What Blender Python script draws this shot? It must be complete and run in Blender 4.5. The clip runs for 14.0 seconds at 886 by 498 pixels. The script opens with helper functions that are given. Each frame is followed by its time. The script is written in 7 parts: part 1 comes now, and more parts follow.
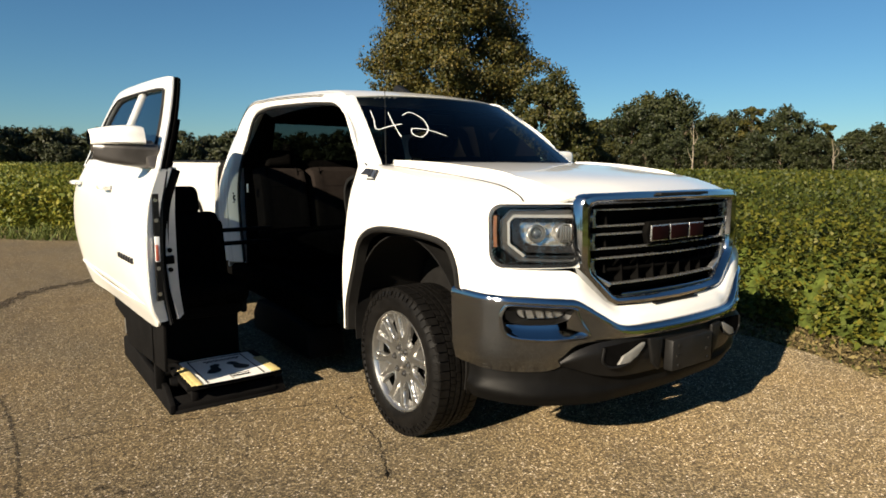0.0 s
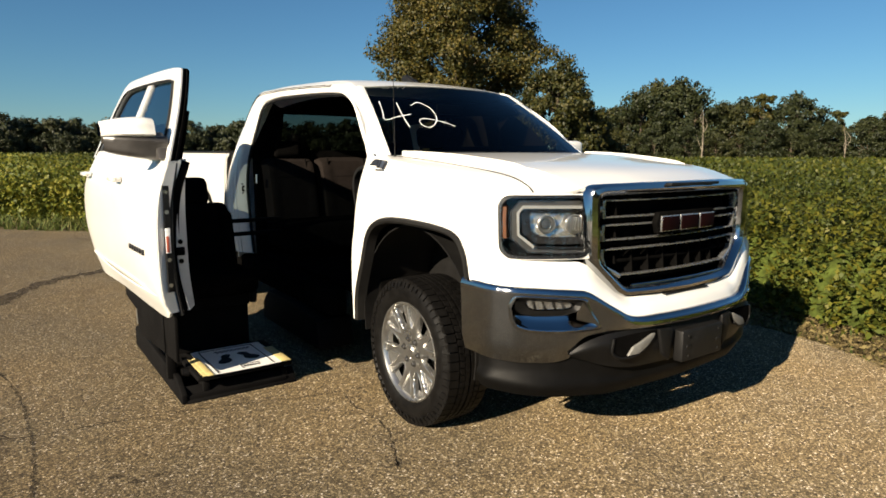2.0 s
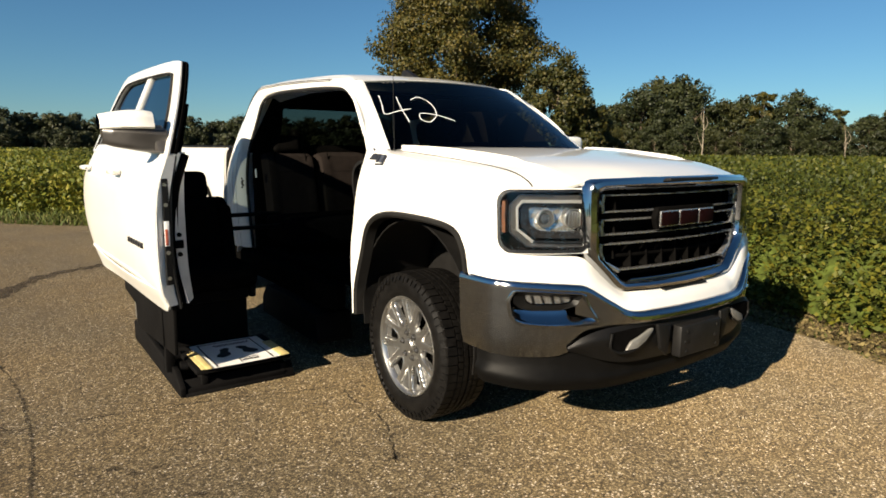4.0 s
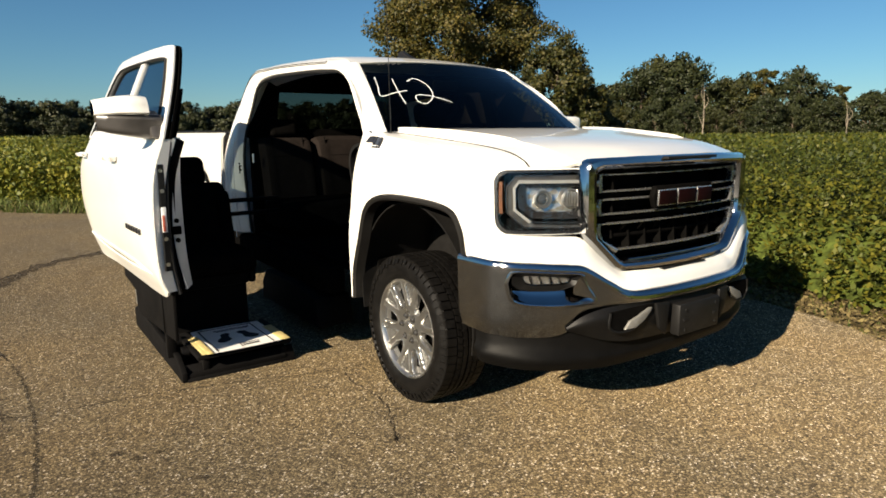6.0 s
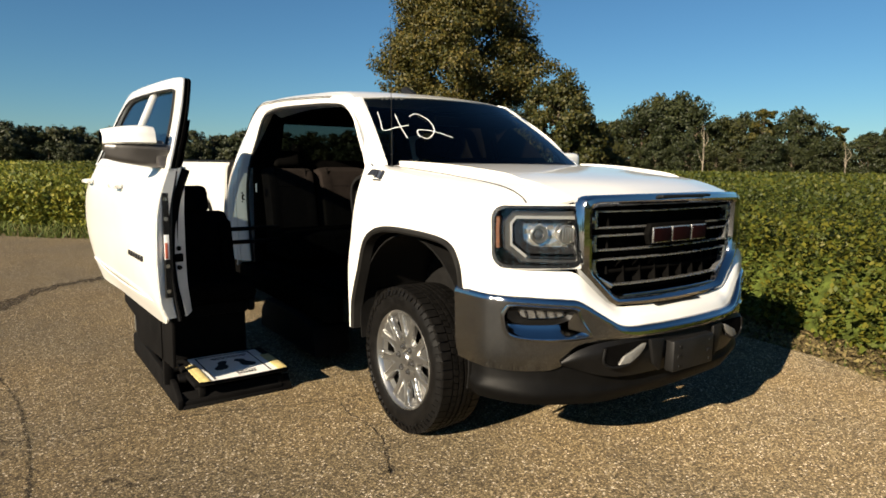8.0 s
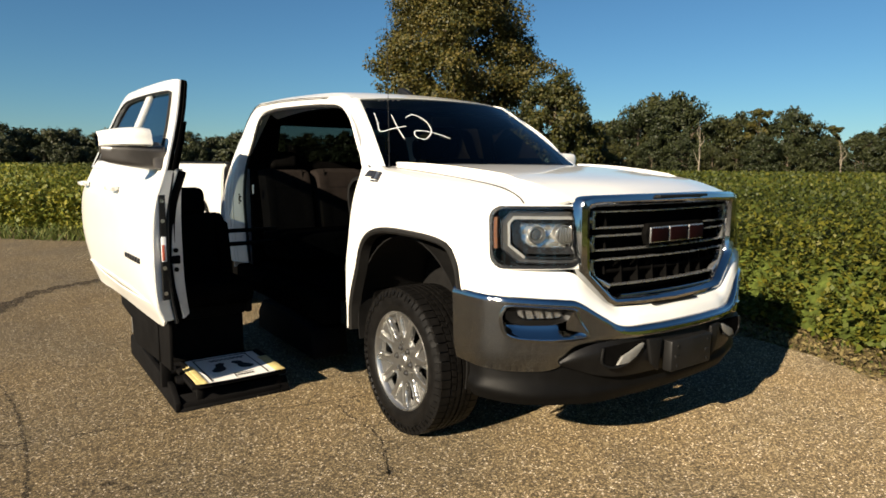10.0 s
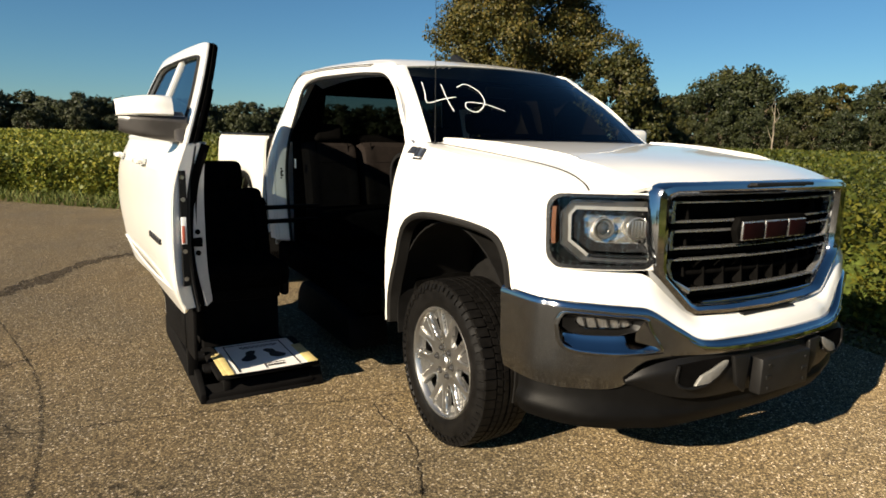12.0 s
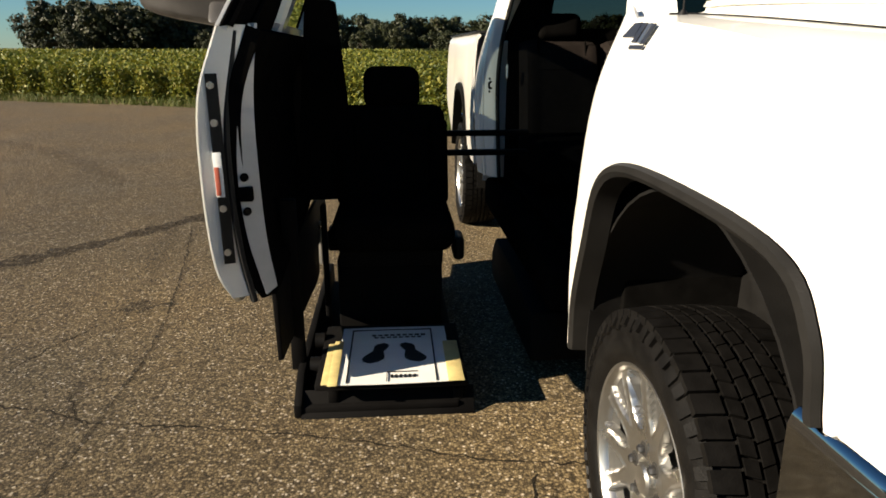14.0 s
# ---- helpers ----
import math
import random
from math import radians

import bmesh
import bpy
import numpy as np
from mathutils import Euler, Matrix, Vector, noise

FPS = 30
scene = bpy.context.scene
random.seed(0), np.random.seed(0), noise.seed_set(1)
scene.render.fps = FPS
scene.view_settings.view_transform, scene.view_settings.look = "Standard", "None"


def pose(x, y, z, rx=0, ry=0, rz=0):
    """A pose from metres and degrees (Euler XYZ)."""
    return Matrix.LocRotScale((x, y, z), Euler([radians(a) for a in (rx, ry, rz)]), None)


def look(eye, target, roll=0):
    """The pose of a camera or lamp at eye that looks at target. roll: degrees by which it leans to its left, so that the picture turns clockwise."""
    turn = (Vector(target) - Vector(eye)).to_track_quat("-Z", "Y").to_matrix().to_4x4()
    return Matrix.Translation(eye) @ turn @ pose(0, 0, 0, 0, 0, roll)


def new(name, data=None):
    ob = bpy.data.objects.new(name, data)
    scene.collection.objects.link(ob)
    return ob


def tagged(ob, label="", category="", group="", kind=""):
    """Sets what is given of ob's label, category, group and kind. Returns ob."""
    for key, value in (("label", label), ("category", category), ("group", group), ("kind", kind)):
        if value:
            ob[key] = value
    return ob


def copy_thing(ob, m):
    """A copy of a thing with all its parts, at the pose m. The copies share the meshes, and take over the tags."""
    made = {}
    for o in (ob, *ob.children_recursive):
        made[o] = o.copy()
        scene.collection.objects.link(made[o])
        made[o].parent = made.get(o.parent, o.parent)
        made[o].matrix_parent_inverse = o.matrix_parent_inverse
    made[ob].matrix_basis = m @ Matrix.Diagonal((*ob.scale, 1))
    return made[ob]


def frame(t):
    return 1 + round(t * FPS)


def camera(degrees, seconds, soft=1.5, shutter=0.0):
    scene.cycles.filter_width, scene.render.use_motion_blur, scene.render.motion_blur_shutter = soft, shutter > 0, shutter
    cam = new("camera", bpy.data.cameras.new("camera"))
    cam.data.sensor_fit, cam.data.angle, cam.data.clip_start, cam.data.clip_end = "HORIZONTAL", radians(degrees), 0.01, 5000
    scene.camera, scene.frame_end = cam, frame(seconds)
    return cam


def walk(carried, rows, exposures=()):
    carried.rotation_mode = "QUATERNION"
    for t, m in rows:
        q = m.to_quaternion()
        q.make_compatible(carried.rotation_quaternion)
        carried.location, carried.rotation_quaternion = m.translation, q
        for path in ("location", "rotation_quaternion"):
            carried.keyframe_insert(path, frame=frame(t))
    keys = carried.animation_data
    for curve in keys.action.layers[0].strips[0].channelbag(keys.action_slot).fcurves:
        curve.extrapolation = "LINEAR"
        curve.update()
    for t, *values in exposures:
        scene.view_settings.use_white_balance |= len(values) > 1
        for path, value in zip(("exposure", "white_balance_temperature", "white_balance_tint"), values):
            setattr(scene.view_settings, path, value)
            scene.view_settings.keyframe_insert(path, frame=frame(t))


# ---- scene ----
# ---- camera ----
cam = camera(70.0, 14.0, soft=1.7)
PATH = [
    (0, (-2.697, -2.751, 1.428), (-1.531, -1.148, 1.159), 0.34),
    (0.5, (-2.690, -2.748, 1.433), (-1.543, -1.135, 1.147), 0.18),
    (1, (-2.704, -2.748, 1.422), (-1.553, -1.137, 1.145), 0.61),
    (1.5, (-2.701, -2.746, 1.422), (-1.553, -1.134, 1.138), 0.45),
    (2, (-2.702, -2.746, 1.437), (-1.559, -1.133, 1.134), 0.12),
    (2.5, (-2.701, -2.747, 1.424), (-1.570, -1.129, 1.103), 0.35),
    (3, (-2.697, -2.750, 1.424), (-1.562, -1.135, 1.104), 0.38),
    (5.5, (-2.706, -2.749, 1.423), (-1.551, -1.146, 1.116), 0.01),
    (6, (-2.686, -2.755, 1.420), (-1.551, -1.150, 1.054), -0.44),
    (6.5, (-2.678, -2.766, 1.439), (-1.506, -1.170, 1.156), 0.41),
    (7, (-2.686, -2.778, 1.422), (-1.503, -1.189, 1.149), 0.95),
    (7.5, (-2.695, -2.796, 1.437), (-1.492, -1.220, 1.176), 1.11),
    (8, (-2.702, -2.797, 1.431), (-1.558, -1.178, 1.164), 0.67),
    (8.5, (-2.709, -2.798, 1.431), (-1.556, -1.184, 1.172), 0.65),
    (11, (-2.685, -2.778, 1.432), (-1.548, -1.158, 1.150), 0.11),
    (11.5, (-2.596, -2.675, 1.416), (-1.518, -1.021, 1.097), 0.06),
    (12, (-2.442, -2.476, 1.447), (-1.444, -0.779, 1.098), 1.32),
    (12.2, (-2.331, -2.418, 1.462), (-1.366, -0.712, 1.064), 0.60),
    (12.5, (-2.159, -2.290, 1.408), (-1.362, -0.495, 1.032), 0.38),
    (12.8, (-1.980, -2.133, 1.405), (-1.424, -0.268, 0.944), 1.40),
    (13, (-1.877, -2.005, 1.375), (-1.470, -0.106, 0.896), 1.09),
    (13.2, (-1.803, -1.837, 1.363), (-1.470, 0.070, 0.862), 0.70),
    (13.5, (-1.685, -1.592, 1.362), (-1.360, 0.301, 0.805), 0.95),
    (13.7, (-1.612, -1.452, 1.345), (-1.348, 0.443, 0.760), 0.10),
    (14, (-1.522, -1.194, 1.335), (-1.380, 0.707, 0.730), 0.07),
]
EXPOSURES = [(0, 1.25), (11.5, 1.25), (13.2, 1.27), (14, 1.30)]
walk(cam, [(t, look(eye, target, roll)) for t, eye, target, roll in PATH], EXPOSURES)

# ---- sky and sun ----
SUN_FROM = Vector((-2.1, -0.62, 1.0)).normalized()
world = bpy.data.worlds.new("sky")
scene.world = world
world.use_nodes = True
sky = world.node_tree.nodes.new("ShaderNodeTexSky")
sky.sky_type = "NISHITA"
sky.sun_disc = False
sky.sun_elevation = math.asin(SUN_FROM.z)
sky.sun_rotation = math.atan2(SUN_FROM.x, SUN_FROM.y)
sky.air_density, sky.dust_density, sky.ozone_density = 1.0, 0.0, 7.0
back = world.node_tree.nodes["Background"]
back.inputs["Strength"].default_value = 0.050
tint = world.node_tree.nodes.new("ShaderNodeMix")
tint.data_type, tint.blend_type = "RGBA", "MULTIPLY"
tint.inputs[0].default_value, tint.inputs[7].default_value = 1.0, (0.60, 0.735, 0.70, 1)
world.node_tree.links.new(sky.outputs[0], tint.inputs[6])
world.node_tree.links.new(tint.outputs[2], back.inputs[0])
sun = new("sun", bpy.data.lights.new("sun", "SUN"))
sun.data.energy, sun.data.angle, sun.data.color = 5.0, radians(0.5), (1.0, 0.86, 0.66)
sun.matrix_world = look(SUN_FROM * 30, (0, 0, 0))

# ---- materials ----
def material(name, colour, rough=0.5, metal=0.0, spec=0.5, coat=0.0):
    m = bpy.data.materials.new(name)
    m.use_nodes = True
    b = m.node_tree.nodes["Principled BSDF"]
    b.inputs["Base Color"].default_value = (*colour, 1)
    b.inputs["Roughness"].default_value = rough
    b.inputs["Metallic"].default_value = metal
    b.inputs["Specular IOR Level"].default_value = spec
    b.inputs["Coat Weight"].default_value = coat
    b.inputs["Coat Roughness"].default_value = 0.04
    return m


def node(m, kind, **values):
    n = m.node_tree.nodes.new(kind)
    for k, v in values.items():
        if k in n.inputs:
            n.inputs[k].default_value = v
    return n


def link(m, a, b):
    m.node_tree.links.new(a, b)


def bsdf(m):
    return m.node_tree.nodes["Principled BSDF"]


def noise_of(m, scale, detail=4.0, rough=0.6, coords="Object"):
    tc = m.node_tree.nodes.get("tc") or node(m, "ShaderNodeTexCoord")
    tc.name = "tc"
    n = node(m, "ShaderNodeTexNoise", Scale=scale, Detail=detail, Roughness=rough)
    link(m, tc.outputs[coords], n.inputs["Vector"])
    return n.outputs["Fac"]


def ramp(m, fac, stops):
    r = node(m, "ShaderNodeValToRGB")
    els = r.color_ramp.elements
    while len(els) < len(stops):
        els.new(0.5)
    for e, (p, c) in zip(els, stops):
        e.position, e.color = p, (*c, 1)
    link(m, fac, r.inputs["Fac"])
    return r.outputs["Color"]


def mixed(m, fac, a, b, blend="MIX"):
    n = node(m, "ShaderNodeMix")
    n.data_type, n.blend_type = "RGBA", blend
    for k, v in ((0, fac), (6, a), (7, b)):
        if isinstance(v, (int, float)):
            n.inputs[k].default_value = v
        elif isinstance(v, tuple):
            n.inputs[k].default_value = (*v, 1)
        else:
            link(m, v, n.inputs[k])
    return n.outputs[2]


def bump(m, height, strength=0.3, distance=0.01):
    n = node(m, "ShaderNodeBump", Strength=strength, Distance=distance)
    link(m, height, n.inputs["Height"])
    link(m, n.outputs[0], bsdf(m).inputs["Normal"])


def worn(name, colour, rough=0.5, metal=0.0, spec=0.5, vary=0.25, scale=9.0, grain=160.0, relief=0.15, coat=0.0):
    """A surface with blotches at one scale and fine grain at another."""
    m = material(name, colour, rough, metal, spec, coat)
    big, fine = noise_of(m, scale), noise_of(m, grain, 2.0)
    dark = tuple(c * (1 - vary) for c in colour)
    light = tuple(min(1.0, c * (1 + vary)) for c in colour)
    link(m, ramp(m, big, [(0.3, dark), (0.7, light)]), bsdf(m).inputs["Base Color"])
    r = node(m, "ShaderNodeMapRange")
    r.inputs[3].default_value, r.inputs[4].default_value = max(0.02, rough - 0.08), min(1.0, rough + 0.1)
    link(m, big, r.inputs[0])
    link(m, r.outputs[0], bsdf(m).inputs["Roughness"])
    if relief:
        bump(m, fine, relief, 0.002)
    return m


def paint_material():
    m = material("white_paint", (0.77, 0.76, 0.72), 0.32, 0.0, 0.5, 0.8)
    big = noise_of(m, 3.0)
    link(m, ramp(m, big, [(0.3, (0.745, 0.73, 0.68)), (0.7, (0.785, 0.772, 0.73))]), bsdf(m).inputs["Base Color"])
    dust = noise_of(m, 25.0, 6.0)
    r = node(m, "ShaderNodeMapRange")
    r.inputs[3].default_value, r.inputs[4].default_value = 0.26, 0.42
    link(m, dust, r.inputs[0])
    link(m, r.outputs[0], bsdf(m).inputs["Roughness"])
    return m


def asphalt_material():
    m = material("asphalt", (0.2, 0.15, 0.1), 0.88, 0, 0.25)
    tc = node(m, "ShaderNodeTexCoord")
    chips = node(m, "ShaderNodeTexVoronoi", Scale=108.0, Randomness=1.0)
    link(m, tc.outputs["Object"], chips.inputs["Vector"])
    small = node(m, "ShaderNodeTexVoronoi", Scale=400.0, Randomness=1.0)
    link(m, tc.outputs["Object"], small.inputs["Vector"])
    stone = node(m, "ShaderNodeSeparateColor")
    link(m, chips.outputs["Color"], stone.inputs[0])
    colour = ramp(m, stone.outputs[0], [(0.0, (0.050, 0.040, 0.024)), (0.30, (0.117, 0.092, 0.052)), (0.7, (0.212, 0.169, 0.097)), (0.92, (0.300, 0.246, 0.152)), (1.0, (0.58, 0.53, 0.44))])
    pits = ramp(m, chips.outputs["Distance"], [(0.20, (1.10, 1.10, 1.10)), (0.64, (0.24, 0.22, 0.20))])
    colour = mixed(m, 0.8, colour, pits, "MULTIPLY")
    # greyer and browner patches, bald spots, then light painted in towards the front right
    patch = noise_of(m, 0.8, 4.0, 0.55)
    colour = mixed(m, 1.0, colour, ramp(m, patch, [(0.35, (0.90, 0.92, 0.98)), (0.65, (1.08, 1.03, 0.96))]), "MULTIPLY")
    wear = noise_of(m, 0.35, 5.0)
    colour = mixed(m, 0.85, colour, ramp(m, wear, [(0.3, (1.0, 0.98, 0.96)), (0.7, (1.30, 1.27, 1.22))]), "MULTIPLY")
    spots = noise_of(m, 2.3, 6.0, 0.7)
    colour = mixed(m, 0.9, colour, ramp(m, spots, [(0.27, (0.60, 0.58, 0.56)), (0.42, (1, 1, 1)), (0.75, (1.1, 1.09, 1.05))]), "MULTIPLY")
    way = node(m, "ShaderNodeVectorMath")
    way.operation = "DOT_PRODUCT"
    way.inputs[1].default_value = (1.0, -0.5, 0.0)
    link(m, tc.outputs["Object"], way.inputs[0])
    front_light = node(m, "ShaderNodeMath")
    front_light.operation = "MULTIPLY_ADD"
    front_light.inputs[1].default_value = 2.0
    link(m, patch, front_light.inputs[0])
    link(m, way.outputs["Value"], front_light.inputs[2])
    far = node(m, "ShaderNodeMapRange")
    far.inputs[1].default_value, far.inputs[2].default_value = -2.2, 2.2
    link(m, front_light.outputs[0], far.inputs[0])
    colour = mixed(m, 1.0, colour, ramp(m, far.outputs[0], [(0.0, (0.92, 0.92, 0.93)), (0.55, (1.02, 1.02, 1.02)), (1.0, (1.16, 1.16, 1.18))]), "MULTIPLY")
    # warmer light off the far asphalt, put into the colour westwards
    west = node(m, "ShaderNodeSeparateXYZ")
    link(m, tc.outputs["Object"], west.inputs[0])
    west_light = node(m, "ShaderNodeMapRange")
    west_light.inputs[1].default_value, west_light.inputs[2].default_value = -3.0, -8.0
    link(m, west.outputs[0], west_light.inputs[0])
    colour = mixed(m, 1.0, colour, ramp(m, west_light.outputs[0], [(0.0, (1, 1, 1)), (1.0, (1.42, 1.31, 1.18))]), "MULTIPLY")
    link(m, colour, bsdf(m).inputs["Base Color"])
    add = node(m, "ShaderNodeMath")
    add.operation = "ADD"
    link(m, chips.outputs["Distance"], add.inputs[0])
    link(m, small.outputs["Distance"], add.inputs[1])
    inv = node(m, "ShaderNodeMath")
    inv.operation = "MULTIPLY"
    inv.inputs[1].default_value = -1.0
    link(m, add.outputs[0], inv.inputs[0])
    bump(m, inv.outputs[0], 0.65, 0.0035)
    bsdf(m).inputs["Diffuse Roughness"].default_value = 1.0
    return m


def leaf_material(name, dark, mid, light, rough=0.55, translucent=0.25, big=0.25):
    m = material(name, mid, rough, 0, 0.35)
    geo = node(m, "ShaderNodeNewGeometry")
    patch = noise_of(m, big, 3.0)
    add = node(m, "ShaderNodeMath")
    add.operation = "MULTIPLY_ADD"
    add.inputs[1].default_value, add.inputs[2].default_value = 0.55, 0.0
    link(m, geo.outputs["Random Per Island"], add.inputs[0])
    sub = node(m, "ShaderNodeMath")
    sub.operation = "MULTIPLY_ADD"
    sub.inputs[1].default_value = 0.5
    link(m, patch, sub.inputs[0])
    link(m, add.outputs[0], sub.inputs[2])
    colour = ramp(m, sub.outputs[0], [(0.2, dark), (0.5, mid), (0.8, light)])
    info = node(m, "ShaderNodeObjectInfo")
    colour = mixed(m, 1.0, colour, ramp(m, info.outputs["Random"], [(0.0, (0.72, 0.78, 0.75)), (0.5, (1.0, 1.0, 1.0)), (1.0, (1.30, 1.14, 0.95))]), "MULTIPLY")
    link(m, colour, bsdf(m).inputs["Base Color"])
    tr = node(m, "ShaderNodeBsdfTranslucent")
    link(m, colour, tr.inputs["Color"])
    mx = node(m, "ShaderNodeMixShader")
    mx.inputs[0].default_value = translucent
    link(m, bsdf(m).outputs[0], mx.inputs[1])
    link(m, tr.outputs[0], mx.inputs[2])
    link(m, mx.outputs[0], m.node_tree.nodes["Material Output"].inputs["Surface"])
    return m


def glass_material(name, colour, rough=0.0, ior=1.5):
    """A thin tinted pane: gloss on top, tinted light through it."""
    m = material(name, colour, rough)
    nt = m.node_tree
    clear = node(m, "ShaderNodeBsdfTransparent")
    clear.inputs[0].default_value = (*colour, 1)
    gloss = node(m, "ShaderNodeBsdfGlossy", Roughness=0.01)
    gloss.inputs["Color"].default_value = (0.9, 0.95, 1.0, 1)
    fr = node(m, "ShaderNodeFresnel", IOR=ior)
    mx = node(m, "ShaderNodeMixShader")
    link(m, fr.outputs[0], mx.inputs[0])
    link(m, clear.outputs[0], mx.inputs[1])
    link(m, gloss.outputs[0], mx.inputs[2])
    link(m, mx.outputs[0], nt.nodes["Material Output"].inputs["Surface"])
    return m


PAINT = paint_material()
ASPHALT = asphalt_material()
SOIL = worn("soil_and_grass", (0.125, 0.092, 0.042), 0.95, 0, 0.2, 0.4, 1.7, 40.0, 0.8)
CHROME = worn("chrome", (0.44, 0.445, 0.45), 0.022, 1.0, 0.5, 0.04, 4.0, 60.0, 0.0)
RIM = worn("machined_aluminium", (0.52, 0.508, 0.48), 0.28, 0.95, 0.5, 0.08, 8.0, 200.0, 0.05)
SATIN = worn("satin_chrome", (0.44, 0.44, 0.44), 0.26, 0.85, 0.5, 0.06, 20.0, 200.0, 0.0)
RUBBER = worn("tyre_rubber", (0.0050, 0.0046, 0.0043), 0.45, 0, 0.16, 0.4, 20.0, 220.0, 0.3)
TRIM = worn("black_plastic", (0.008, 0.0076, 0.0073), 0.5, 0, 0.25, 0.25, 12.0, 300.0, 0.2)
VALANCE = worn("grey_plastic", (0.0038, 0.0036, 0.0034), 0.5, 0, 0.10, 0.2, 12.0, 300.0, 0.2)
ARCH = worn("grey_arch_plastic", (0.0125, 0.0118, 0.011), 0.5, 0, 0.2, 0.2, 12.0, 300.0, 0.2)
INSERT = worn("moulded_black_plastic", (0.0065, 0.0062, 0.006), 0.45, 0, 0.2, 0.2, 12.0, 300.0, 0.2)
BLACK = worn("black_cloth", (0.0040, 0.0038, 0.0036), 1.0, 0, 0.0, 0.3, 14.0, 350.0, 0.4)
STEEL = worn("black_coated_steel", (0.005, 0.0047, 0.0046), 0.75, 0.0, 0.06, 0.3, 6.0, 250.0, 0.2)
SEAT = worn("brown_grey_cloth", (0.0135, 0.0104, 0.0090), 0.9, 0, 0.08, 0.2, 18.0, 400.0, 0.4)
TINT = glass_material("tinted_glass", (0.075, 0.092, 0.088))
SOY = leaf_material("soybean_leaves", (0.0202, 0.0340, 0.0054), (0.0634, 0.0821, 0.0116), (0.1200, 0.1184, 0.0155), 0.6, 0.22, 0.5)
TREE_LEAF = leaf_material("tree_leaves", (0.0151, 0.0206, 0.0041), (0.0412, 0.0426, 0.0069), (0.0858, 0.0673, 0.0110), 0.6, 0.18, 0.3)
GREEN_LEAF = leaf_material("wood_leaves", (0.0095, 0.0140, 0.0037), (0.0195, 0.0255, 0.0060), (0.0360, 0.0400, 0.0092), 0.6, 0.10, 0.12)
def paint_crop_light(m):
    """Paints light into the crop: paler west of the lot, darker beside the truck."""
    tc = node(m, "ShaderNodeTexCoord")
    xyz = node(m, "ShaderNodeSeparateXYZ")
    link(m, tc.outputs["Object"], xyz.inputs[0])
    way = node(m, "ShaderNodeMapRange")
    way.inputs[1].default_value, way.inputs[2].default_value = 5.0, -3.0
    link(m, xyz.outputs[0], way.inputs[0])
    old = bsdf(m).inputs["Base Color"].links[0].from_socket
    tone = mixed(m, 1.0, old, ramp(m, way.outputs[0], [(0.0, (0.66, 0.71, 0.66)), (1.0, (1.50, 1.48, 1.25))]), "MULTIPLY")
    for l in list(old.links):
        if l.to_socket.name in ("Base Color", "Color"):
            link(m, tone, l.to_socket)


paint_crop_light(SOY)
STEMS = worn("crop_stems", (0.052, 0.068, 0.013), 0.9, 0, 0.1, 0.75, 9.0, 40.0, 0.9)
GRASS = leaf_material("verge_grass", (0.0230, 0.0420, 0.0065), (0.0560, 0.0840, 0.0130), (0.1120, 0.1180, 0.0280), 0.7, 0.2, 0.8)
BARK = worn("bark", (0.09, 0.07, 0.05), 0.95, 0, 0.2, 0.4, 4.0, 60.0, 0.8)
PALE_BARK = worn("pale_dead_wood", (0.20, 0.17, 0.13), 0.9, 0, 0.2, 0.3, 4.0, 60.0, 0.6)

# ---- building helpers ----
def mesh_of(name, verts, faces, mat, smooth=False):
    me = bpy.data.meshes.new(name)
    me.from_pydata([tuple(v) for v in verts], [], faces)
    me.materials.append(mat)
    if smooth:
        me.shade_smooth()
    return me


def child(ob, parent, label=""):
    if parent is not None:
        ob.parent = parent
        ob.matrix_parent_inverse = parent.matrix_basis.inverted()
    if label:
        tagged(ob, label)
    return ob


def part(name, bm, mat, parent=None, label="", smooth=True, angle=35.0):
    """Links a bmesh as one mesh object under a thing or a part."""
    me = bpy.data.meshes.new(name)
    bmesh.ops.recalc_face_normals(bm, faces=bm.faces[:])
    if smooth:
        for f in bm.faces:
            f.smooth = True
        for e in bm.edges:
            if len(e.link_faces) == 2 and e.calc_face_angle(0) > radians(angle):
                e.smooth = False
    bm.to_mesh(me)
    bm.free()
    me.materials.append(mat)
    return child(new(name, me), parent, label)


def thing(name, x, y, z, label, category, group="", kind=""):
    ob = new(name)
    ob.matrix_basis = Matrix.Translation((x, y, z))
    return tagged(ob, label, category, group, kind)


def bevelled(bm, width, segments=2, limit=30.0):
    edges = [e for e in bm.edges if len(e.link_faces) == 2 and e.calc_face_angle(0) > radians(limit)]
    if width and edges:
        bmesh.ops.bevel(bm, geom=edges, offset=width, segments=segments, profile=0.5, affect="EDGES", clamp_overlap=True)
    return bm


def add_box(bm, x0, x1, y0, y1, z0, z1, m=None):
    r = bmesh.ops.create_cube(bm, size=1.0)
    mm = Matrix.Translation(((x0 + x1) / 2, (y0 + y1) / 2, (z0 + z1) / 2)) @ Matrix.Diagonal((abs(x1 - x0), abs(y1 - y0), abs(z1 - z0), 1))
    bmesh.ops.transform(bm, matrix=(m @ mm if m is not None else mm), verts=r["verts"])
    return bm


def box(x0, x1, y0, y1, z0, z1, bevel=0.006, m=None):
    return bevelled(add_box(bmesh.new(), x0, x1, y0, y1, z0, z1, m), bevel)


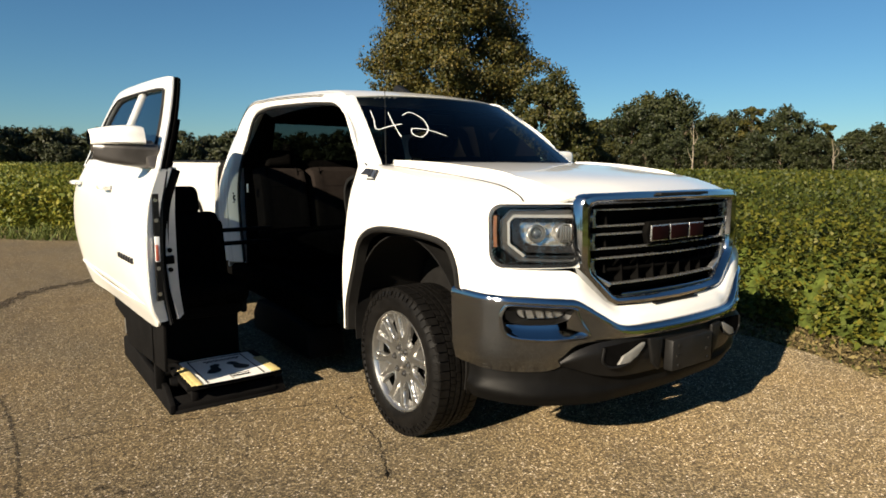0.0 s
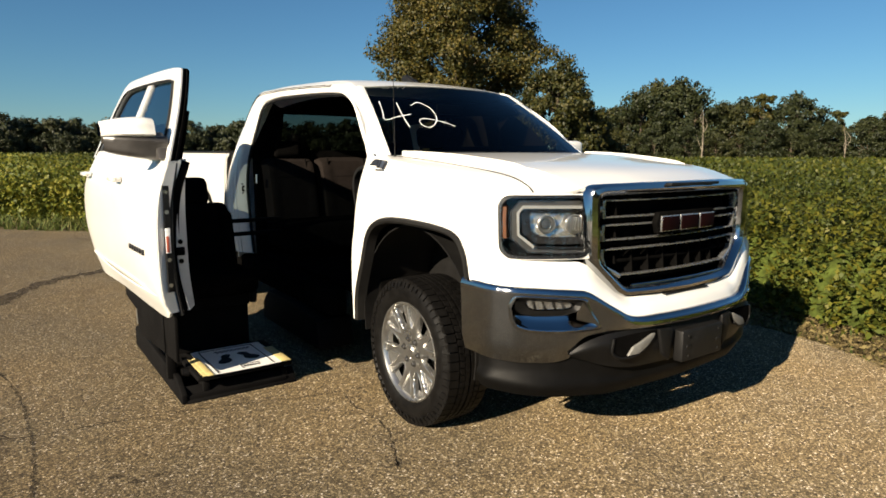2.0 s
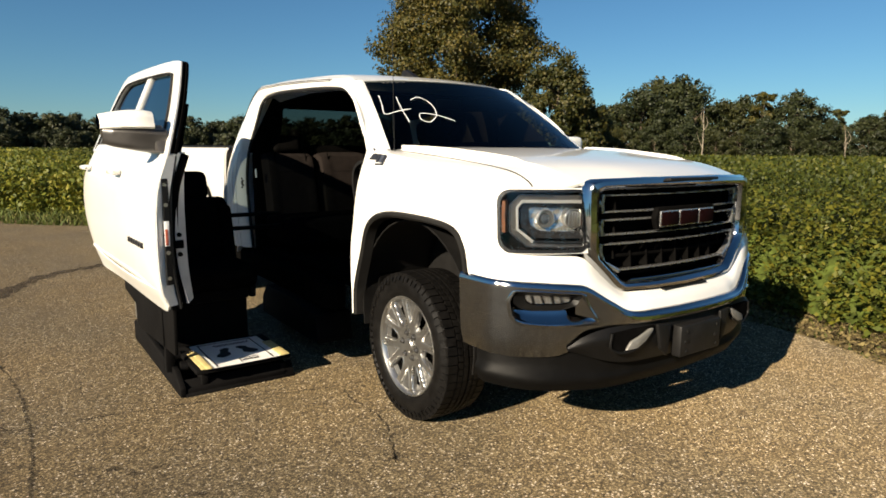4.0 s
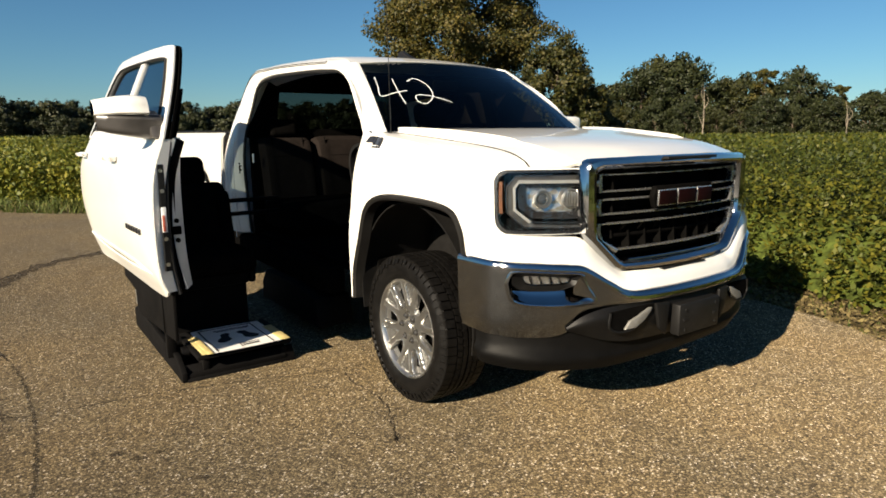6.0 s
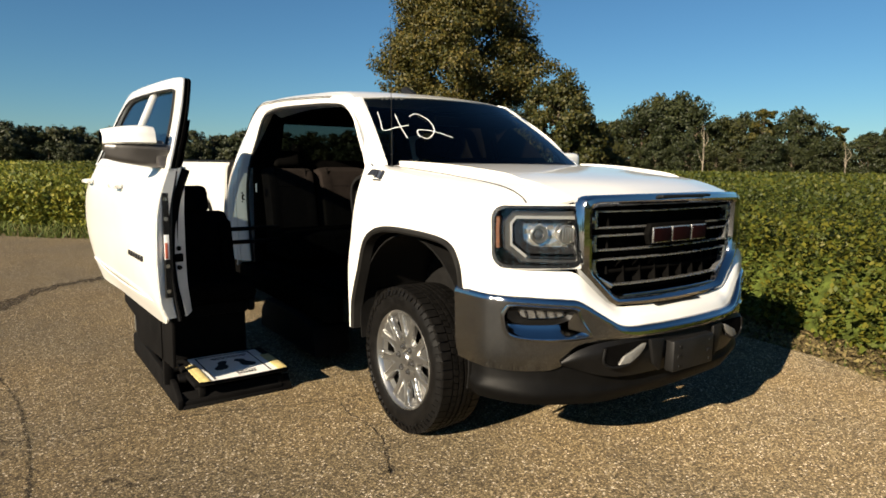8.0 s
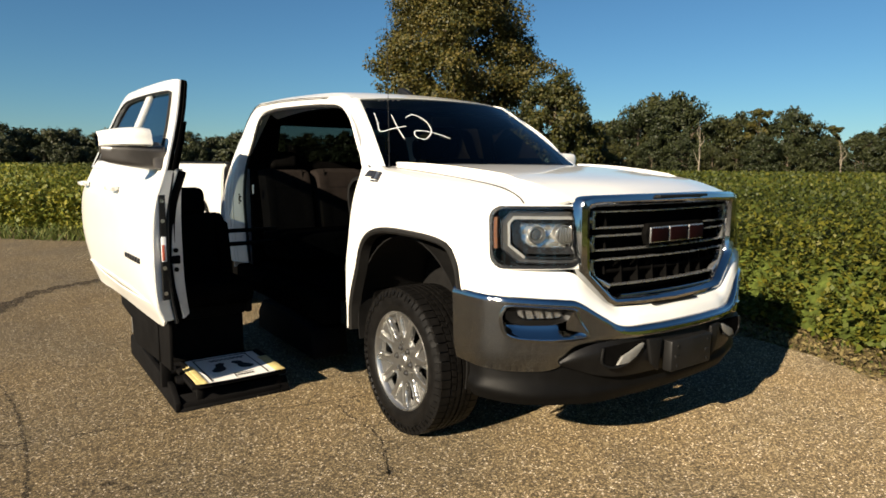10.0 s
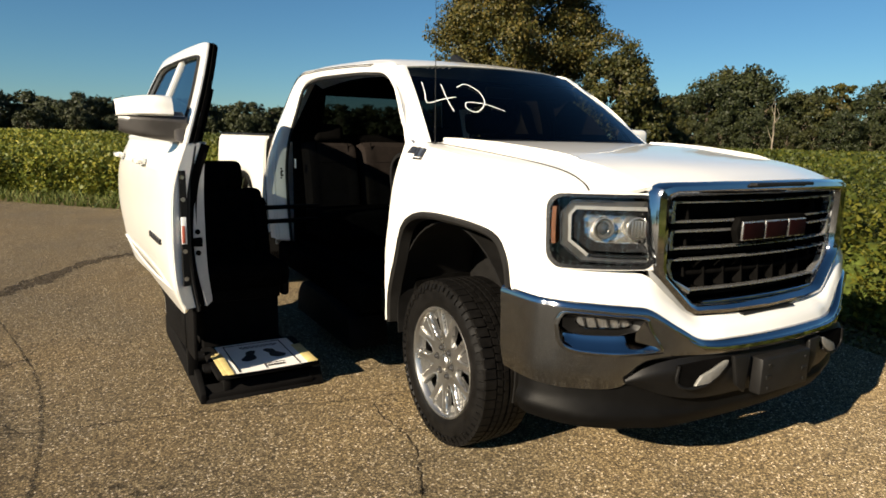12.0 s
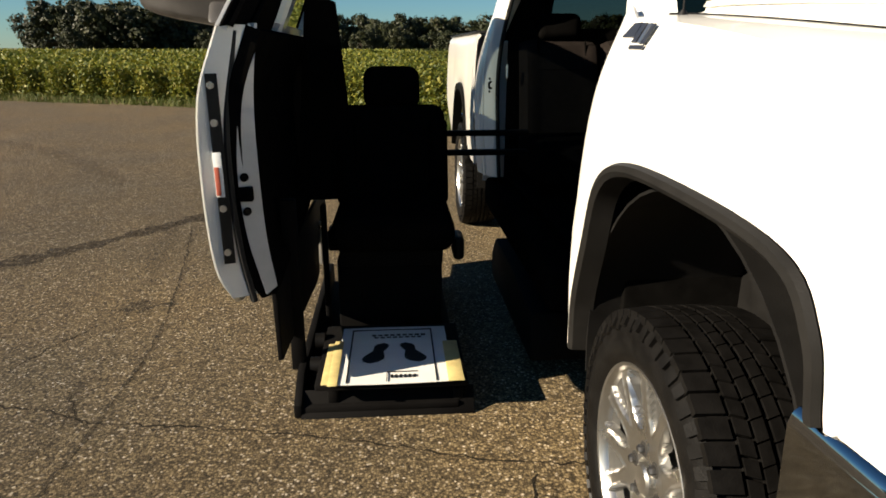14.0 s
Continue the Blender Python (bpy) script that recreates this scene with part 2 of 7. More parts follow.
def catmull(pts, n):
    """n points evenly spaced along a smooth curve through pts."""
    p = np.array(pts, float)
    if len(p) == 2:
        fine = p
    else:
        q = np.vstack([2 * p[0] - p[1], p, 2 * p[-1] - p[-2]])
        fine = []
        for i in range(1, len(q) - 2):
            for t in np.linspace(0, 1, 12, endpoint=False):
                a, b, c, d = q[i - 1], q[i], q[i + 1], q[i + 2]
                fine.append(0.5 * (2 * b + (c - a) * t + (2 * a - 5 * b + 4 * c - d) * t * t + (3 * b - a - 3 * c + d) * t**3))
        fine.append(p[-1])
        fine = np.array(fine)
    s = np.r_[0, np.cumsum(np.linalg.norm(np.diff(fine, axis=0), axis=1))]
    u = np.linspace(0, s[-1], n)
    return np.stack([np.interp(u, s, fine[:, k]) for k in range(fine.shape[1])], 1)


def even(pts, n):
    """n points evenly spaced along the polyline through pts."""
    p = np.array(pts, float)
    s = np.r_[0, np.cumsum(np.linalg.norm(np.diff(p, axis=0), axis=1))]
    u = np.linspace(0, s[-1], n)
    return np.stack([np.interp(u, s, p[:, k]) for k in range(p.shape[1])], 1)


def grid_faces(rows, cols, closed=False):
    faces = []
    for i in range(rows - 1):
        for j in range(cols if closed else cols - 1):
            k = (j + 1) % cols
            faces.append((i * cols + j, i * cols + k, (i + 1) * cols + k, (i + 1) * cols + j))
    return faces


def bm_from(verts, faces):
    bm = bmesh.new()
    vs = [bm.verts.new(tuple(v)) for v in verts]
    for f in faces:
        try:
            bm.faces.new([vs[i] for i in f])
        except ValueError:
            pass
    return bm


def panel(rails, along=24, across=0, thick=0.0, soft=True):
    """A sheet lofted through rails (curves that run the same way); thick: metres of depth, away from the normal side."""
    r = [(catmull if soft else even)(a, along) for a in rails]
    if across and len(r) > 2:
        g = np.array(r)
        g = np.stack([catmull(g[:, j], across) for j in range(along)], 1)
    else:
        g = np.array(r)
    rows = g.shape[0]
    bm = bm_from(g.reshape(-1, 3), grid_faces(rows, along))
    if thick:
        thicken(bm, thick)
    return bm


def thicken(bm, thick):
    """Gives a sheet a second skin behind it and closes the edge."""
    bmesh.ops.remove_doubles(bm, verts=bm.verts[:], dist=1e-5)
    bmesh.ops.recalc_face_normals(bm, faces=bm.faces[:])
    bm.normal_update()
    rim = [(e.verts[0], e.verts[1]) for e in bm.edges if e.is_boundary]
    back = {v: bm.verts.new(v.co - v.normal * thick) for v in bm.verts[:]}
    for f in bm.faces[:]:
        bm.faces.new([back[v] for v in reversed(f.verts)])
    for p, q in rim:
        bm.faces.new((p, q, back[q], back[p]))
    bmesh.ops.recalc_face_normals(bm, faces=bm.faces[:])
    return bm


def prism(outline, axis, a, b, bevel=0.0):
    """An outline in the plane across an axis, given depth from a to b along it."""
    def at(p, v):
        return {"x": (v, p[0], p[1]), "y": (p[0], v, p[1]), "z": (p[0], p[1], v)}[axis]
    n = len(outline)
    verts = [at(p, a) for p in outline] + [at(p, b) for p in outline]
    faces = [tuple(range(n)), tuple(range(n, 2 * n))] + [(i, (i + 1) % n, n + (i + 1) % n, n + i) for i in range(n)]
    bm = bm_from(verts, faces)
    bmesh.ops.recalc_face_normals(bm, faces=bm.faces[:])
    return bevelled(bm, bevel) if bevel else bm


def tube(path, radius, sides=10, soft=True, n=0, bm=None):
    """A round bar along a path; radius: a number, or one for each end."""
    pts = catmull(path, n or max(6, 6 * len(path))) if soft else np.array(path, float)
    r0, r1 = radius if isinstance(radius, tuple) else (radius, radius)
    bm = bm or bmesh.new()
    rows = []
    side = None
    for i, p in enumerate(pts):
        d = Vector(pts[min(i + 1, len(pts) - 1)] - pts[max(i - 1, 0)]).normalized()
        if side is None:
            side = d.orthogonal().normalized()
        side = (side - d * side.dot(d)).normalized()
        up = d.cross(side)
        r = r0 + (r1 - r0) * i / (len(pts) - 1)
        rows.append([bm.verts.new(Vector(p) + r * (math.cos(a) * side + math.sin(a) * up)) for a in np.linspace(0, 2 * math.pi, sides, endpoint=False)])
    for a, b in zip(rows, rows[1:]):
        for j in range(sides):
            bm.faces.new((a[j], a[(j + 1) % sides], b[(j + 1) % sides], b[j]))
    bm.faces.new(rows[0])
    bm.faces.new(rows[-1])
    return bm


def lathe(profile, n=48, closed=True):
    """A profile of (x, radius) turned round the x axis."""
    verts = [(x, r * math.cos(a), r * math.sin(a)) for x, r in profile for a in np.linspace(0, 2 * math.pi, n, endpoint=False)]
    bm = bm_from(verts, grid_faces(len(profile), n, True))
    if closed:
        bm.verts.ensure_lookup_table()
        for k in (0, len(profile) - 1):
            if profile[k][1] > 1e-4:
                bm.faces.new([bm.verts[k * n + j] for j in range(n)])
    return bm


def quads(name, verts, mat):
    """One mesh from an array of (count, 4, 3) corners."""
    n = len(verts)
    me = bpy.data.meshes.new(name)
    me.vertices.add(4 * n)
    me.vertices.foreach_set("co", np.asarray(verts, np.float32).ravel())
    me.loops.add(4 * n)
    me.loops.foreach_set("vertex_index", np.arange(4 * n, dtype=np.int32))
    me.polygons.add(n)
    me.polygons.foreach_set("loop_start", np.arange(0, 4 * n, 4, dtype=np.int32))
    me.update(calc_edges=True)
    me.materials.append(mat)
    return me


def leaf_quads(places, sizes, rng, droop=0.35, flat=0.0):
    """Leaf-shaped kites at the places, turned at random; flat: 1 lays them level."""
    n = len(places)
    yaw = rng.uniform(0, 2 * np.pi, n)
    pitch = rng.normal(0, 1, n) * (1 - flat) * 0.9 - droop
    roll = rng.normal(0, 0.6, n) * (1 - 0.5 * flat)
    d = np.stack([np.cos(yaw) * np.cos(pitch), np.sin(yaw) * np.cos(pitch), np.sin(pitch)], 1)
    s = np.stack([-np.sin(yaw), np.cos(yaw), np.zeros(n)], 1)
    u = np.cross(d, s)
    s2 = np.cos(roll)[:, None] * s + np.sin(roll)[:, None] * u
    L, W = sizes[:, None], sizes[:, None] * rng.uniform(0.55, 0.85, n)[:, None]
    base = places - d * L * 0.5
    mid = places - 0.05 * d * L
    sag = np.cross(s2, d) * L * 0.12
    return np.stack([base, mid + s2 * W * 0.5 + sag, places + d * L * 0.5, mid - s2 * W * 0.5 + sag], 1)

# ---- the land ----
rng = np.random.default_rng(7)
EDGE = catmull([(-40, 26), (-22, 20.5), (-11.7, 16.6), (-7.9, 15.1), (-5.0, 13.6), (-3.0, 11.9), (-2.0, 10.8), (-1.3, 10.2), (0.2, 8.6), (1.4, 6.3), (2.2, 3.6), (2.6, 1.4),
                (2.42, -0.3), (2.12, -1.2), (1.55, -2.6), (0.6, -5.0), (-0.5, -9.0), (-2, -16), (-4, -30)], 160)
EDGE = EDGE + np.stack([rng.normal(0, 0.02, 160), rng.normal(0, 0.02, 160)], 1)


def beyond_edge(p):
    """Metres by which points lie outside the asphalt (minus: on it)."""
    a, b = EDGE[:-1], EDGE[1:]
    out = np.empty(len(p))
    for k in range(0, len(p), 20000):
        q = p[k : k + 20000, None, :2]
        t = np.clip(((q - a) * (b - a)).sum(-1) / ((b - a) ** 2).sum(-1), 0, 1)
        off = q - (a + t[..., None] * (b - a))
        d2 = (off**2).sum(-1)
        i = d2.argmin(1)
        n = np.arange(len(i))
        cross = (b - a)[i, 0] * off[n, i, 1] - (b - a)[i, 1] * off[n, i, 0]
        out[k : k + 20000] = np.sqrt(d2[n, i]) * np.sign(cross)
    return out


ground = tagged(new("ground", mesh_of("ground", [(-1500, -1500, -0.03), (1500, -1500, -0.03), (1500, 1500, -0.03), (-1500, 1500, -0.03)], [(0, 1, 2, 3)], SOIL)),
                "flat brown soil and short dry grass", "ground", kind="structure")
lot = [tuple(p) for p in EDGE] + [(-40, -30)]
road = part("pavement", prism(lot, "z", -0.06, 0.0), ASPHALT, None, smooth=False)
tagged(road, "worn tan chip-seal asphalt with cracks and tyre marks", "pavement", kind="structure")


def canopy(p):
    """Height of the crop's top."""
    x, y = p[:, 0], p[:, 1]
    return 0.86 + 0.05 * np.sin(x * 0.9 + 0.6 * np.sin(y * 0.7)) + 0.05 * np.sin(y * 1.3 + x * 0.4) + 0.03 * np.sin(x * 4.1 + y * 3.3)


def field_points(count, r0, r1, b0, b1, power):
    """Points round the lot, thinning out with distance; b: compass bearing in degrees from +y."""
    u = rng.uniform(0, 1, count)
    k = 2 - power
    r = (r0**k + u * (r1**k - r0**k)) ** (1 / k) if abs(k) > 1e-6 else r0 * (r1 / r0) ** u
    b = np.radians(rng.uniform(b0, b1, count))
    return np.stack([-2.4 + r * np.sin(b), -2.2 + r * np.cos(b)], 1), r


def plant_rows(count, r0, r1, b0, b1):
    """Leaves gathered into single plants, each a low dome with a dark gap round it."""
    p, r = field_points(count, r0, r1, b0, b1, 1.0)
    cell = np.floor(p / 0.30)
    mix = np.modf(np.sin(cell @ np.array([12.9898, 78.233]))[:, None] * np.array([43758.5, 22578.1, 9341.7]))[0]
    centre = (cell + 0.5 + 0.35 * mix[:, :2]) * 0.30
    gap = np.linalg.norm(p - centre, axis=1)
    p = p + (centre - p) * np.where(gap > 0.10, 0.28, 0.0)[:, None]
    return p, r, 1.0 - 0.30 * np.clip(gap / 0.20, 0, 1.2) ** 2 + 0.12 * mix[:, 2]


def crop():
    leaves = []
    for count, r0, r1, b0, b1, power, size in ((260000, 4.2, 14, 25, 110, 1.0, 0.047), (110000, 11, 19, -35, 110, 1.0, 0.070), (120000, 18, 34, -35, 110, 1.0, 0.105), (110000, 30, 80, -50, 110, 1.0, 0.18), (60000, 78, 260, -60, 110, 1.0, 0.55), (60000, 17, 42, -35, 14, 1.0, 0.085), (32000, 4.2, 40, 95, 200, 1.0, 0.12), (9000, 6, 60, 200, 310, 1.0, 0.2)):
        if r1 < 20:
            p, r, dome = plant_rows(count, r0, r1, b0, b1)
        else:
            (p, r), dome = field_points(count, r0, r1, b0, b1, power), 1.0
        off = beyond_edge(p)
        verge = np.where(p[:, 1] > 5, 1.7, 0.42)
        keep = off > verge + rng.normal(0, 0.1, count)
        top = (canopy(p) * dome)[keep]
        p, r, off, verge = p[keep], r[keep], off[keep], verge[keep]
        near = np.clip((off - verge) / 0.35, 0.0, 1.0)
        depth = rng.uniform(0, 1, len(p)) ** np.where(near < 1, 1.0, 2.4)
        low = np.where(near < 1, 0.95, 0.48)
        z = top * (0.55 + 0.45 * near) * (1 - low * depth) + rng.normal(0, 0.03, len(p))
        z = np.maximum(z, 0.03)
        s = size * rng.uniform(0.55, 1.35, len(p)) * np.clip(r / r0, 1, 1.15 if r1 < 20 else 1.5)
        leaves.append(leaf_quads(np.c_[p, z], s, rng, 0.35 if r1 < 20 else 0.25, 0.45 if r1 < 15 else 0.2))
    side = np.nonzero((EDGE[:, 1] > 5) & (EDGE[:, 1] < 25))[0]
    k = rng.uniform(side[0], side[-1], 60000)
    run = np.stack([np.interp(k, np.arange(len(EDGE)), EDGE[:, c]) for c in (0, 1)], 1)
    d = np.gradient(EDGE, axis=0)[k.astype(int)]
    out = np.stack([-d[:, 1], d[:, 0]], 1) / np.linalg.norm(d, axis=1)[:, None]
    p = run + out * (1.55 + 0.55 * rng.uniform(0, 1, len(k)) + 0.12 * np.sin(k * 3.1))[:, None]
    leaves.append(leaf_quads(np.c_[p, rng.uniform(0.04, 0.86, len(k))], 0.085 * rng.uniform(0.6, 1.4, len(k)), rng, 0.3, 0.1))
    me = quads("soybean_field", np.concatenate(leaves), SOY)
    return tagged(new("soybean_field", me), "dense waist-high green soybean crop with yellowing leaves", "crop field", kind="stuff")


def under_crop():
    """The shaded mass of stems under the leaves."""
    strips = []
    rows, cols = 16, 160
    inner = np.array(EDGE)
    d = np.gradient(inner, axis=0)
    nrm = np.stack([-d[:, 1], d[:, 0]], 1) / np.linalg.norm(d, axis=1)[:, None]
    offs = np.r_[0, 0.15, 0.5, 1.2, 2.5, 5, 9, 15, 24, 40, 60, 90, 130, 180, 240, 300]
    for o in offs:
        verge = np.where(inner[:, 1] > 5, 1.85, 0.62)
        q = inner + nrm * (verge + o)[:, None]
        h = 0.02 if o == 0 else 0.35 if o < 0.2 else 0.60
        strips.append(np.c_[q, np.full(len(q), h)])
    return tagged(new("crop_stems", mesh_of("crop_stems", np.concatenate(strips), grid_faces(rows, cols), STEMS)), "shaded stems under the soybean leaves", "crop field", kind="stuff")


def verge_grass():
    p, r = field_points(190000, 4.0, 28, -60, 110, 1.0)
    off = beyond_edge(p)
    wide = np.where(p[:, 1] > 5, 2.1, 0.75)
    keep = (off > -0.03) & (off < wide) & (rng.uniform(0, 1, len(p)) < np.where(p[:, 1] > 5, 1.0, 0.5))
    p = p[keep]
    h = np.where(p[:, 1] > 5, 0.13, 0.05) * rng.uniform(0.4, 1.5, len(p))
    a = rng.uniform(0, 2 * np.pi, len(p))
    w = np.stack([np.cos(a), np.sin(a), 0 * a], 1) * 0.012
    base = np.c_[p, np.full(len(p), -0.03)]
    tip = base + np.c_[rng.normal(0, 0.5, (len(p), 2)) * h[:, None], h]
    q = np.stack([base - w, base + w, tip + 0.3 * w, tip - 0.3 * w], 1)
    return tagged(new("verge_grass", quads("verge_grass", q, GRASS)), "short dry grass and weeds along the asphalt edge", "grass", kind="stuff")


LITTER = leaf_material("dry_litter", (0.050, 0.036, 0.016), (0.130, 0.095, 0.038), (0.240, 0.190, 0.075), 0.9, 0.1, 2.5)


def verge_litter():
    """Clods, straw and fallen leaves between the asphalt and the crop."""
    side = np.nonzero((EDGE[:, 1] > -9) & (EDGE[:, 1] < 5) & (EDGE[:, 0] > 0))[0]
    k = rng.uniform(side[0], side[-1], 42000)
    run = np.stack([np.interp(k, np.arange(len(EDGE)), EDGE[:, c]) for c in (0, 1)], 1)
    d = np.gradient(EDGE, axis=0)[k.astype(int)]
    out = np.stack([-d[:, 1], d[:, 0]], 1) / np.linalg.norm(d, axis=1)[:, None]
    p = run + out * (0.85 * rng.uniform(-0.04, 1, len(k)) + 0.05 * np.sin(k * 2.3))[:, None]
    q = leaf_quads(np.c_[p, rng.uniform(-0.025, 0.025, len(k))], 0.034 * rng.uniform(0.3, 1.5, len(k)), rng, 0.3, 0.6)
    return tagged(new("verge_litter", quads("verge_litter", q, LITTER)), "dry yellow-brown straw and leaf litter at the asphalt's edge", "leaf litter", kind="stuff")


crop()
under_crop()
verge_grass()
verge_litter()


# ---- trees ----
def facing_leaves(places, normals, sizes, rng):
    """Leaf-shaped kites that look along the normals."""
    n = normals / np.linalg.norm(normals, axis=1)[:, None]
    t = np.cross(n, rng.normal(0, 1, n.shape))
    t /= np.linalg.norm(t, axis=1)[:, None] + 1e-9
    u = np.cross(n, t)
    L, W = sizes[:, None] * 0.5, sizes[:, None] * rng.uniform(0.28, 0.45, len(n))[:, None]
    sag = -n * L * 0.25
    return np.stack([places - t * L, places + u * W + sag, places + t * L, places - u * W + sag], 1)


def make_tree(name, height, width, leaves, leaf, seed, mat, label, trunk_h=0.25, bark=BARK, boughs=34, sprays=9, dome=0.5, stir=0.65):
    """A trunk with boughs, each bough a cluster of leafy sprays; dome: where the crown is widest."""
    r = np.random.default_rng(seed)
    tree = thing(name, 0, 0, 0, label, "tree")
    bm = tube([(0, 0, -0.1), (0.1, 0.05, height * 0.3), (0.0, 0.15, height * 0.6), (0.1, 0.1, height * 0.9)], (height * 0.028, height * 0.004), 7, n=7)
    lumps = []
    for k in range(boughs):
        f = (k + r.uniform(0, 1)) / boughs
        z = height * (trunk_h + (0.93 - trunk_h) * f)
        up = (f - dome) / (1.04 - dome) if f > dome else (dome - f) / (dome + 0.35)
        reach = width * 0.5 * math.sqrt(max(0.03, 1 - up * up)) * r.uniform(0.82, 1.12)
        size = width * r.uniform(0.10, 0.17)
        a = k * 2.4 + r.uniform(-0.5, 0.5)
        out = max(0.0, reach - size) * r.uniform(0.55, 1.0)
        tip = np.array([math.cos(a) * out, math.sin(a) * out, z])
        root = np.array([0.05, 0.1, max(height * 0.12, z - out * 0.8)])
        tube([root, (root + tip) / 2 + (0, 0, 0.05 * out), tip], (height * 0.008, height * 0.002), 4, n=4, bm=bm)
        lumps.append((tip, size))
    lumps.append((np.array([0, 0, height * 0.92]), width * 0.12))
    part("trunk", bm, bark, tree)
    cen, rad, core = [], [], []
    for c, size in lumps:
        d = r.normal(0, 1, (sprays, 3)) + np.array([c[0], c[1], 0.12 * width]) / width
        d /= np.linalg.norm(d, axis=1)[:, None]
        cen.append(c + d * size * r.uniform(0.45, 1.1, sprays)[:, None] * (1, 1, 0.8))
        rad.append(size * r.uniform(0.28, 0.60, sprays))
        core.append(np.repeat(c[None], sprays, 0))
    cen, rad, core = np.concatenate(cen), np.concatenate(rad), np.concatenate(core)
    pick = r.choice(len(cen), leaves, p=rad**2 / (rad**2).sum())
    d = r.normal(0, 1, (leaves, 3))
    d /= np.linalg.norm(d, axis=1)[:, None]
    p = cen[pick] + d * (rad[pick] * np.minimum(0.3 + r.gamma(2.2, 0.30, leaves), 1.3))[:, None] * (1, 1, 0.7)
    p[:, 2] = np.maximum(p[:, 2], height * 0.05)
    out = p - core[pick]
    out /= np.linalg.norm(out, axis=1)[:, None] + 1e-6
    n = 0.5 * d + 0.6 * out + r.normal(0, stir, (leaves, 3)) + (0, 0, 0.2)
    child(new("crown", quads("crown", facing_leaves(p, n, leaf * r.uniform(0.6, 1.4, leaves), r), mat)), tree)
    return tree


def at_bearing(bearing, far):
    b = radians(bearing)
    return -2.7 + far * math.sin(b), -2.75 + far * math.cos(b)


def plant(tree, bearing, far, scale, turn):
    x, y = at_bearing(bearing, far)
    return copy_thing(tree, pose(x, y, -0.03, 0, 0, turn) @ Matrix.Scale(scale, 4))


big_tree = make_tree("big_tree", 15.3, 12.8, 150000, 0.175, 3, TREE_LEAF, "tall leafy tree turning olive brown behind the field", 0.10, boughs=62, sprays=12, dome=0.55)
big_tree.matrix_basis = Matrix.Translation((*at_bearing(36.5, 46), -0.03))
oak = make_tree("field_tree", 9.0, 9.0, 24000, 0.25, 11, TREE_LEAF, "rounded olive-green tree at the field's edge", 0.03, boughs=34, sprays=9, dome=0.45)
oak.matrix_basis = Matrix.Translation((*at_bearing(45.4, 41), -0.03)) @ Matrix.Scale(0.74, 4)
wood_a = make_tree("wood_tree", 10.0, 10.5, 10500, 0.35, 21, GREEN_LEAF, "dark green tree in the row of woods", 0.02, boughs=30, sprays=8)
wood_a.matrix_basis = Matrix.Translation((*at_bearing(55.2, 92), -0.03)) @ Matrix.Scale(1.08, 4)
wood_b = make_tree("wood_tree", 10.0, 11.5, 10500, 0.35, 22, GREEN_LEAF, "dark green tree in the row of woods", 0.02, boughs=26, sprays=8, dome=0.6)
wood_b.matrix_basis = Matrix.Translation((*at_bearing(52.4, 90), -0.03)) @ Matrix.Scale(0.92, 4)
wood_c = make_tree("wood_tree", 10.0, 5.2, 8000, 0.28, 23, TREE_LEAF, "slender olive tree in the row of woods", 0.03, boughs=24, sprays=7, dome=0.6)
wood_c.matrix_basis = Matrix.Translation((*at_bearing(61.7, 92), -0.03)) @ Matrix.Scale(0.93, 4)
far_a = make_tree("far_tree", 11.0, 15.0, 4200, 0.68, 31, GREEN_LEAF, "distant dark tree at the far side of the field", 0.02, boughs=24, sprays=9, stir=0.35)
far_a.matrix_basis = Matrix.Translation((*at_bearing(1.0, 215), -0.03))
far_b = make_tree("far_tree", 10.5, 16.0, 4200, 0.68, 32, GREEN_LEAF, "distant dark tree at the far side of the field", 0.02, boughs=22, sprays=9, dome=0.6, stir=0.35)
far_b.matrix_basis = Matrix.Translation((*at_bearing(4.0, 218), -0.03))
for ob in (wood_a, wood_b, wood_c):
    tagged(ob, group="trees of the near woods")
for ob in (far_a, far_b):
    tagged(ob, group="trees of the far woods")

for bearing, far, scale in ((48.5, 47, 0.60), (42.5, 62, 0.95), (40.5, 66, 0.8), (50.2, 52, 0.46), (47.0, 50, 0.68)):
    plant(oak, bearing, far, scale, rng.uniform(0, 360))
# the woods: kind, bearing, height at 92 m
for kind, bearing, tall in ((wood_b, 50.2, 8.0), (wood_a, 53.8, 9.9), (wood_b, 56.6, 9.2), (wood_b, 58.6, 8.2), (wood_a, 60.1, 7.6), (wood_b, 62.9, 7.5), (wood_a, 64.1, 7.7), (wood_b, 65.5, 6.0), (wood_c, 66.8, 7.2), (wood_b, 68.6, 6.0), (wood_a, 70.2, 5.7), (wood_b, 72.0, 5.6), (wood_a, 74.0, 6.4), (wood_b, 76.0, 6.0)):
    plant(kind, bearing, rng.uniform(90, 96), tall / 10.0 * 1.02, rng.uniform(0, 360))
for bearing in np.arange(49.6, 77, 2.1):
    plant((wood_a, wood_b)[int(rng.integers(0, 2))], bearing + rng.uniform(-0.5, 0.5), rng.uniform(82, 88), rng.uniform(0.36, 0.52), rng.uniform(0, 360))
for bearing in np.arange(-26, 36, 1.0):
    tall = 1.28 if bearing < -15 else 1.0
    plant((far_a, far_b)[int(rng.integers(0, 2))], bearing + rng.uniform(-0.5, 0.5), rng.uniform(205, 235), tall * rng.uniform(0.86, 1.06), rng.uniform(0, 360))
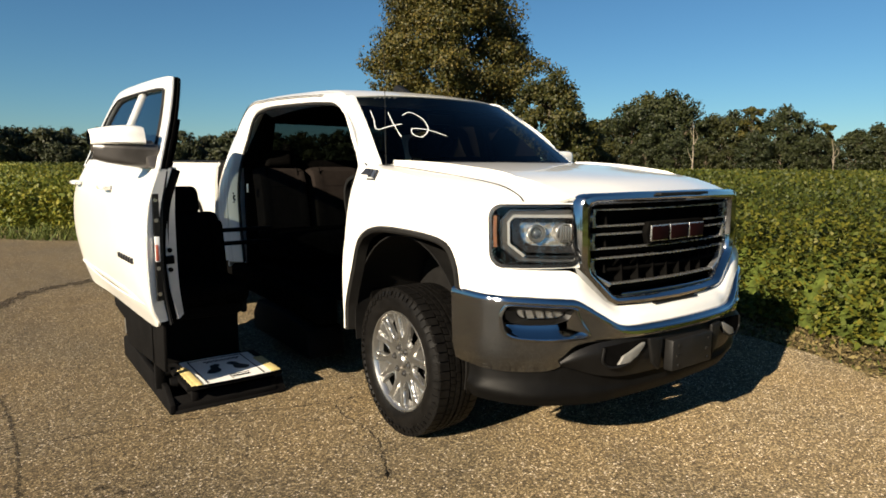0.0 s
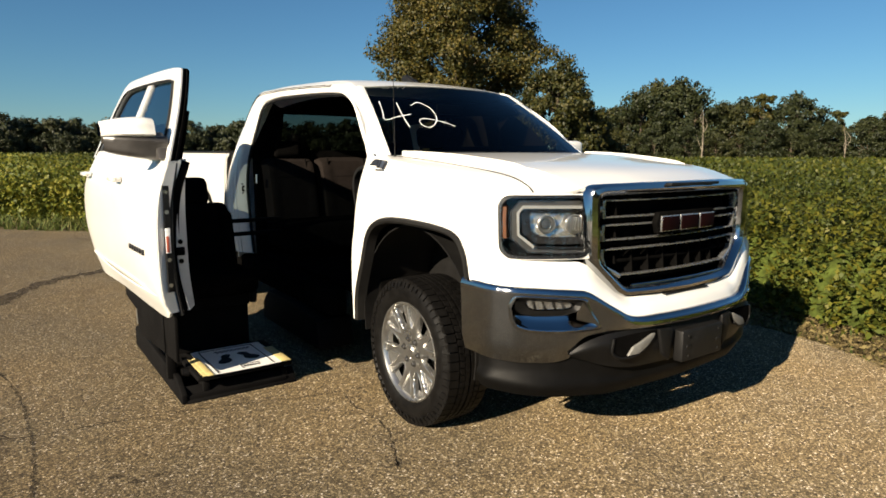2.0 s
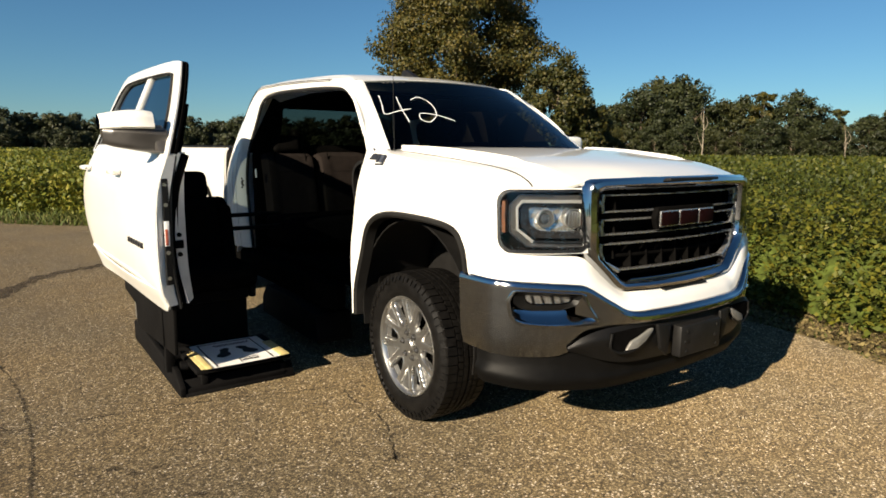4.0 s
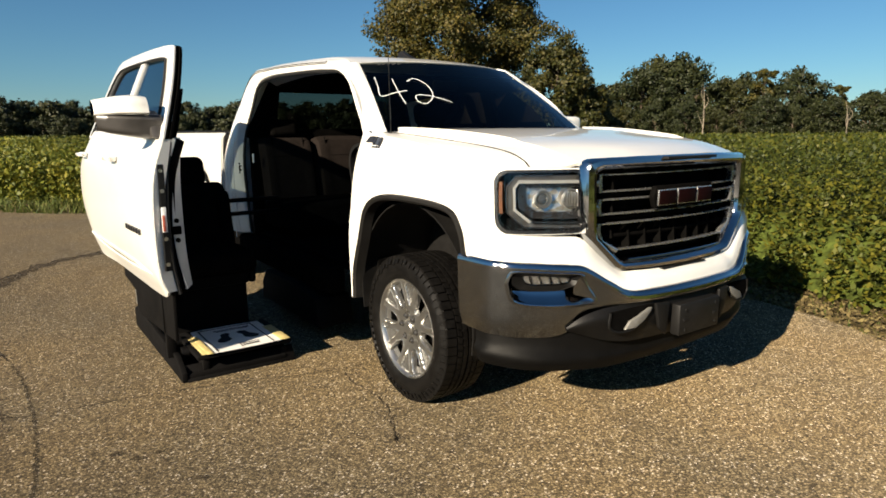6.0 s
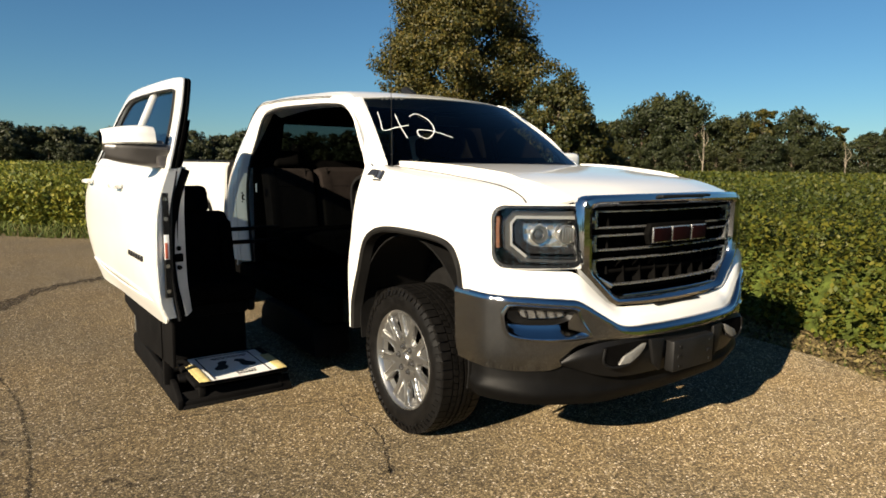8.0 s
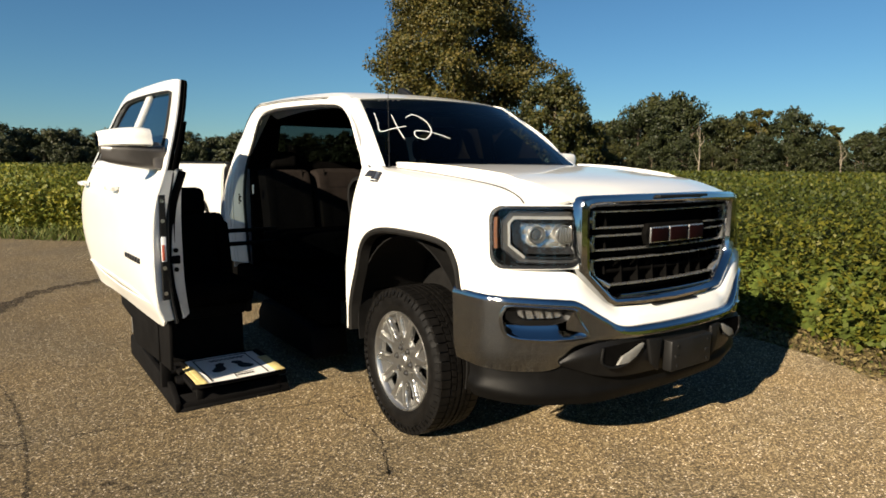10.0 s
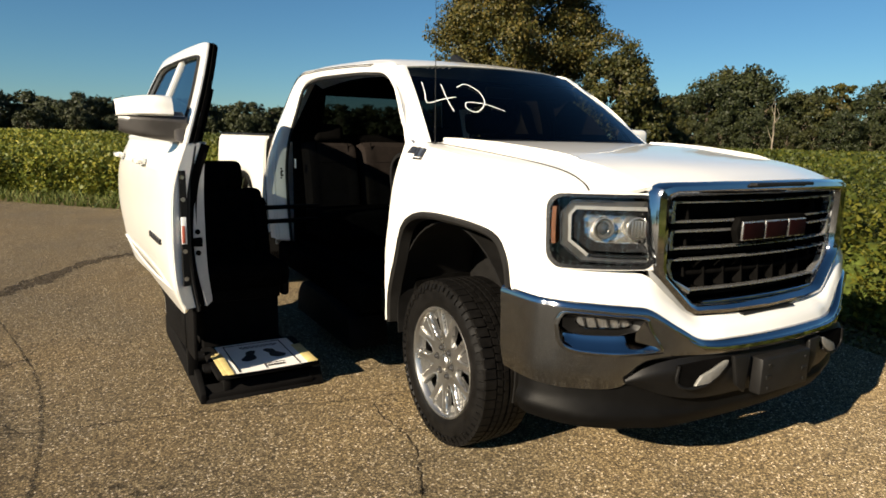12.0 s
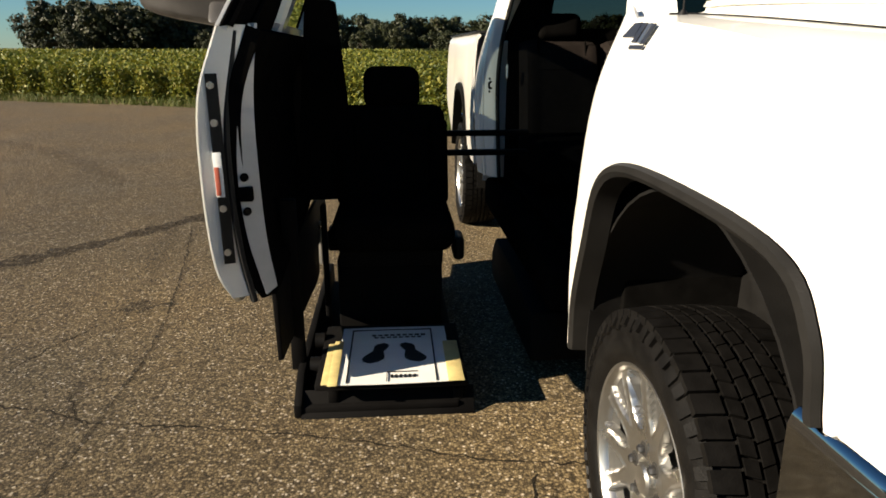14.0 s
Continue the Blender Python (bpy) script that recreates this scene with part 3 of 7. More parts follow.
for bearing in np.arange(-24, 36, 1.5):
    plant((far_a, far_b)[int(rng.integers(0, 2))], bearing + rng.uniform(-0.6, 0.6), rng.uniform(198, 206), rng.uniform(0.5, 0.62), rng.uniform(0, 360))
for bearing in np.arange(-60, -26, 3.0):
    plant(far_b, bearing, rng.uniform(480, 560), rng.uniform(0.8, 1.1), rng.uniform(0, 360))
for bearing in np.arange(80, 300, 10.0):
    plant((far_a, far_b)[int(rng.integers(0, 2))], bearing, rng.uniform(70, 100), rng.uniform(0.8, 1.1), rng.uniform(0, 360))


def dead_trunk(bearing, far, height, seed):
    r = np.random.default_rng(seed)
    tree = thing("bare_tree", *at_bearing(bearing, far), -0.03, "bare pale trunk of a dead tree before the woods", "tree")
    x, y = at_bearing(bearing, far)
    bm = tube([(x, y, 0), (x + 0.1, y, height * 0.5), (x, y + 0.1, height)], (0.09, 0.03), 8)
    for k in range(4):
        z = height * (0.3 + 0.15 * k)
        tube([(x, y, z), (x + r.uniform(-0.5, 0.5), y + r.uniform(-0.5, 0.5), z + 0.8), (x + r.uniform(-0.8, 0.8), y + r.uniform(-0.5, 0.5), z + 1.7)], (0.035, 0.012), 6, bm=bm)
    part("trunk", bm, PALE_BARK, tree)


dead_trunk(57.3, 79, 6.0, 1)
dead_trunk(67.4, 79, 3.4, 3)

LAMP_DARK = worn("dark_lamp_housing", (0.05, 0.05, 0.052), 0.2, 0.8, 0.5, 0.2, 40, 200, 0.0)
HOOK = worn("bare_steel", (0.20, 0.195, 0.18), 0.5, 0.3, 0.4, 0.2, 30, 200, 0.1)
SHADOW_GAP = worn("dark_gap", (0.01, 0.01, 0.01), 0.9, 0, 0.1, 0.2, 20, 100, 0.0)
FROST = worn("frosted_light_guide", (0.72, 0.74, 0.74), 0.35, 0, 0.5, 0.1, 30, 200, 0.0)

# ---- the pickup truck: nose towards -y, passenger side towards -x ----
def smooth_index(pts, k):
    """A smooth curve through pts with k steps between neighbours."""
    p = np.array(pts, float)
    q = np.concatenate([[2 * p[0] - p[1]], p, [2 * p[-1] - p[-2]]])
    out = []
    for i in range(1, len(q) - 2):
        a, b, c, d = q[i - 1], q[i], q[i + 1], q[i + 2]
        for t in np.arange(k) / k:
            out.append(0.5 * (2 * b + (c - a) * t + (2 * a - 5 * b + 4 * c - d) * t * t + (3 * b - a - 3 * c + d) * t**3))
    out.append(p[-1])
    return np.array(out)


def sheet(cols, k=4, j=4, thick=0.0):
    """A smooth sheet through columns of points, k steps between columns and j along each."""
    g = smooth_index(np.array(cols, float), k)
    g = np.stack([smooth_index(c, j) for c in g])
    bm = bm_from(g.reshape(-1, 3), grid_faces(g.shape[0], g.shape[1]))
    return thicken(bm, thick) if thick else bm


def both_sides(cols):
    """Columns from one flank to the middle, carried on mirrored to the other flank."""
    return list(cols) + [[(-x, y, z) for x, y, z in c] for c in reversed(cols[:-1])]


def mirrored(bm):
    bmesh.ops.scale(bm, vec=(-1, 1, 1), verts=bm.verts[:])
    bmesh.ops.reverse_faces(bm, faces=bm.faces[:])
    return bm


def twice(name, make, mat, parent, label=""):
    a = part(name, make(), mat, parent, label)
    b = part(name, mirrored(make()), mat, parent, label)
    return a, b


truck = thing("pickup_truck", 0, 0, 0, "white crew-cab pickup truck with chrome bumper, its passenger side open", "pickup truck")

FENDER = [
    [(-0.983, -0.545, 0.870), (-0.944, -0.678, 0.985), (-0.938, -0.667, 1.13), (-0.933, -0.655, 1.250)],
    [(-0.985, -0.530, 0.873), (-0.970, -0.610, 0.985), (-0.957, -0.620, 1.13), (-0.924, -0.62, 1.258)],
    [(-0.998, -0.512, 0.995), (-0.990, -0.525, 1.06), (-0.962, -0.53, 1.18), (-0.902, -0.50, 1.281)],
    [(-1.008, -0.425, 1.080), (-1.002, -0.40, 1.13), (-0.974, -0.37, 1.22), (-0.902, -0.32, 1.313)],
    [(-1.012, -0.125, 1.104), (-1.006, -0.10, 1.16), (-0.976, -0.10, 1.26), (-0.906, -0.09, 1.345)],
    [(-1.012, 0.190, 1.090), (-1.006, 0.18, 1.17), (-0.976, 0.17, 1.28), (-0.910, 0.16, 1.372)],
    [(-1.008, 0.365, 1.010), (-1.006, 0.39, 1.10), (-0.976, 0.41, 1.28), (-0.914, 0.42, 1.396)],
    [(-1.002, 0.460, 0.825), (-1.006, 0.520, 0.95), (-0.986, 0.536, 1.19), (-0.912, 0.548, 1.408)],
    [(-0.992, 0.556, 0.620), (-1.000, 0.574, 0.66), (-1.002, 0.588, 0.75), (-0.994, 0.594, 0.900)],
    [(-0.982, 0.586, 0.440), (-0.985, 0.592, 0.44), (-0.988, 0.598, 0.44), (-0.990, 0.605, 0.440)],
]
twice("fender", lambda: sheet(FENDER, 6, 5, 0.012), PAINT, truck)


def arch_trim():
    lip = smooth_index([c[0] for c in FENDER[1:]], 6)
    cen = np.array([0, 0.0, 0.45])
    rows = []
    for x_off, pull in ((-0.003, 0.0), (-0.014, 0.006), (-0.016, 0.020), (-0.006, 0.032), (0.05, 0.040)):
        d = cen - lip
        d[:, 0] = 0
        d /= np.linalg.norm(d, axis=1)[:, None]
        q = lip + d * pull
        q[:, 0] += x_off
        q[:8, 2] = np.maximum(q[:8, 2], 0.870)
        rows.append(q)
    g = np.array(rows)
    return thicken(bm_from(g.reshape(-1, 3), grid_faces(g.shape[0], g.shape[1])), 0.006)


twice("wheel_arch_trim", arch_trim, ARCH, truck, "dark grey plastic wheel arch moulding")


def wheel_well(yc, x_in=-0.50, x_out=-0.950, r=0.53, low=0.36):
    """The hollow over a wheel, open to the side and below."""
    rows = []
    for a in np.radians(np.linspace(-12, 192, 25)):
        y, z = yc - r * math.cos(a) * 1.02, 0.50 + r * 1.06 * math.sin(a)
        rows.append([(x_out, y, max(low, z)), ((x_out + x_in) / 2, y, max(low, z)), (x_in, y, max(low, z))])
    g = np.array(rows)
    bm = bm_from(g.reshape(-1, 3), grid_faces(25, 3))
    vs = [bm.verts.new((x_in, p[2][1], p[2][2])) for p in rows]
    c = bm.verts.new((x_in, yc, 0.45))
    for a, b in zip(vs, vs[1:]):
        bm.faces.new((a, b, c))
    return thicken(bm, 0.008)


for yc in (0.0, 3.74):
    twice("wheel_well", lambda: wheel_well(yc), TRIM, truck, "black plastic wheel housing")

HOOD = both_sides([
    [(-0.922, -0.645, 1.259), (-0.898, -0.48, 1.290), (-0.898, -0.1, 1.352), (-0.902, 0.25, 1.392), (-0.905, 0.50, 1.412)],
    [(-0.800, -0.745, 1.262), (-0.810, -0.52, 1.318), (-0.830, -0.1, 1.370), (-0.850, 0.25, 1.402), (-0.850, 0.46, 1.416)],
    [(-0.690, -0.825, 1.270), (-0.700, -0.56, 1.338), (-0.745, -0.1, 1.380), (-0.785, 0.25, 1.408), (-0.790, 0.42, 1.418)],
    [(-0.668, -0.837, 1.272), (-0.674, -0.57, 1.342), (-0.720, -0.1, 1.384), (-0.766, 0.25, 1.409), (-0.772, 0.40, 1.419)],
    [(-0.640, -0.852, 1.280), (-0.648, -0.585, 1.356), (-0.700, -0.1, 1.406), (-0.750, 0.23, 1.424), (-0.757, 0.39, 1.428)],
    [(-0.600, -0.868, 1.285), (-0.610, -0.60, 1.358), (-0.680, -0.1, 1.412), (-0.735, 0.22, 1.430), (-0.745, 0.38, 1.432)],
    [(-0.300, -0.925, 1.306), (-0.320, -0.66, 1.366), (-0.360, -0.1, 1.414), (-0.380, 0.22, 1.432), (-0.380, 0.32, 1.432)],
    [(0.0, -0.945, 1.308), (0.0, -0.68, 1.368), (0.0, -0.1, 1.416), (0.0, 0.22, 1.434), (0.0, 0.29, 1.433)],
])
part("hood", sheet(HOOD, 5, 6, 0.014), PAINT, truck)
_g = smooth_index(np.array(HOOD, float), 8)
HOOD_GRID = np.concatenate([smooth_index(c, 8) for c in _g])


def on_hood(x, y, up=0.0):
    """The hood's surface over (x, y)."""
    d = ((HOOD_GRID[:, :2] - (x, y)) ** 2).sum(1)
    i = np.argsort(d)[:4]
    w = 1 / (d[i] + 1e-5)
    return (x, y, float((HOOD_GRID[i, 2] * w).sum() / w.sum()) + up)


for s in (-1, 1):
    seam = [(0.800, -0.735), (0.778, -0.68), (0.766, -0.58), (0.764, -0.44), (0.772, -0.2), (0.795, 0.1), (0.820, 0.34), (0.833, 0.44)]
    part("hood_seam", tube([on_hood(s * x, y, 0.0005) for x, y in seam], 0.0032, 6, n=60), SHADOW_GAP, truck, "dark gap beside the hood")

FASCIA = both_sides([
    [(-0.966, -0.590, 1.000), (-0.974, -0.560, 0.925), (-0.980, -0.530, 0.868)],
    [(-0.938, -0.672, 1.022), (-0.958, -0.678, 0.925), (-0.965, -0.660, 0.868)],
    [(-0.905, -0.722, 0.992), (-0.922, -0.740, 0.925), (-0.928, -0.730, 0.866)],
    [(-0.850, -0.765, 0.980), (-0.872, -0.790, 0.925), (-0.880, -0.785, 0.864)],
    [(-0.740, -0.825, 0.975), (-0.755, -0.855, 0.915), (-0.762, -0.860, 0.855)],
    [(-0.620, -0.875, 0.955), (-0.632, -0.905, 0.895), (-0.640, -0.918, 0.835)],
    [(-0.530, -0.905, 0.875), (-0.528, -0.938, 0.82), (-0.528, -0.955, 0.765)],
    [(-0.430, -0.930, 0.800), (-0.425, -0.970, 0.76), (-0.420, -0.990, 0.712)],
    [(-0.300, -0.950, 0.785), (-0.300, -0.995, 0.75), (-0.300, -1.015, 0.706)],
    [(0.0, -0.965, 0.782), (0.0, -1.010, 0.75), (0.0, -1.030, 0.706)],
])
part("front_fascia", sheet(FASCIA, 5, 5, 0.012), PAINT, truck)
part("fascia_slit", box(-0.17, 0.17, -0.984, -0.955, 0.776, 0.783, 0.001), TRIM, truck)

# flank to middle: top inner edge, outer top, lower face, foot (x, y, z)
BUMPER_EDGE = [
    [(-0.975, -0.480, 0.874), (-0.995, -0.477, 0.856), (-0.990, -0.480, 0.66), (-0.975, -0.49, 0.538)],
    [(-0.959, -0.636, 0.872), (-0.980, -0.652, 0.854), (-0.974, -0.646, 0.65), (-0.956, -0.636, 0.528)],
    [(-0.922, -0.705, 0.870), (-0.943, -0.726, 0.852), (-0.937, -0.719, 0.65), (-0.919, -0.708, 0.524)],
    [(-0.870, -0.756, 0.868), (-0.894, -0.784, 0.850), (-0.886, -0.776, 0.65), (-0.868, -0.761, 0.520)],
    [(-0.759, -0.840, 0.860), (-0.775, -0.873, 0.842), (-0.770, -0.864, 0.65), (-0.757, -0.847, 0.524)],
    [(-0.690, -0.879, 0.853), (-0.700, -0.911, 0.835), (-0.695, -0.904, 0.66), (-0.687, -0.886, 0.550)],
    [(-0.628, -0.905, 0.840), (-0.633, -0.938, 0.822), (-0.628, -0.932, 0.67), (-0.620, -0.912, 0.606)],
    [(-0.528, -0.955, 0.772), (-0.526, -0.990, 0.754), (-0.522, -0.988, 0.685), (-0.515, -0.970, 0.640)],
    [(-0.420, -0.990, 0.718), (-0.418, -1.024, 0.702), (-0.415, -1.022, 0.675), (-0.41, -1.005, 0.650)],
    [(-0.250, -1.018, 0.712), (-0.250, -1.053, 0.696), (-0.250, -1.050, 0.672), (-0.25, -1.032, 0.650)],
    [(0.0, -1.030, 0.712), (0.0, -1.066, 0.696), (0.0, -1.063, 0.672), (0.0, -1.045, 0.648)],
]


def bumper_column(inner, outer, low, foot):
    """A rounded top roll, a nearly flat face and a tucked-in foot."""
    i, o, l, f = (np.array(p) for p in (inner, outer, low, foot))
    drop = inner[2] - 0.55 * (inner[2] - low[2])
    roll = [(0.0, 0.0), (0.40, 0.002), (0.76, 0.010), (0.95, 0.023), (1.0, 0.038)]
    rows = [(*(i + (o - i) * k)[:2], inner[2] - d) for k, d in roll]
    return rows + [tuple((o + l) / 2 * (1, 1, 0) + (0, 0, drop)), tuple(l), tuple((l + f) / 2 + (l - f) * (0.25, 0.25, 0)), tuple(f)]


BUMPER = both_sides([bumper_column(*c) for c in BUMPER_EDGE])
LINE = smooth_index([(-0.980, -0.652), (-0.943, -0.726), (-0.894, -0.784), (-0.775, -0.873), (-0.700, -0.911), (-0.633, -0.938), (-0.526, -0.990), (-0.418, -1.024)], 12)
LINE_S = np.r_[0, np.cumsum(np.linalg.norm(np.diff(LINE, axis=0), axis=1))]
LINE_0, LINE_1 = LINE_S[24], LINE_S[72]


def on_bumper(u, z, out=0.0):
    """A point on the bumper's face: u from the corner of the flank (0) to x = -0.526 (1)."""
    w = LINE_0 + u * (LINE_1 - LINE_0)
    x, y = np.interp(w, LINE_S, LINE[:, 0]), np.interp(w, LINE_S, LINE[:, 1])
    x1, y1 = np.interp(w + 0.01, LINE_S, LINE[:, 0]), np.interp(w + 0.01, LINE_S, LINE[:, 1])
    n = Vector((y1 - y, -(x1 - x), 0)).normalized()
    tuck = 0.05 * max(0.0, abs(z - 0.77) - 0.03)
    return (x + n.x * (out - tuck), y + n.y * (out - tuck), z)


def bumper_u(x, y):
    d = ((LINE - (x, y)) ** 2).sum(1)
    return float((LINE_S[d.argmin()] - LINE_0) / (LINE_1 - LINE_0))


# the fog lamp pocket: bezel, lamp and scoop outlines as (u, z)
FOG_BEZEL = [(-0.075, 0.800), (-0.02, 0.817), (0.30, 0.812), (0.62, 0.802), (0.665, 0.775), (0.58, 0.752), (0.45, 0.732), (0.12, 0.730), (-0.02, 0.744), (-0.075, 0.768)]
FOG_LAMP = [(0.035, 0.795), (0.05, 0.801), (0.30, 0.798), (0.56, 0.790), (0.575, 0.778), (0.54, 0.766), (0.45, 0.759), (0.15, 0.757), (0.08, 0.764), (0.04, 0.780)]
SCOOP = [(-0.105, 0.772, 0.768), (-0.08, 0.748, 0.715), (-0.02, 0.742, 0.694), (0.08, 0.734, 0.682), (0.25, 0.730, 0.677), (0.45, 0.732, 0.676), (0.58, 0.724, 0.677), (0.70, 0.708, 0.680), (0.80, 0.696, 0.684)]


POCKET = [(-0.110, 0.772), (-0.080, 0.802), (-0.02, 0.820), (0.30, 0.815), (0.62, 0.805), (0.675, 0.776), (0.715, 0.745), (0.80, 0.692), (0.70, 0.680), (0.45, 0.676), (0.25, 0.677), (0.08, 0.682), (-0.02, 0.694), (-0.08, 0.718)]


def in_pocket(u, z):
    """Whether (u, z) lies inside the pocket's outline, a little widened."""
    inside = False
    for (u0, z0), (u1, z1) in zip(wider(POCKET, 1.03, 1.06), wider(POCKET[1:] + POCKET[:1], 1.03, 1.06)):
        if (z0 > z) != (z1 > z) and u < u0 + (z - z0) / (z1 - z0) * (u1 - u0):
            inside = not inside
    return inside


def wider(outline, ku, kz):
    return [(0.34 + (u - 0.34) * ku, 0.746 + (z - 0.746) * kz) for u, z in outline]


def pocket_lip():
    """The rounded chrome lip round the pocket."""
    rows = []
    for ku, kz, out in ((1.11, 1.26, -0.008), (1.07, 1.16, 0.000), (1.03, 1.06, 0.0025), (1.0, 1.0, 0.001), (0.99, 0.97, -0.006)):
        rows.append([on_bumper(u, z, out) for u, z in smooth_index(wider(POCKET, ku, kz) + wider(POCKET[:1], ku, kz), 4)])
    g = np.array(rows)
    return bm_from(g.reshape(-1, 3), grid_faces(g.shape[0], g.shape[1]))


def bumper_shell():
    bm = sheet(BUMPER, 10, 6, 0.005)
    gone = []
    for f in bm.faces:
        c = f.calc_center_median()
        if 0.66 < c.z < 0.83 and in_pocket(bumper_u(-abs(c.x), c.y), c.z):
            gone.append(f)
    bmesh.ops.delete(bm, geom=gone, context="FACES")
    return bm


bumper = part("bumper", bumper_shell(), CHROME, truck, "polished chrome front bumper")

VAL = both_sides([
    [(-0.952, -0.562, 0.556), (-0.956, -0.566, 0.48), (-0.968, -0.566, 0.44), (-0.950, -0.566, 0.385)],
    [(-0.940, -0.650, 0.545), (-0.944, -0.656, 0.48), (-0.966, -0.644, 0.43), (-0.944, -0.631, 0.378)],
    [(-0.862, -0.753, 0.538), (-0.866, -0.755, 0.48), (-0.879, -0.771, 0.42), (-0.857, -0.751, 0.366)],
    [(-0.750, -0.838, 0.540), (-0.754, -0.840, 0.47), (-0.763, -0.857, 0.41), (-0.743, -0.834, 0.358)],
    [(-0.640, -0.890, 0.545), (-0.636, -0.893, 0.46), (-0.630, -0.908, 0.405), (-0.613, -0.883, 0.350)],
    [(-0.500, -0.935, 0.535), (-0.500, -0.935, 0.44), (-0.500, -0.945, 0.40), (-0.49, -0.92, 0.345)],
    [(-0.300, -0.955, 0.510), (-0.300, -0.955, 0.43), (-0.300, -0.960, 0.39), (-0.30, -0.935, 0.342)],
    [(0.0, -0.965, 0.505), (0.0, -0.965, 0.43), (0.0, -0.968, 0.39), (0.0, -0.945, 0.340)],
])
part("valance", sheet(VAL, 5, 5, 0.008), VALANCE, truck, "dark grey plastic lower bumper skirt")

# centre of the lower bumper: black surround, tow hooks, plate holder
INTAKE = both_sides([
    [(-0.712, -0.893, 0.570), (-0.710, -0.898, 0.560), (-0.700, -0.885, 0.548)],
    [(-0.655, -0.930, 0.617), (-0.652, -0.948, 0.585), (-0.642, -0.915, 0.530)],
    [(-0.575, -0.965, 0.646), (-0.570, -0.992, 0.600), (-0.565, -0.945, 0.502)],
    [(-0.480, -0.995, 0.655), (-0.480, -1.005, 0.580), (-0.480, -0.970, 0.482)],
    [(-0.380, -1.012, 0.655), (-0.380, -1.020, 0.570), (-0.380, -0.985, 0.470)],
    [(-0.200, -1.028, 0.655), (-0.200, -1.034, 0.560), (-0.200, -0.990, 0.462)],
    [(0.0, -1.035, 0.655), (0.0, -1.040, 0.560), (0.0, -0.995, 0.460)],
])
part("bumper_insert", sheet(INTAKE, 5, 4, 0.008), INSERT, truck, "black plastic bumper insert")


def insert_y(x):
    return float(np.interp(abs(x), [0.0, 0.2, 0.38, 0.48, 0.57], [-1.040, -1.034, -1.022, -1.006, -0.992]))


def insert_plate(outline, out0, out1, bevel=0.0):
    """A plate over (x, z) that follows the insert's face."""
    verts = [(x, insert_y(x) - out0, z) for x, z in outline] + [(x, insert_y(x) - out1, z) for x, z in outline]
    m = len(outline)
    bm = bm_from(verts, [tuple(range(m)), tuple(range(m, 2 * m))] + [(i, (i + 1) % m, m + (i + 1) % m, m + i) for i in range(m)])
    bmesh.ops.recalc_face_normals(bm, faces=bm.faces[:])
    return bevelled(bm, bevel) if bevel else bm


for s in (-1, 1):
    mouth = [(s * x, z) for x, z in ((0.548, 0.630), (0.43, 0.638), (0.300, 0.640), (0.300, 0.610), (0.35, 0.572), (0.42, 0.540), (0.50, 0.536), (0.553, 0.566))]
    # a black plate just proud of the insert stands for the recess's shade
    part("hook_pocket", insert_plate(mouth, -0.006, 0.003), BLACK, truck, "black plate for the shaded opening round the tow hook")
    rim = [(x, insert_y(x) - 0.004, z) for x, z in mouth]
    part("hook_surround", tube(rim[4:] + rim[:1], 0.006, 8), INSERT, truck)
    hook = [(s * x, z) for x, z in ((0.475, 0.545), (0.445, 0.583), (0.40, 0.600), (0.335, 0.628), (0.312, 0.630), (0.322, 0.610), (0.362, 0.574), (0.41, 0.548))]
    part("tow_hook", insert_plate(hook, 0.001, 0.016, 0.005), HOOK, truck, "curved metal tow hook")
    part("insert_post", insert_plate([(s * 0.295, 0.645), (s * 0.20, 0.640), (s * 0.215, 0.480), (s * 0.265, 0.520)], 0.0, 0.022, 0.010), INSERT, truck)
part("plate_holder", box(-0.165, 0.160, -1.085, -1.030, 0.470, 0.622, 0.012), TRIM, truck, "empty black number plate holder")
for x in (-0.12, 0.12):
    for z in (0.497, 0.592):
        part("screw", lathe([(-0.003, 0.007), (0.003, 0.007)], 12), TRIM, truck).matrix_basis = pose(x, -1.087, z, 0, 0, 90)
    part("plate_holder_slot", box(x - 0.018, x + 0.018, -1.088, -1.083, 0.535, 0.550, 0.002), TRIM, truck)

# fog lamps in the bumper
def fog_band(outer, d_out, inner, d_in, n=4):
    """A funnel between two outlines of (u, z); d: metres behind the face, one for each point."""
    rows = []
    m = len(outer)
    for i in range(m):
        j = (i + 1) % m
        for k in range(n):
            f = k / n
            o = [outer[i][c] + (outer[j][c] - outer[i][c]) * f for c in (0, 1)]
            q = [inner[i][c] + (inner[j][c] - inner[i][c]) * f for c in (0, 1)]
            do, dq = d_out[i] + (d_out[j] - d_out[i]) * f, d_in[i] + (d_in[j] - d_in[i]) * f
            rows.append([on_bumper(*o, -do), on_bumper(o[0] * 0.9 + q[0] * 0.1, o[1] * 0.9 + q[1] * 0.1, -do - 0.004), on_bumper(*q, -dq)])
    g = np.array(rows)
    return bm_from(np.concatenate([g, g[:1]]).reshape(-1, 3), grid_faces(len(g) + 1, 3))


def fog_face(outline, deep):
    verts = [on_bumper(u, z, -deep) for u, z in outline]
    bm = bm_from(verts, [tuple(range(len(verts)))])
    bmesh.ops.triangulate(bm, faces=bm.faces[:])
    return bm


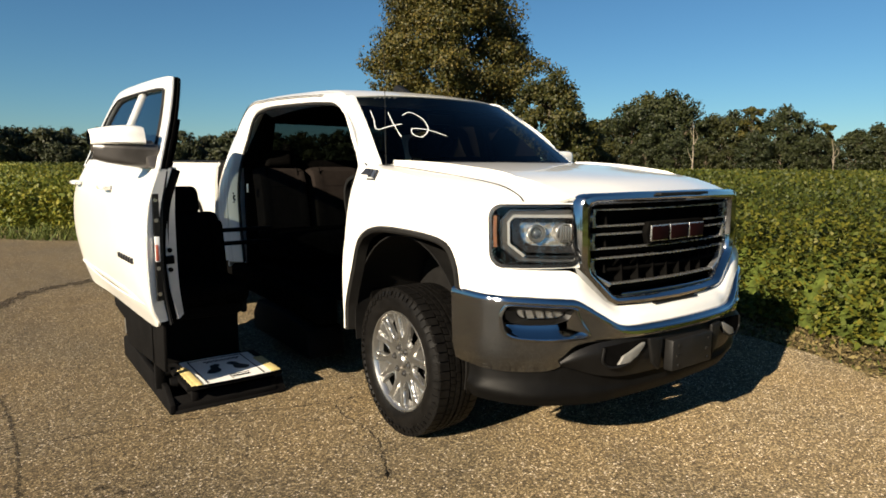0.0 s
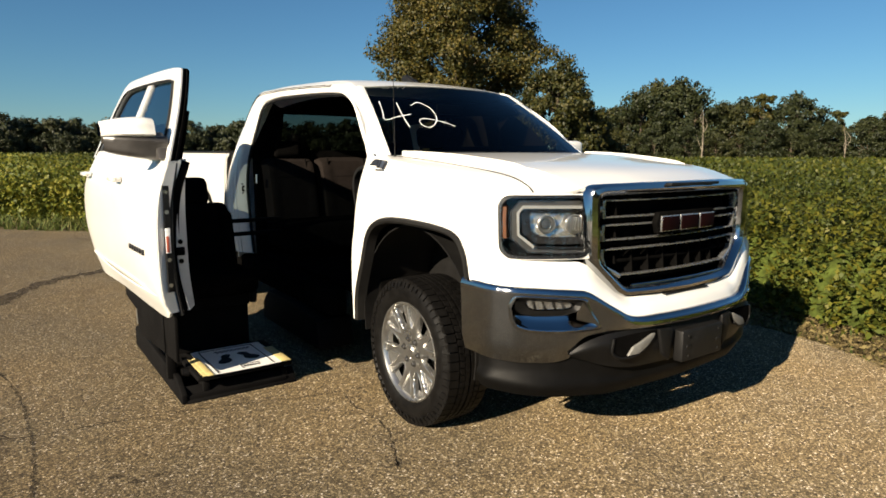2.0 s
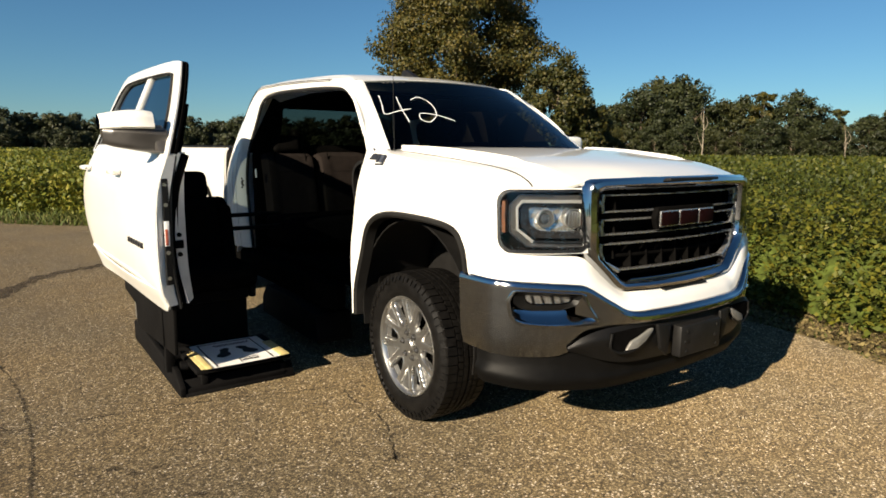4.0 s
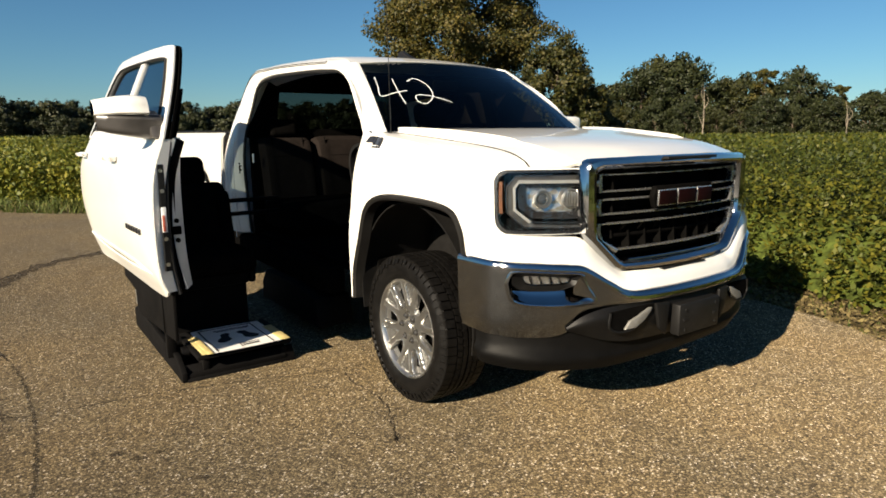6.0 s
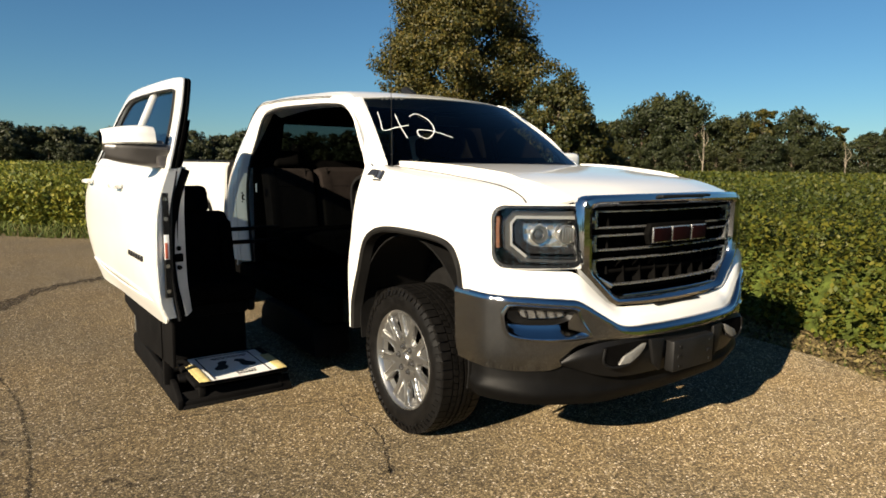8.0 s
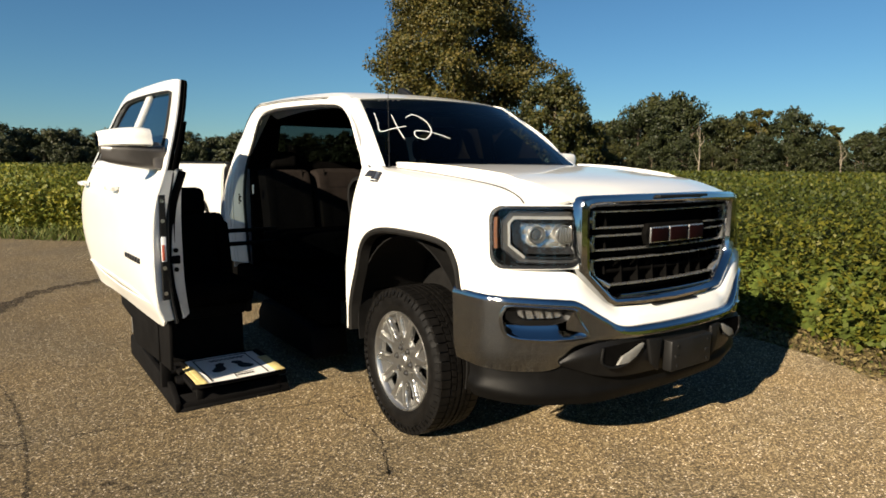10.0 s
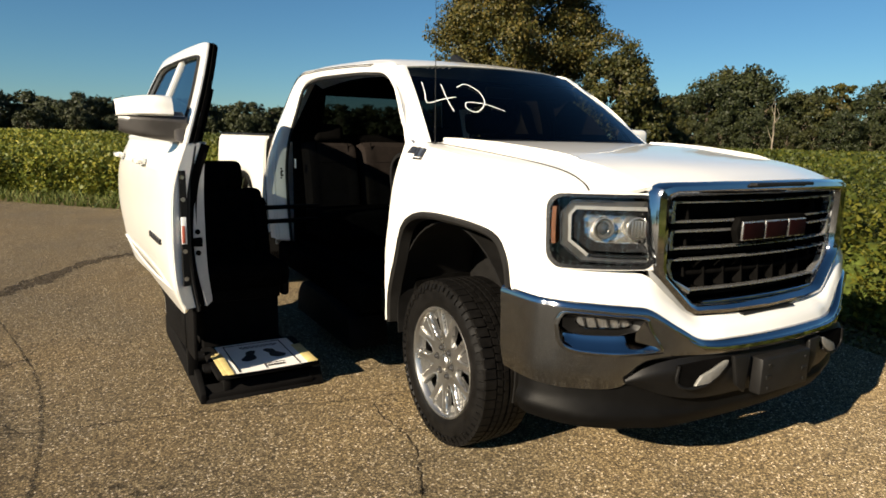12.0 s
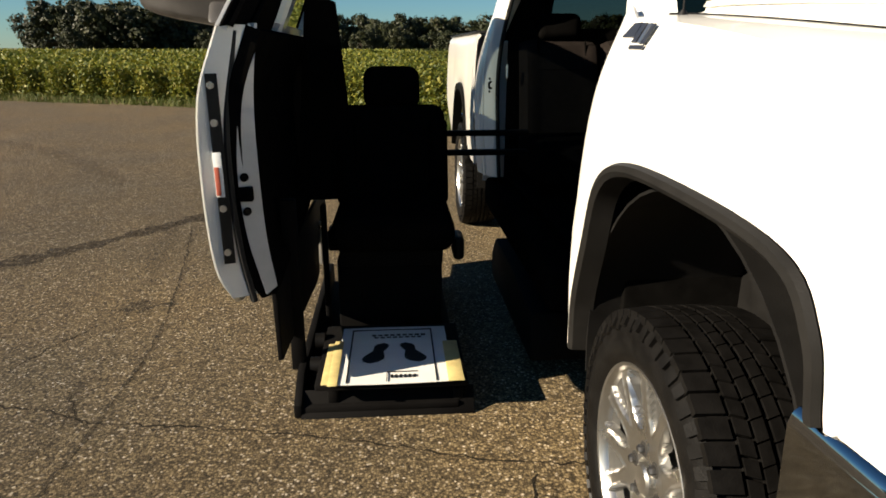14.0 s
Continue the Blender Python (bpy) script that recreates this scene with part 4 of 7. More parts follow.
def scoop_sheet():
    cols = []
    for i, (u, top, low) in enumerate(SCOOP):
        deep = float(np.interp(i, [0, 1, 2, 6, 7, 8], [0.0, 0.022, 0.040, 0.040, 0.018, 0.0]))
        cols.append([on_bumper(u, top, -deep), on_bumper(u, top * 0.6 + low * 0.4, -deep * 0.72), on_bumper(u, top * 0.2 + low * 0.8, -deep * 0.22), on_bumper(u, low, 0.0035), on_bumper(u, low - 0.004, 0.001)])
    return sheet(cols, 6, 4)


FOG_PANE = glass_material("fog_lamp_pane", (0.96, 0.96, 0.96))
FOG_SILVER = worn("fog_reflector", (0.66, 0.66, 0.65), 0.16, 0.92, 0.5, 0.2, 60, 300, 0.2)
for s in (-1, 1):
    fix = (lambda b: b) if s < 0 else mirrored
    part("fog_lamp_bezel", fix(fog_band(FOG_BEZEL, [0.002, 0.0, 0.0, 0.0, 0.002, 0.020, 0.036, 0.036, 0.022, 0.004], FOG_LAMP, [0.030] * 10)), INSERT, truck, "black fog lamp surround")
    lamp = part("fog_lamp", fix(fog_face(FOG_LAMP, 0.046)), LAMP_DARK, truck, "clear LED fog lamp")
    part("fog_reflector", fix(fog_face([(0.30 + (u - 0.30) * 0.94, 0.779 + (z - 0.779) * 0.85) for u, z in FOG_LAMP], 0.041)), FOG_SILVER, lamp)
    for k in range(5):
        u = 0.10 + 0.105 * k
        part("fog_rib", fix(fog_band([(u, 0.796), (u + 0.030 - 0.012 * (k % 2), 0.796), (u + 0.055, 0.760), (u + 0.030, 0.760)], [0.036] * 4, [(u + 0.012, 0.790), (u + 0.022, 0.790), (u + 0.042, 0.766), (u + 0.036, 0.766)], [0.032] * 4, 2)), LAMP_DARK, lamp)
    pane = part("fog_pane", fix(fog_face(FOG_LAMP, 0.027)), FOG_PANE, lamp)
    pane.visible_shadow = False
    part("pocket_lip", fix(pocket_lip()), CHROME, truck, "rounded chrome lip round the fog lamp pocket")
    part("bumper_scoop", fix(scoop_sheet()), CHROME, truck, "chrome scoop under the fog lamp")
    part("bumper_cheek", fix(fog_face([(0.640, 0.797), (0.675, 0.778), (0.72, 0.745), (0.805, 0.692), (0.70, 0.704), (0.57, 0.720), (0.565, 0.750), (0.655, 0.772)], 0.004)), CHROME, truck)

# grille
def face_y(x):
    return -0.948 + 0.2 * x * x


def grille_loop(half):
    return half + [(-x, z) for x, z in reversed(half)][1:-1] if half[-1][0] == 0 else half + [(-x, z) for x, z in reversed(half)][:-1]


G_OUT = grille_loop([(0, 1.306), (0.3, 1.305), (0.565, 1.298), (0.615, 1.285), (0.630, 1.255), (0.624, 1.06), (0.622, 0.985), (0.605, 0.945), (0.47, 0.812), (0.43, 0.792), (0.25, 0.785), (0, 0.782)])
G_IN = grille_loop([(0, 1.250), (0.3, 1.249), (0.525, 1.245), (0.545, 1.238), (0.552, 1.220), (0.546, 1.06), (0.543, 0.990), (0.528, 0.955), (0.415, 0.852), (0.39, 0.838), (0.25, 0.832), (0, 0.830)])


def grille_surround():
    rows = []
    for f, dy in ((0.0, 0.03), (0.0, -0.012), (0.18, -0.034), (0.5, -0.038), (0.82, -0.024), (1.0, 0.0), (1.04, 0.09)):
        rows.append([(xo + (xi - xo) * f, face_y(xo + (xi - xo) * f) + dy, zo + (zi - zo) * f) for (xo, zo), (xi, zi) in zip(G_OUT, G_IN)])
    g = np.array(rows)
    return bm_from(g.reshape(-1, 3), grid_faces(g.shape[0], g.shape[1], True))


grille = part("grille", grille_surround(), CHROME, truck, "chrome grille surround with dark mesh behind")


def strip(path, width, depth):
    """A flat bar along points (x, z) of the grille's face."""
    bm = bmesh.new()
    rows = []
    for i, (x, z, dy) in enumerate(path):
        a, b = path[max(i - 1, 0)], path[min(i + 1, len(path) - 1)]
        dx, dz = b[0] - a[0], b[1] - a[1]
        ln = math.hypot(dx, dz) or 1
        nx, nz = -dz / ln * width / 2, dx / ln * width / 2
        y = face_y(x) + dy
        rows.append([bm.verts.new(v) for v in ((x - nx, y + depth, z - nz), (x - nx, y + 0.003, z - nz), (x - nx * 0.4, y, z - nz * 0.4), (x + nx * 0.4, y, z + nz * 0.4), (x + nx, y + 0.003, z + nz), (x + nx, y + depth, z + nz))])
    for a, b in zip(rows, rows[1:]):
        for j in range(6):
            bm.faces.new((a[j], a[(j + 1) % 6], b[(j + 1) % 6], b[j]))
    bm.faces.new(rows[0])
    bm.faces.new(rows[-1])
    return bm


back_cols = [[(x, face_y(x) + 0.085, 1.26), (x, face_y(x) + 0.085, 0.82)] for x in np.linspace(-0.56, 0.56, 9)]
part("grille_back", sheet(back_cols, 1, 1, 0.01), BLACK, grille)
for z0, z1, cut in ((1.152, 1.226, 0.0), (1.050, 1.115, 0.0), (0.885, 1.006, 0.10)):
    w = 0.515
    top = [(x, z1, 0.004) for x in np.linspace(-w, w, 13)]
    low = [(x, z0, 0.004) for x in np.linspace(-w + cut, w - cut, 13)]
    part("grille_bar", strip(top, 0.007, 0.03), SATIN, grille, "chrome-edged grille bar")
    part("grille_bar", strip(low, 0.007, 0.03), SATIN, grille, "chrome-edged grille bar")
    for s in (-1, 1):
        part("grille_bar_end", strip([(s * w, z1 + 0.004, 0.002), (s * (w + 0.006), (z0 + z1) / 2 + cut * 0.3, 0.0), (s * (w - cut * 0.15), z0 + cut * 0.4, 0.002), (s * (w - cut), z0 - 0.004, 0.002)], 0.020, 0.03), SATIN, grille)
        part("grille_stub", box(s * 0.522, s * 0.556, face_y(0.54) + 0.0, face_y(0.54) + 0.03, (z0 + z1) / 2 - 0.012, (z0 + z1) / 2 + 0.012, 0.004), RIM, grille)
    for x in np.linspace(-0.42, 0.42, 9):
        if cut == 0 and abs(x) < 0.2:
            continue
        if cut == 0 and abs(abs(x) - 0.42) > 0.02:
            continue
        lo = z0 if abs(x) < w - cut else z0 + 0.05
        part("grille_rib", prism([(face_y(x) + 0.08, lo), (face_y(x) + 0.030, lo), (face_y(x) + 0.042, z1), (face_y(x) + 0.08, z1)], "x", x - 0.003, x + 0.003), BLACK, grille)
for z in (1.133, 1.028, 0.945, 0.862):
    part("grille_blade", strip([(x, z, 0.04) for x in np.linspace(-0.5 if z > 0.9 else -0.4, 0.5 if z > 0.9 else 0.4, 9)], 0.016, 0.03), BLACK, grille)
part("grille_lower_trim", strip([(x, 0.836, -0.012) for x in np.linspace(-0.36, 0.36, 9)], 0.012, 0.03), CHROME, grille)
part("grille_top_slot", box(-0.19, 0.19, -0.995, -0.96, 1.287, 1.300, 0.003), TRIM, grille)
RED = worn("emblem_red", (0.007, 0.0014, 0.0014), 0.7, 0, 0.05, 0.2, 30, 200, 0.0)
emblem = part("emblem", prism([(-0.250, 1.120), (-0.230, 1.066), (0.200, 1.066), (0.220, 1.120), (0.200, 1.167), (-0.230, 1.167)], "y", -0.970, -0.940, 0.006), BLACK, grille)
for x0, x1 in ((-0.222, -0.088), (-0.078, 0.066), (0.076, 0.196)):
    part("emblem_rim", box(x0, x1, -0.977, -0.967, 1.076, 1.150, 0.003), SATIN, grille)
    part("emblem_block", box(x0 + 0.005, x1 - 0.005, -0.981, -0.975, 1.081, 1.145, 0.002), RED, grille)

# headlamps
LENS = glass_material("lamp_cover", (0.97, 0.975, 0.975))
GUIDE = worn("light_guide_clear", (0.20, 0.20, 0.195), 0.22, 0, 0.5, 0.1, 30, 200, 0.0)
AMBER = worn("amber_lens", (0.078, 0.021, 0.001), 0.4, 0, 0.2, 0.3, 60, 300, 0.3)
SILVER = worn("silver_bezel", (0.26, 0.258, 0.25), 0.30, 0.9, 0.5, 0.1, 20, 200, 0.0)
_wave = node(SILVER, "ShaderNodeTexWave", Scale=62.0)
_wave.bands_direction = "Z"
_tc = node(SILVER, "ShaderNodeTexCoord")
link(SILVER, _tc.outputs["Object"], _wave.inputs["Vector"])
_bump = node(SILVER, "ShaderNodeBump", Strength=0.6, Distance=0.002)
link(SILVER, _wave.outputs["Fac"], _bump.inputs["Height"])
link(SILVER, _bump.outputs["Normal"], bsdf(SILVER).inputs["Normal"])
HL_LINE = smooth_index([(-0.598, -0.888), (-0.72, -0.843), (-0.84, -0.772), (-0.902, -0.717), (-0.936, -0.667)], 12)


BRIGHT = worn("bright_reflector", (0.66, 0.65, 0.62), 0.20, 0.85, 0.5, 0.25, 40, 200, 0.1)
_cells = node(BRIGHT, "ShaderNodeTexVoronoi", Scale=34.0)
_place = node(BRIGHT, "ShaderNodeTexCoord")
link(BRIGHT, _place.outputs["Object"], _cells.inputs["Vector"])
_dents = node(BRIGHT, "ShaderNodeBump", Strength=0.8, Distance=0.006)
link(BRIGHT, _cells.outputs["Distance"], _dents.inputs["Height"])
link(BRIGHT, _dents.outputs["Normal"], bsdf(BRIGHT).inputs["Normal"])
LAMP_BLACK = worn("lamp_housing_black", (0.012, 0.012, 0.013), 0.25, 0, 0.5, 0.2, 40, 200, 0.0)


def on_lamp(u, z, deep=0.0):
    """A point on the headlamp's face: u from the grille (0) to the flank (1); deep: metres behind it."""
    s = np.r_[0, np.cumsum(np.linalg.norm(np.diff(HL_LINE, axis=0), axis=1))]
    w = np.clip(u, 0, 1) * s[-1]
    p = np.array([np.interp(w, s, HL_LINE[:, 0]), np.interp(w, s, HL_LINE[:, 1])])
    lo, hi = max(w - 0.02, 0), min(w + 0.02, s[-1])
    d = np.array([np.interp(hi, s, HL_LINE[:, k]) - np.interp(lo, s, HL_LINE[:, k]) for k in (0, 1)])
    n = np.array([d[1], -d[0]]) / np.linalg.norm(d)
    lean = 0.10 * (z - 1.12)
    deep = deep - 0.007
    return (p[0] + n[0] * deep + lean * 0.4, p[1] + n[1] * deep + lean, z)


def rounded(u0, u1, z0, z1, r=0.1, cuts=(), n=4):
    """A rounded outline in (u, z); r is in u, and the same length in z."""
    k = 0.45
    out = []
    for cu, cz, a0 in ((u1 - r, z1 - r * k, 0), (u0 + r, z1 - r * k, 90), (u0 + r, z0 + r * k, 180), (u1 - r, z0 + r * k, 270)):
        for a in np.radians(np.linspace(a0, a0 + 90, n)):
            out.append((cu + r * math.cos(a), cz + r * k * math.sin(a)))
    return out


def fill(outline, n=10):
    """More points along an outline, so that it follows a bent face."""
    out = []
    for a, b in zip(outline, outline[1:] + outline[:1]):
        m = max(1, int(abs(b[0] - a[0]) * n))
        out += [(a[0] + (b[0] - a[0]) * k / m, a[1] + (b[1] - a[1]) * k / m) for k in range(m)]
    return out


def lamp_ring(outer, inner, d0, d1, d_in=None):
    a, b = fill(outer), None
    cu, cz = sum(p[0] for p in inner) / len(inner), sum(p[1] for p in inner) / len(inner)
    uo0, uo1 = min(p[0] for p in outer), max(p[0] for p in outer)
    zo0, zo1 = min(p[1] for p in outer), max(p[1] for p in outer)
    ui0, ui1 = min(p[0] for p in inner), max(p[0] for p in inner)
    zi0, zi1 = min(p[1] for p in inner), max(p[1] for p in inner)
    b = [(ui0 + (u - uo0) / (uo1 - uo0) * (ui1 - ui0), zi0 + (z - zo0) / (zo1 - zo0) * (zi1 - zi0)) for u, z in a]
    rows = [[on_lamp(u, z, d1) for u, z in a], [on_lamp(u, z, d0) for u, z in a], [on_lamp(u, z, d0) for u, z in b], [on_lamp(u, z, d1 if d_in is None else d_in) for u, z in b]]
    g = np.array(rows)
    return bm_from(g.reshape(-1, 3), grid_faces(4, len(a), True))


def lamp_sheet(u0, u1, z0, z1, deep, n=10, m=3):
    g = np.array([[on_lamp(u, z, deep) for z in np.linspace(z0, z1, m)] for u in np.linspace(u0, u1, n)])
    return bm_from(g.reshape(-1, 3), grid_faces(n, m))


def lamp_bar(path, width, d0, d1):
    rows = []
    for i, (u, z) in enumerate(path):
        a, b = path[max(i - 1, 0)], path[min(i + 1, len(path) - 1)]
        du, dz = (b[0] - a[0]) * 0.47, b[1] - a[1]
        ln = math.hypot(du, dz)
        nu, nz = -dz / ln * width / 2 / 0.47, du / ln * width / 2
        rows.append([on_lamp(u - nu, z - nz, d1), on_lamp(u - nu, z - nz, d0), on_lamp(u + nu, z + nz, d0), on_lamp(u + nu, z + nz, d1)])
    g = np.array(rows)
    bm = bm_from(g.reshape(-1, 3), grid_faces(len(path), 4, True))
    bm.verts.ensure_lookup_table()
    bm.faces.new(bm.verts[:4])
    bm.faces.new(bm.verts[-4:])
    return bm


def lamp_band(outer, d_out, inner, d_in):
    """A sloping band between two outlines of the same number of points, open at the grille's end."""
    rows = []
    for (a, b), (p, q) in zip(zip(outer, outer[1:]), zip(inner, inner[1:])):
        for k in range(6):
            f = k / 6
            rows.append([on_lamp(a[0] + (b[0] - a[0]) * f, a[1] + (b[1] - a[1]) * f, d_out), on_lamp(p[0] + (q[0] - p[0]) * f, p[1] + (q[1] - p[1]) * f, d_in)])
    rows.append([on_lamp(*outer[-1], d_out), on_lamp(*inner[-1], d_in)])
    g = np.array(rows)
    return bm_from(g.reshape(-1, 3), grid_faces(len(g), 2))


def headlamp(fix):
    base = part("headlamp", fix(lamp_sheet(0.0, 1.0, 0.99, 1.25, 0.075, 16, 5)), BLACK, truck, "clear-lens headlamp with dark bezel and amber side marker")
    part("lamp_rim", fix(lamp_ring(rounded(0.0, 1.0, 0.985, 1.256, 0.14, n=8), rounded(0.02, 0.965, 0.998, 1.244, 0.13, n=8), 0.002, 0.08)), LAMP_BLACK, base)
    flat = rounded(0.0, 1.006, 0.980, 1.261, 0.03, n=8)
    bow = rounded(0.01, 0.992, 0.990, 1.251, 0.135, n=8)
    rows = []
    for (p, q), (p2, q2) in zip(zip(flat, bow), zip(flat[1:] + flat[:1], bow[1:] + bow[:1])):
        m = max(1, int(abs(p2[0] - p[0]) * 12))
        rows += [[on_lamp(p[0] + (p2[0] - p[0]) * k / m, p[1] + (p2[1] - p[1]) * k / m, 0.007), on_lamp(q[0] + (q2[0] - q[0]) * k / m, q[1] + (q2[1] - q[1]) * k / m, 0.005)] for k in range(m)]
    g = np.array(rows + rows[:1])
    part("lamp_surround", fix(bm_from(g.reshape(-1, 3), grid_faces(len(g), 2))), PAINT, base, "white bodywork round the lamp")
    bezel = [(0.02, 1.230), (0.40, 1.230), (0.77, 1.229), (0.868, 1.186), (0.868, 1.072), (0.690, 1.012), (0.35, 1.006), (0.02, 1.004)]
    guide = [(0.02, 1.204), (0.40, 1.206), (0.735, 1.207), (0.790, 1.180), (0.790, 1.088), (0.630, 1.036), (0.35, 1.031), (0.02, 1.028)]
    frame_out = [(0.02, 1.192), (0.40, 1.193), (0.710, 1.194), (0.752, 1.172), (0.752, 1.096), (0.610, 1.050), (0.35, 1.046), (0.02, 1.044)]
    frame_in = [(0.02, 1.176), (0.40, 1.178), (0.640, 1.179), (0.662, 1.166), (0.650, 1.104), (0.545, 1.078), (0.35, 1.074), (0.02, 1.072)]
    part("lamp_bezel", fix(lamp_band(bezel, 0.014, guide, 0.036)), SILVER, base)
    part("bezel_edge", fix(lamp_bar(bezel[1:8], 0.006, 0.010, 0.04)), LAMP_BLACK, base)
    part("light_guide", fix(lamp_bar([(u + 0.0, z - 0.002) for u, z in guide[:6]], 0.013, 0.010, 0.05)), GUIDE, base)
    part("light_guide_foot", fix(lamp_bar([(0.60, 1.033), (0.35, 1.029), (0.05, 1.026)], 0.008, 0.014, 0.05)), LAMP_DARK, base)
    part("reflector_frame", fix(lamp_band(frame_out, 0.016, frame_in, 0.034)), LAMP_BLACK, base)
    part("reflector", fix(lamp_sheet(0.03, 0.655, 1.066, 1.182, 0.060, 8, 3)), BRIGHT, base)
    for u, r in ((0.480, 0.040), (0.15, 0.042)):
        x, y, z = on_lamp(u, 1.128, 0.045)
        bowl = lathe([(0.0, r), (-0.012, r * 1.02), (-0.014, r * 0.92), (0.016, r * 0.62)], 24)
        eye = part("projector_bowl", fix(bm_turned(bowl, x, y, z)), RIM, base)
        if u > 0.3:
            part("projector_lens", fix(bm_turned(lathe([(0.010, r * 0.66), (-0.006, r * 0.60), (-0.018, r * 0.40), (-0.024, r * 0.02)], 24), x, y, z)), GLASS_BALL, base)
        else:
            for k in range(5):
                part("reflector_facet", fix(bm_turned(box(-0.018, -0.008, -0.03 + 0.012 * k, -0.022 + 0.012 * k, -0.032, 0.03, 0.003), x, y, z)), RIM, base)
    part("side_marker", fix(lamp_bar([(0.930, 1.205), (0.938, 1.14), (0.937, 1.07)], 0.018, 0.012, 0.06)), AMBER, base, "amber side marker")
    cover = part("lamp_cover", fix(lamp_sheet(0.01, 0.99, 0.995, 1.248, -0.002, 18, 5)), LENS, base)
    cover.visible_shadow = False
    return base


def bm_turned(bm, x, y, z):
    """Moves a lathe that faces -x to a place on the lamp, facing ahead."""
    bmesh.ops.transform(bm, matrix=pose(x, y, z, 0, 0, 68), verts=bm.verts[:])
    return bm


GLASS_BALL = material("projector_glass", (0.03, 0.032, 0.034), 0.03, 0.0, 0.8, 1.0)
headlamp(lambda b: b)
headlamp(mirrored)

# wheels
def tyre_bm():
    p = [(0.115, 0.262), (0.130, 0.280), (0.137, 0.31), (0.132, 0.352), (0.118, 0.378), (0.095, 0.388), (0.0, 0.391), (-0.095, 0.388), (-0.118, 0.378), (-0.132, 0.352), (-0.137, 0.32), (-0.134, 0.295), (-0.128, 0.280), (-0.115, 0.262)]
    return lathe(p, 72, False)


def tread_bm():
    bm = bmesh.new()
    n = 60
    for row, (x0, x1, shift, r0, r1, count, fill_part) in enumerate(((-0.126, -0.072, 0.0, 0.3995, 0.4038, 54, 0.86), (-0.063, -0.037, 0.5, 0.4045, 0.4050, 70, 0.84), (-0.029, -0.006, 0.2, 0.4052, 0.4055, 60, 0.92), (0.006, 0.029, 0.2, 0.4055, 0.4052, 60, 0.92), (0.037, 0.063, 0.7, 0.4050, 0.4045, 70, 0.84), (0.071, 0.126, 0.4, 0.4038, 0.3995, 54, 0.86))):
        for k in range(count):
            a0, a1 = 2 * math.pi * (k + shift) / count, 2 * math.pi * (k + shift + fill_part) / count
            sk = 0.010 if row in (1, 4) else -0.008 if row in (2, 3) else 0.004
            vs = []
            for rr in (0.0, 1.0):
                for x, a, r in ((x0, a0 - sk, r0), (x1, a0 + sk, r1), (x1, a1 + sk, r1), (x0, a1 - sk, r0)):
                    rad = 0.380 if rr == 0 else r
                    vs.append(bm.verts.new((x, rad * math.cos(a), rad * math.sin(a))))
            for f in ((4, 5, 6, 7), (0, 1, 5, 4), (1, 2, 6, 5), (2, 3, 7, 6), (3, 0, 4, 7)):
                bm.faces.new([vs[i] for i in f])
    for s in (-1, 1):
        for k in range(n):
            a0, a1 = 2 * math.pi * (k + (0.0 if s < 0 else 0.4)) / n, 2 * math.pi * (k + (0.62 if s < 0 else 1.02)) / n
            low = 0.352 if k % 2 else 0.362
            vs = [bm.verts.new((s * x, r * math.cos(a), r * math.sin(a))) for x, r in ((0.120, 0.398), (0.1385, low)) for a in (a0, a1)]
            ws = [bm.verts.new((s * x, r * math.cos(a), r * math.sin(a))) for x, r in ((0.112, 0.385), (0.130, low - 0.006)) for a in (a0, a1)]
            bm.faces.new((vs[0], vs[1], vs[3], vs[2]))
            bm.faces.new((vs[0], vs[2], ws[2], ws[0]))
            bm.faces.new((vs[1], ws[1], ws[3], vs[3]))
            bm.faces.new((vs[2], vs[3], ws[3], ws[2]))
    return bm


def rim_bm():
    bm = lathe([(0.10, 0.238), (0.09, 0.225), (-0.05, 0.222), (-0.095, 0.226), (-0.112, 0.232), (-0.124, 0.240), (-0.126, 0.247), (-0.118, 0.250), (-0.105, 0.245)], 72, False)
    hub = lathe([(-0.06, 0.102), (-0.097, 0.100), (-0.0985, 0.094), (-0.0965, 0.085), (-0.0965, 0.045), (-0.088, 0.04)], 48)
    me = bpy.data.meshes.new("hub")
    hub.to_mesh(me)
    bm.from_mesh(me)
    return bm


def wheel_face(r, a):
    """How far the wheel's face stands out at radius r and angle a from the middle of a pair of spokes; how deep it is sunk (0 to 1); whether it is a hole."""
    x = -0.088 - 0.022 * min(1.0, r / 0.2)
    off = np.interp(r, [0.094, 0.12, 0.236], [0.019, 0.022, 0.064])
    half = np.interp(r, [0.094, 0.115, 0.15, 0.215, 0.236], [0.040, 0.022, 0.0150, 0.0175, 0.024])
    away = r * abs(a) - off
    d = abs(away) - half
    k = min(1.0, max(0.0, d / 0.007))
    k = k * k * (3 - 2 * k)
    deep = np.interp(r, [0.10, 0.13, 0.20, 0.236], [0.0, 0.024, 0.030, 0.012]) * (1.0 if away > 0 else 0.55)
    edge = 0.003 * math.exp(-((d + 0.003) / 0.003) ** 2)
    return x + deep * k - edge, k, away > 0 and d > 0.0055 and 0.120 < r < 0.205


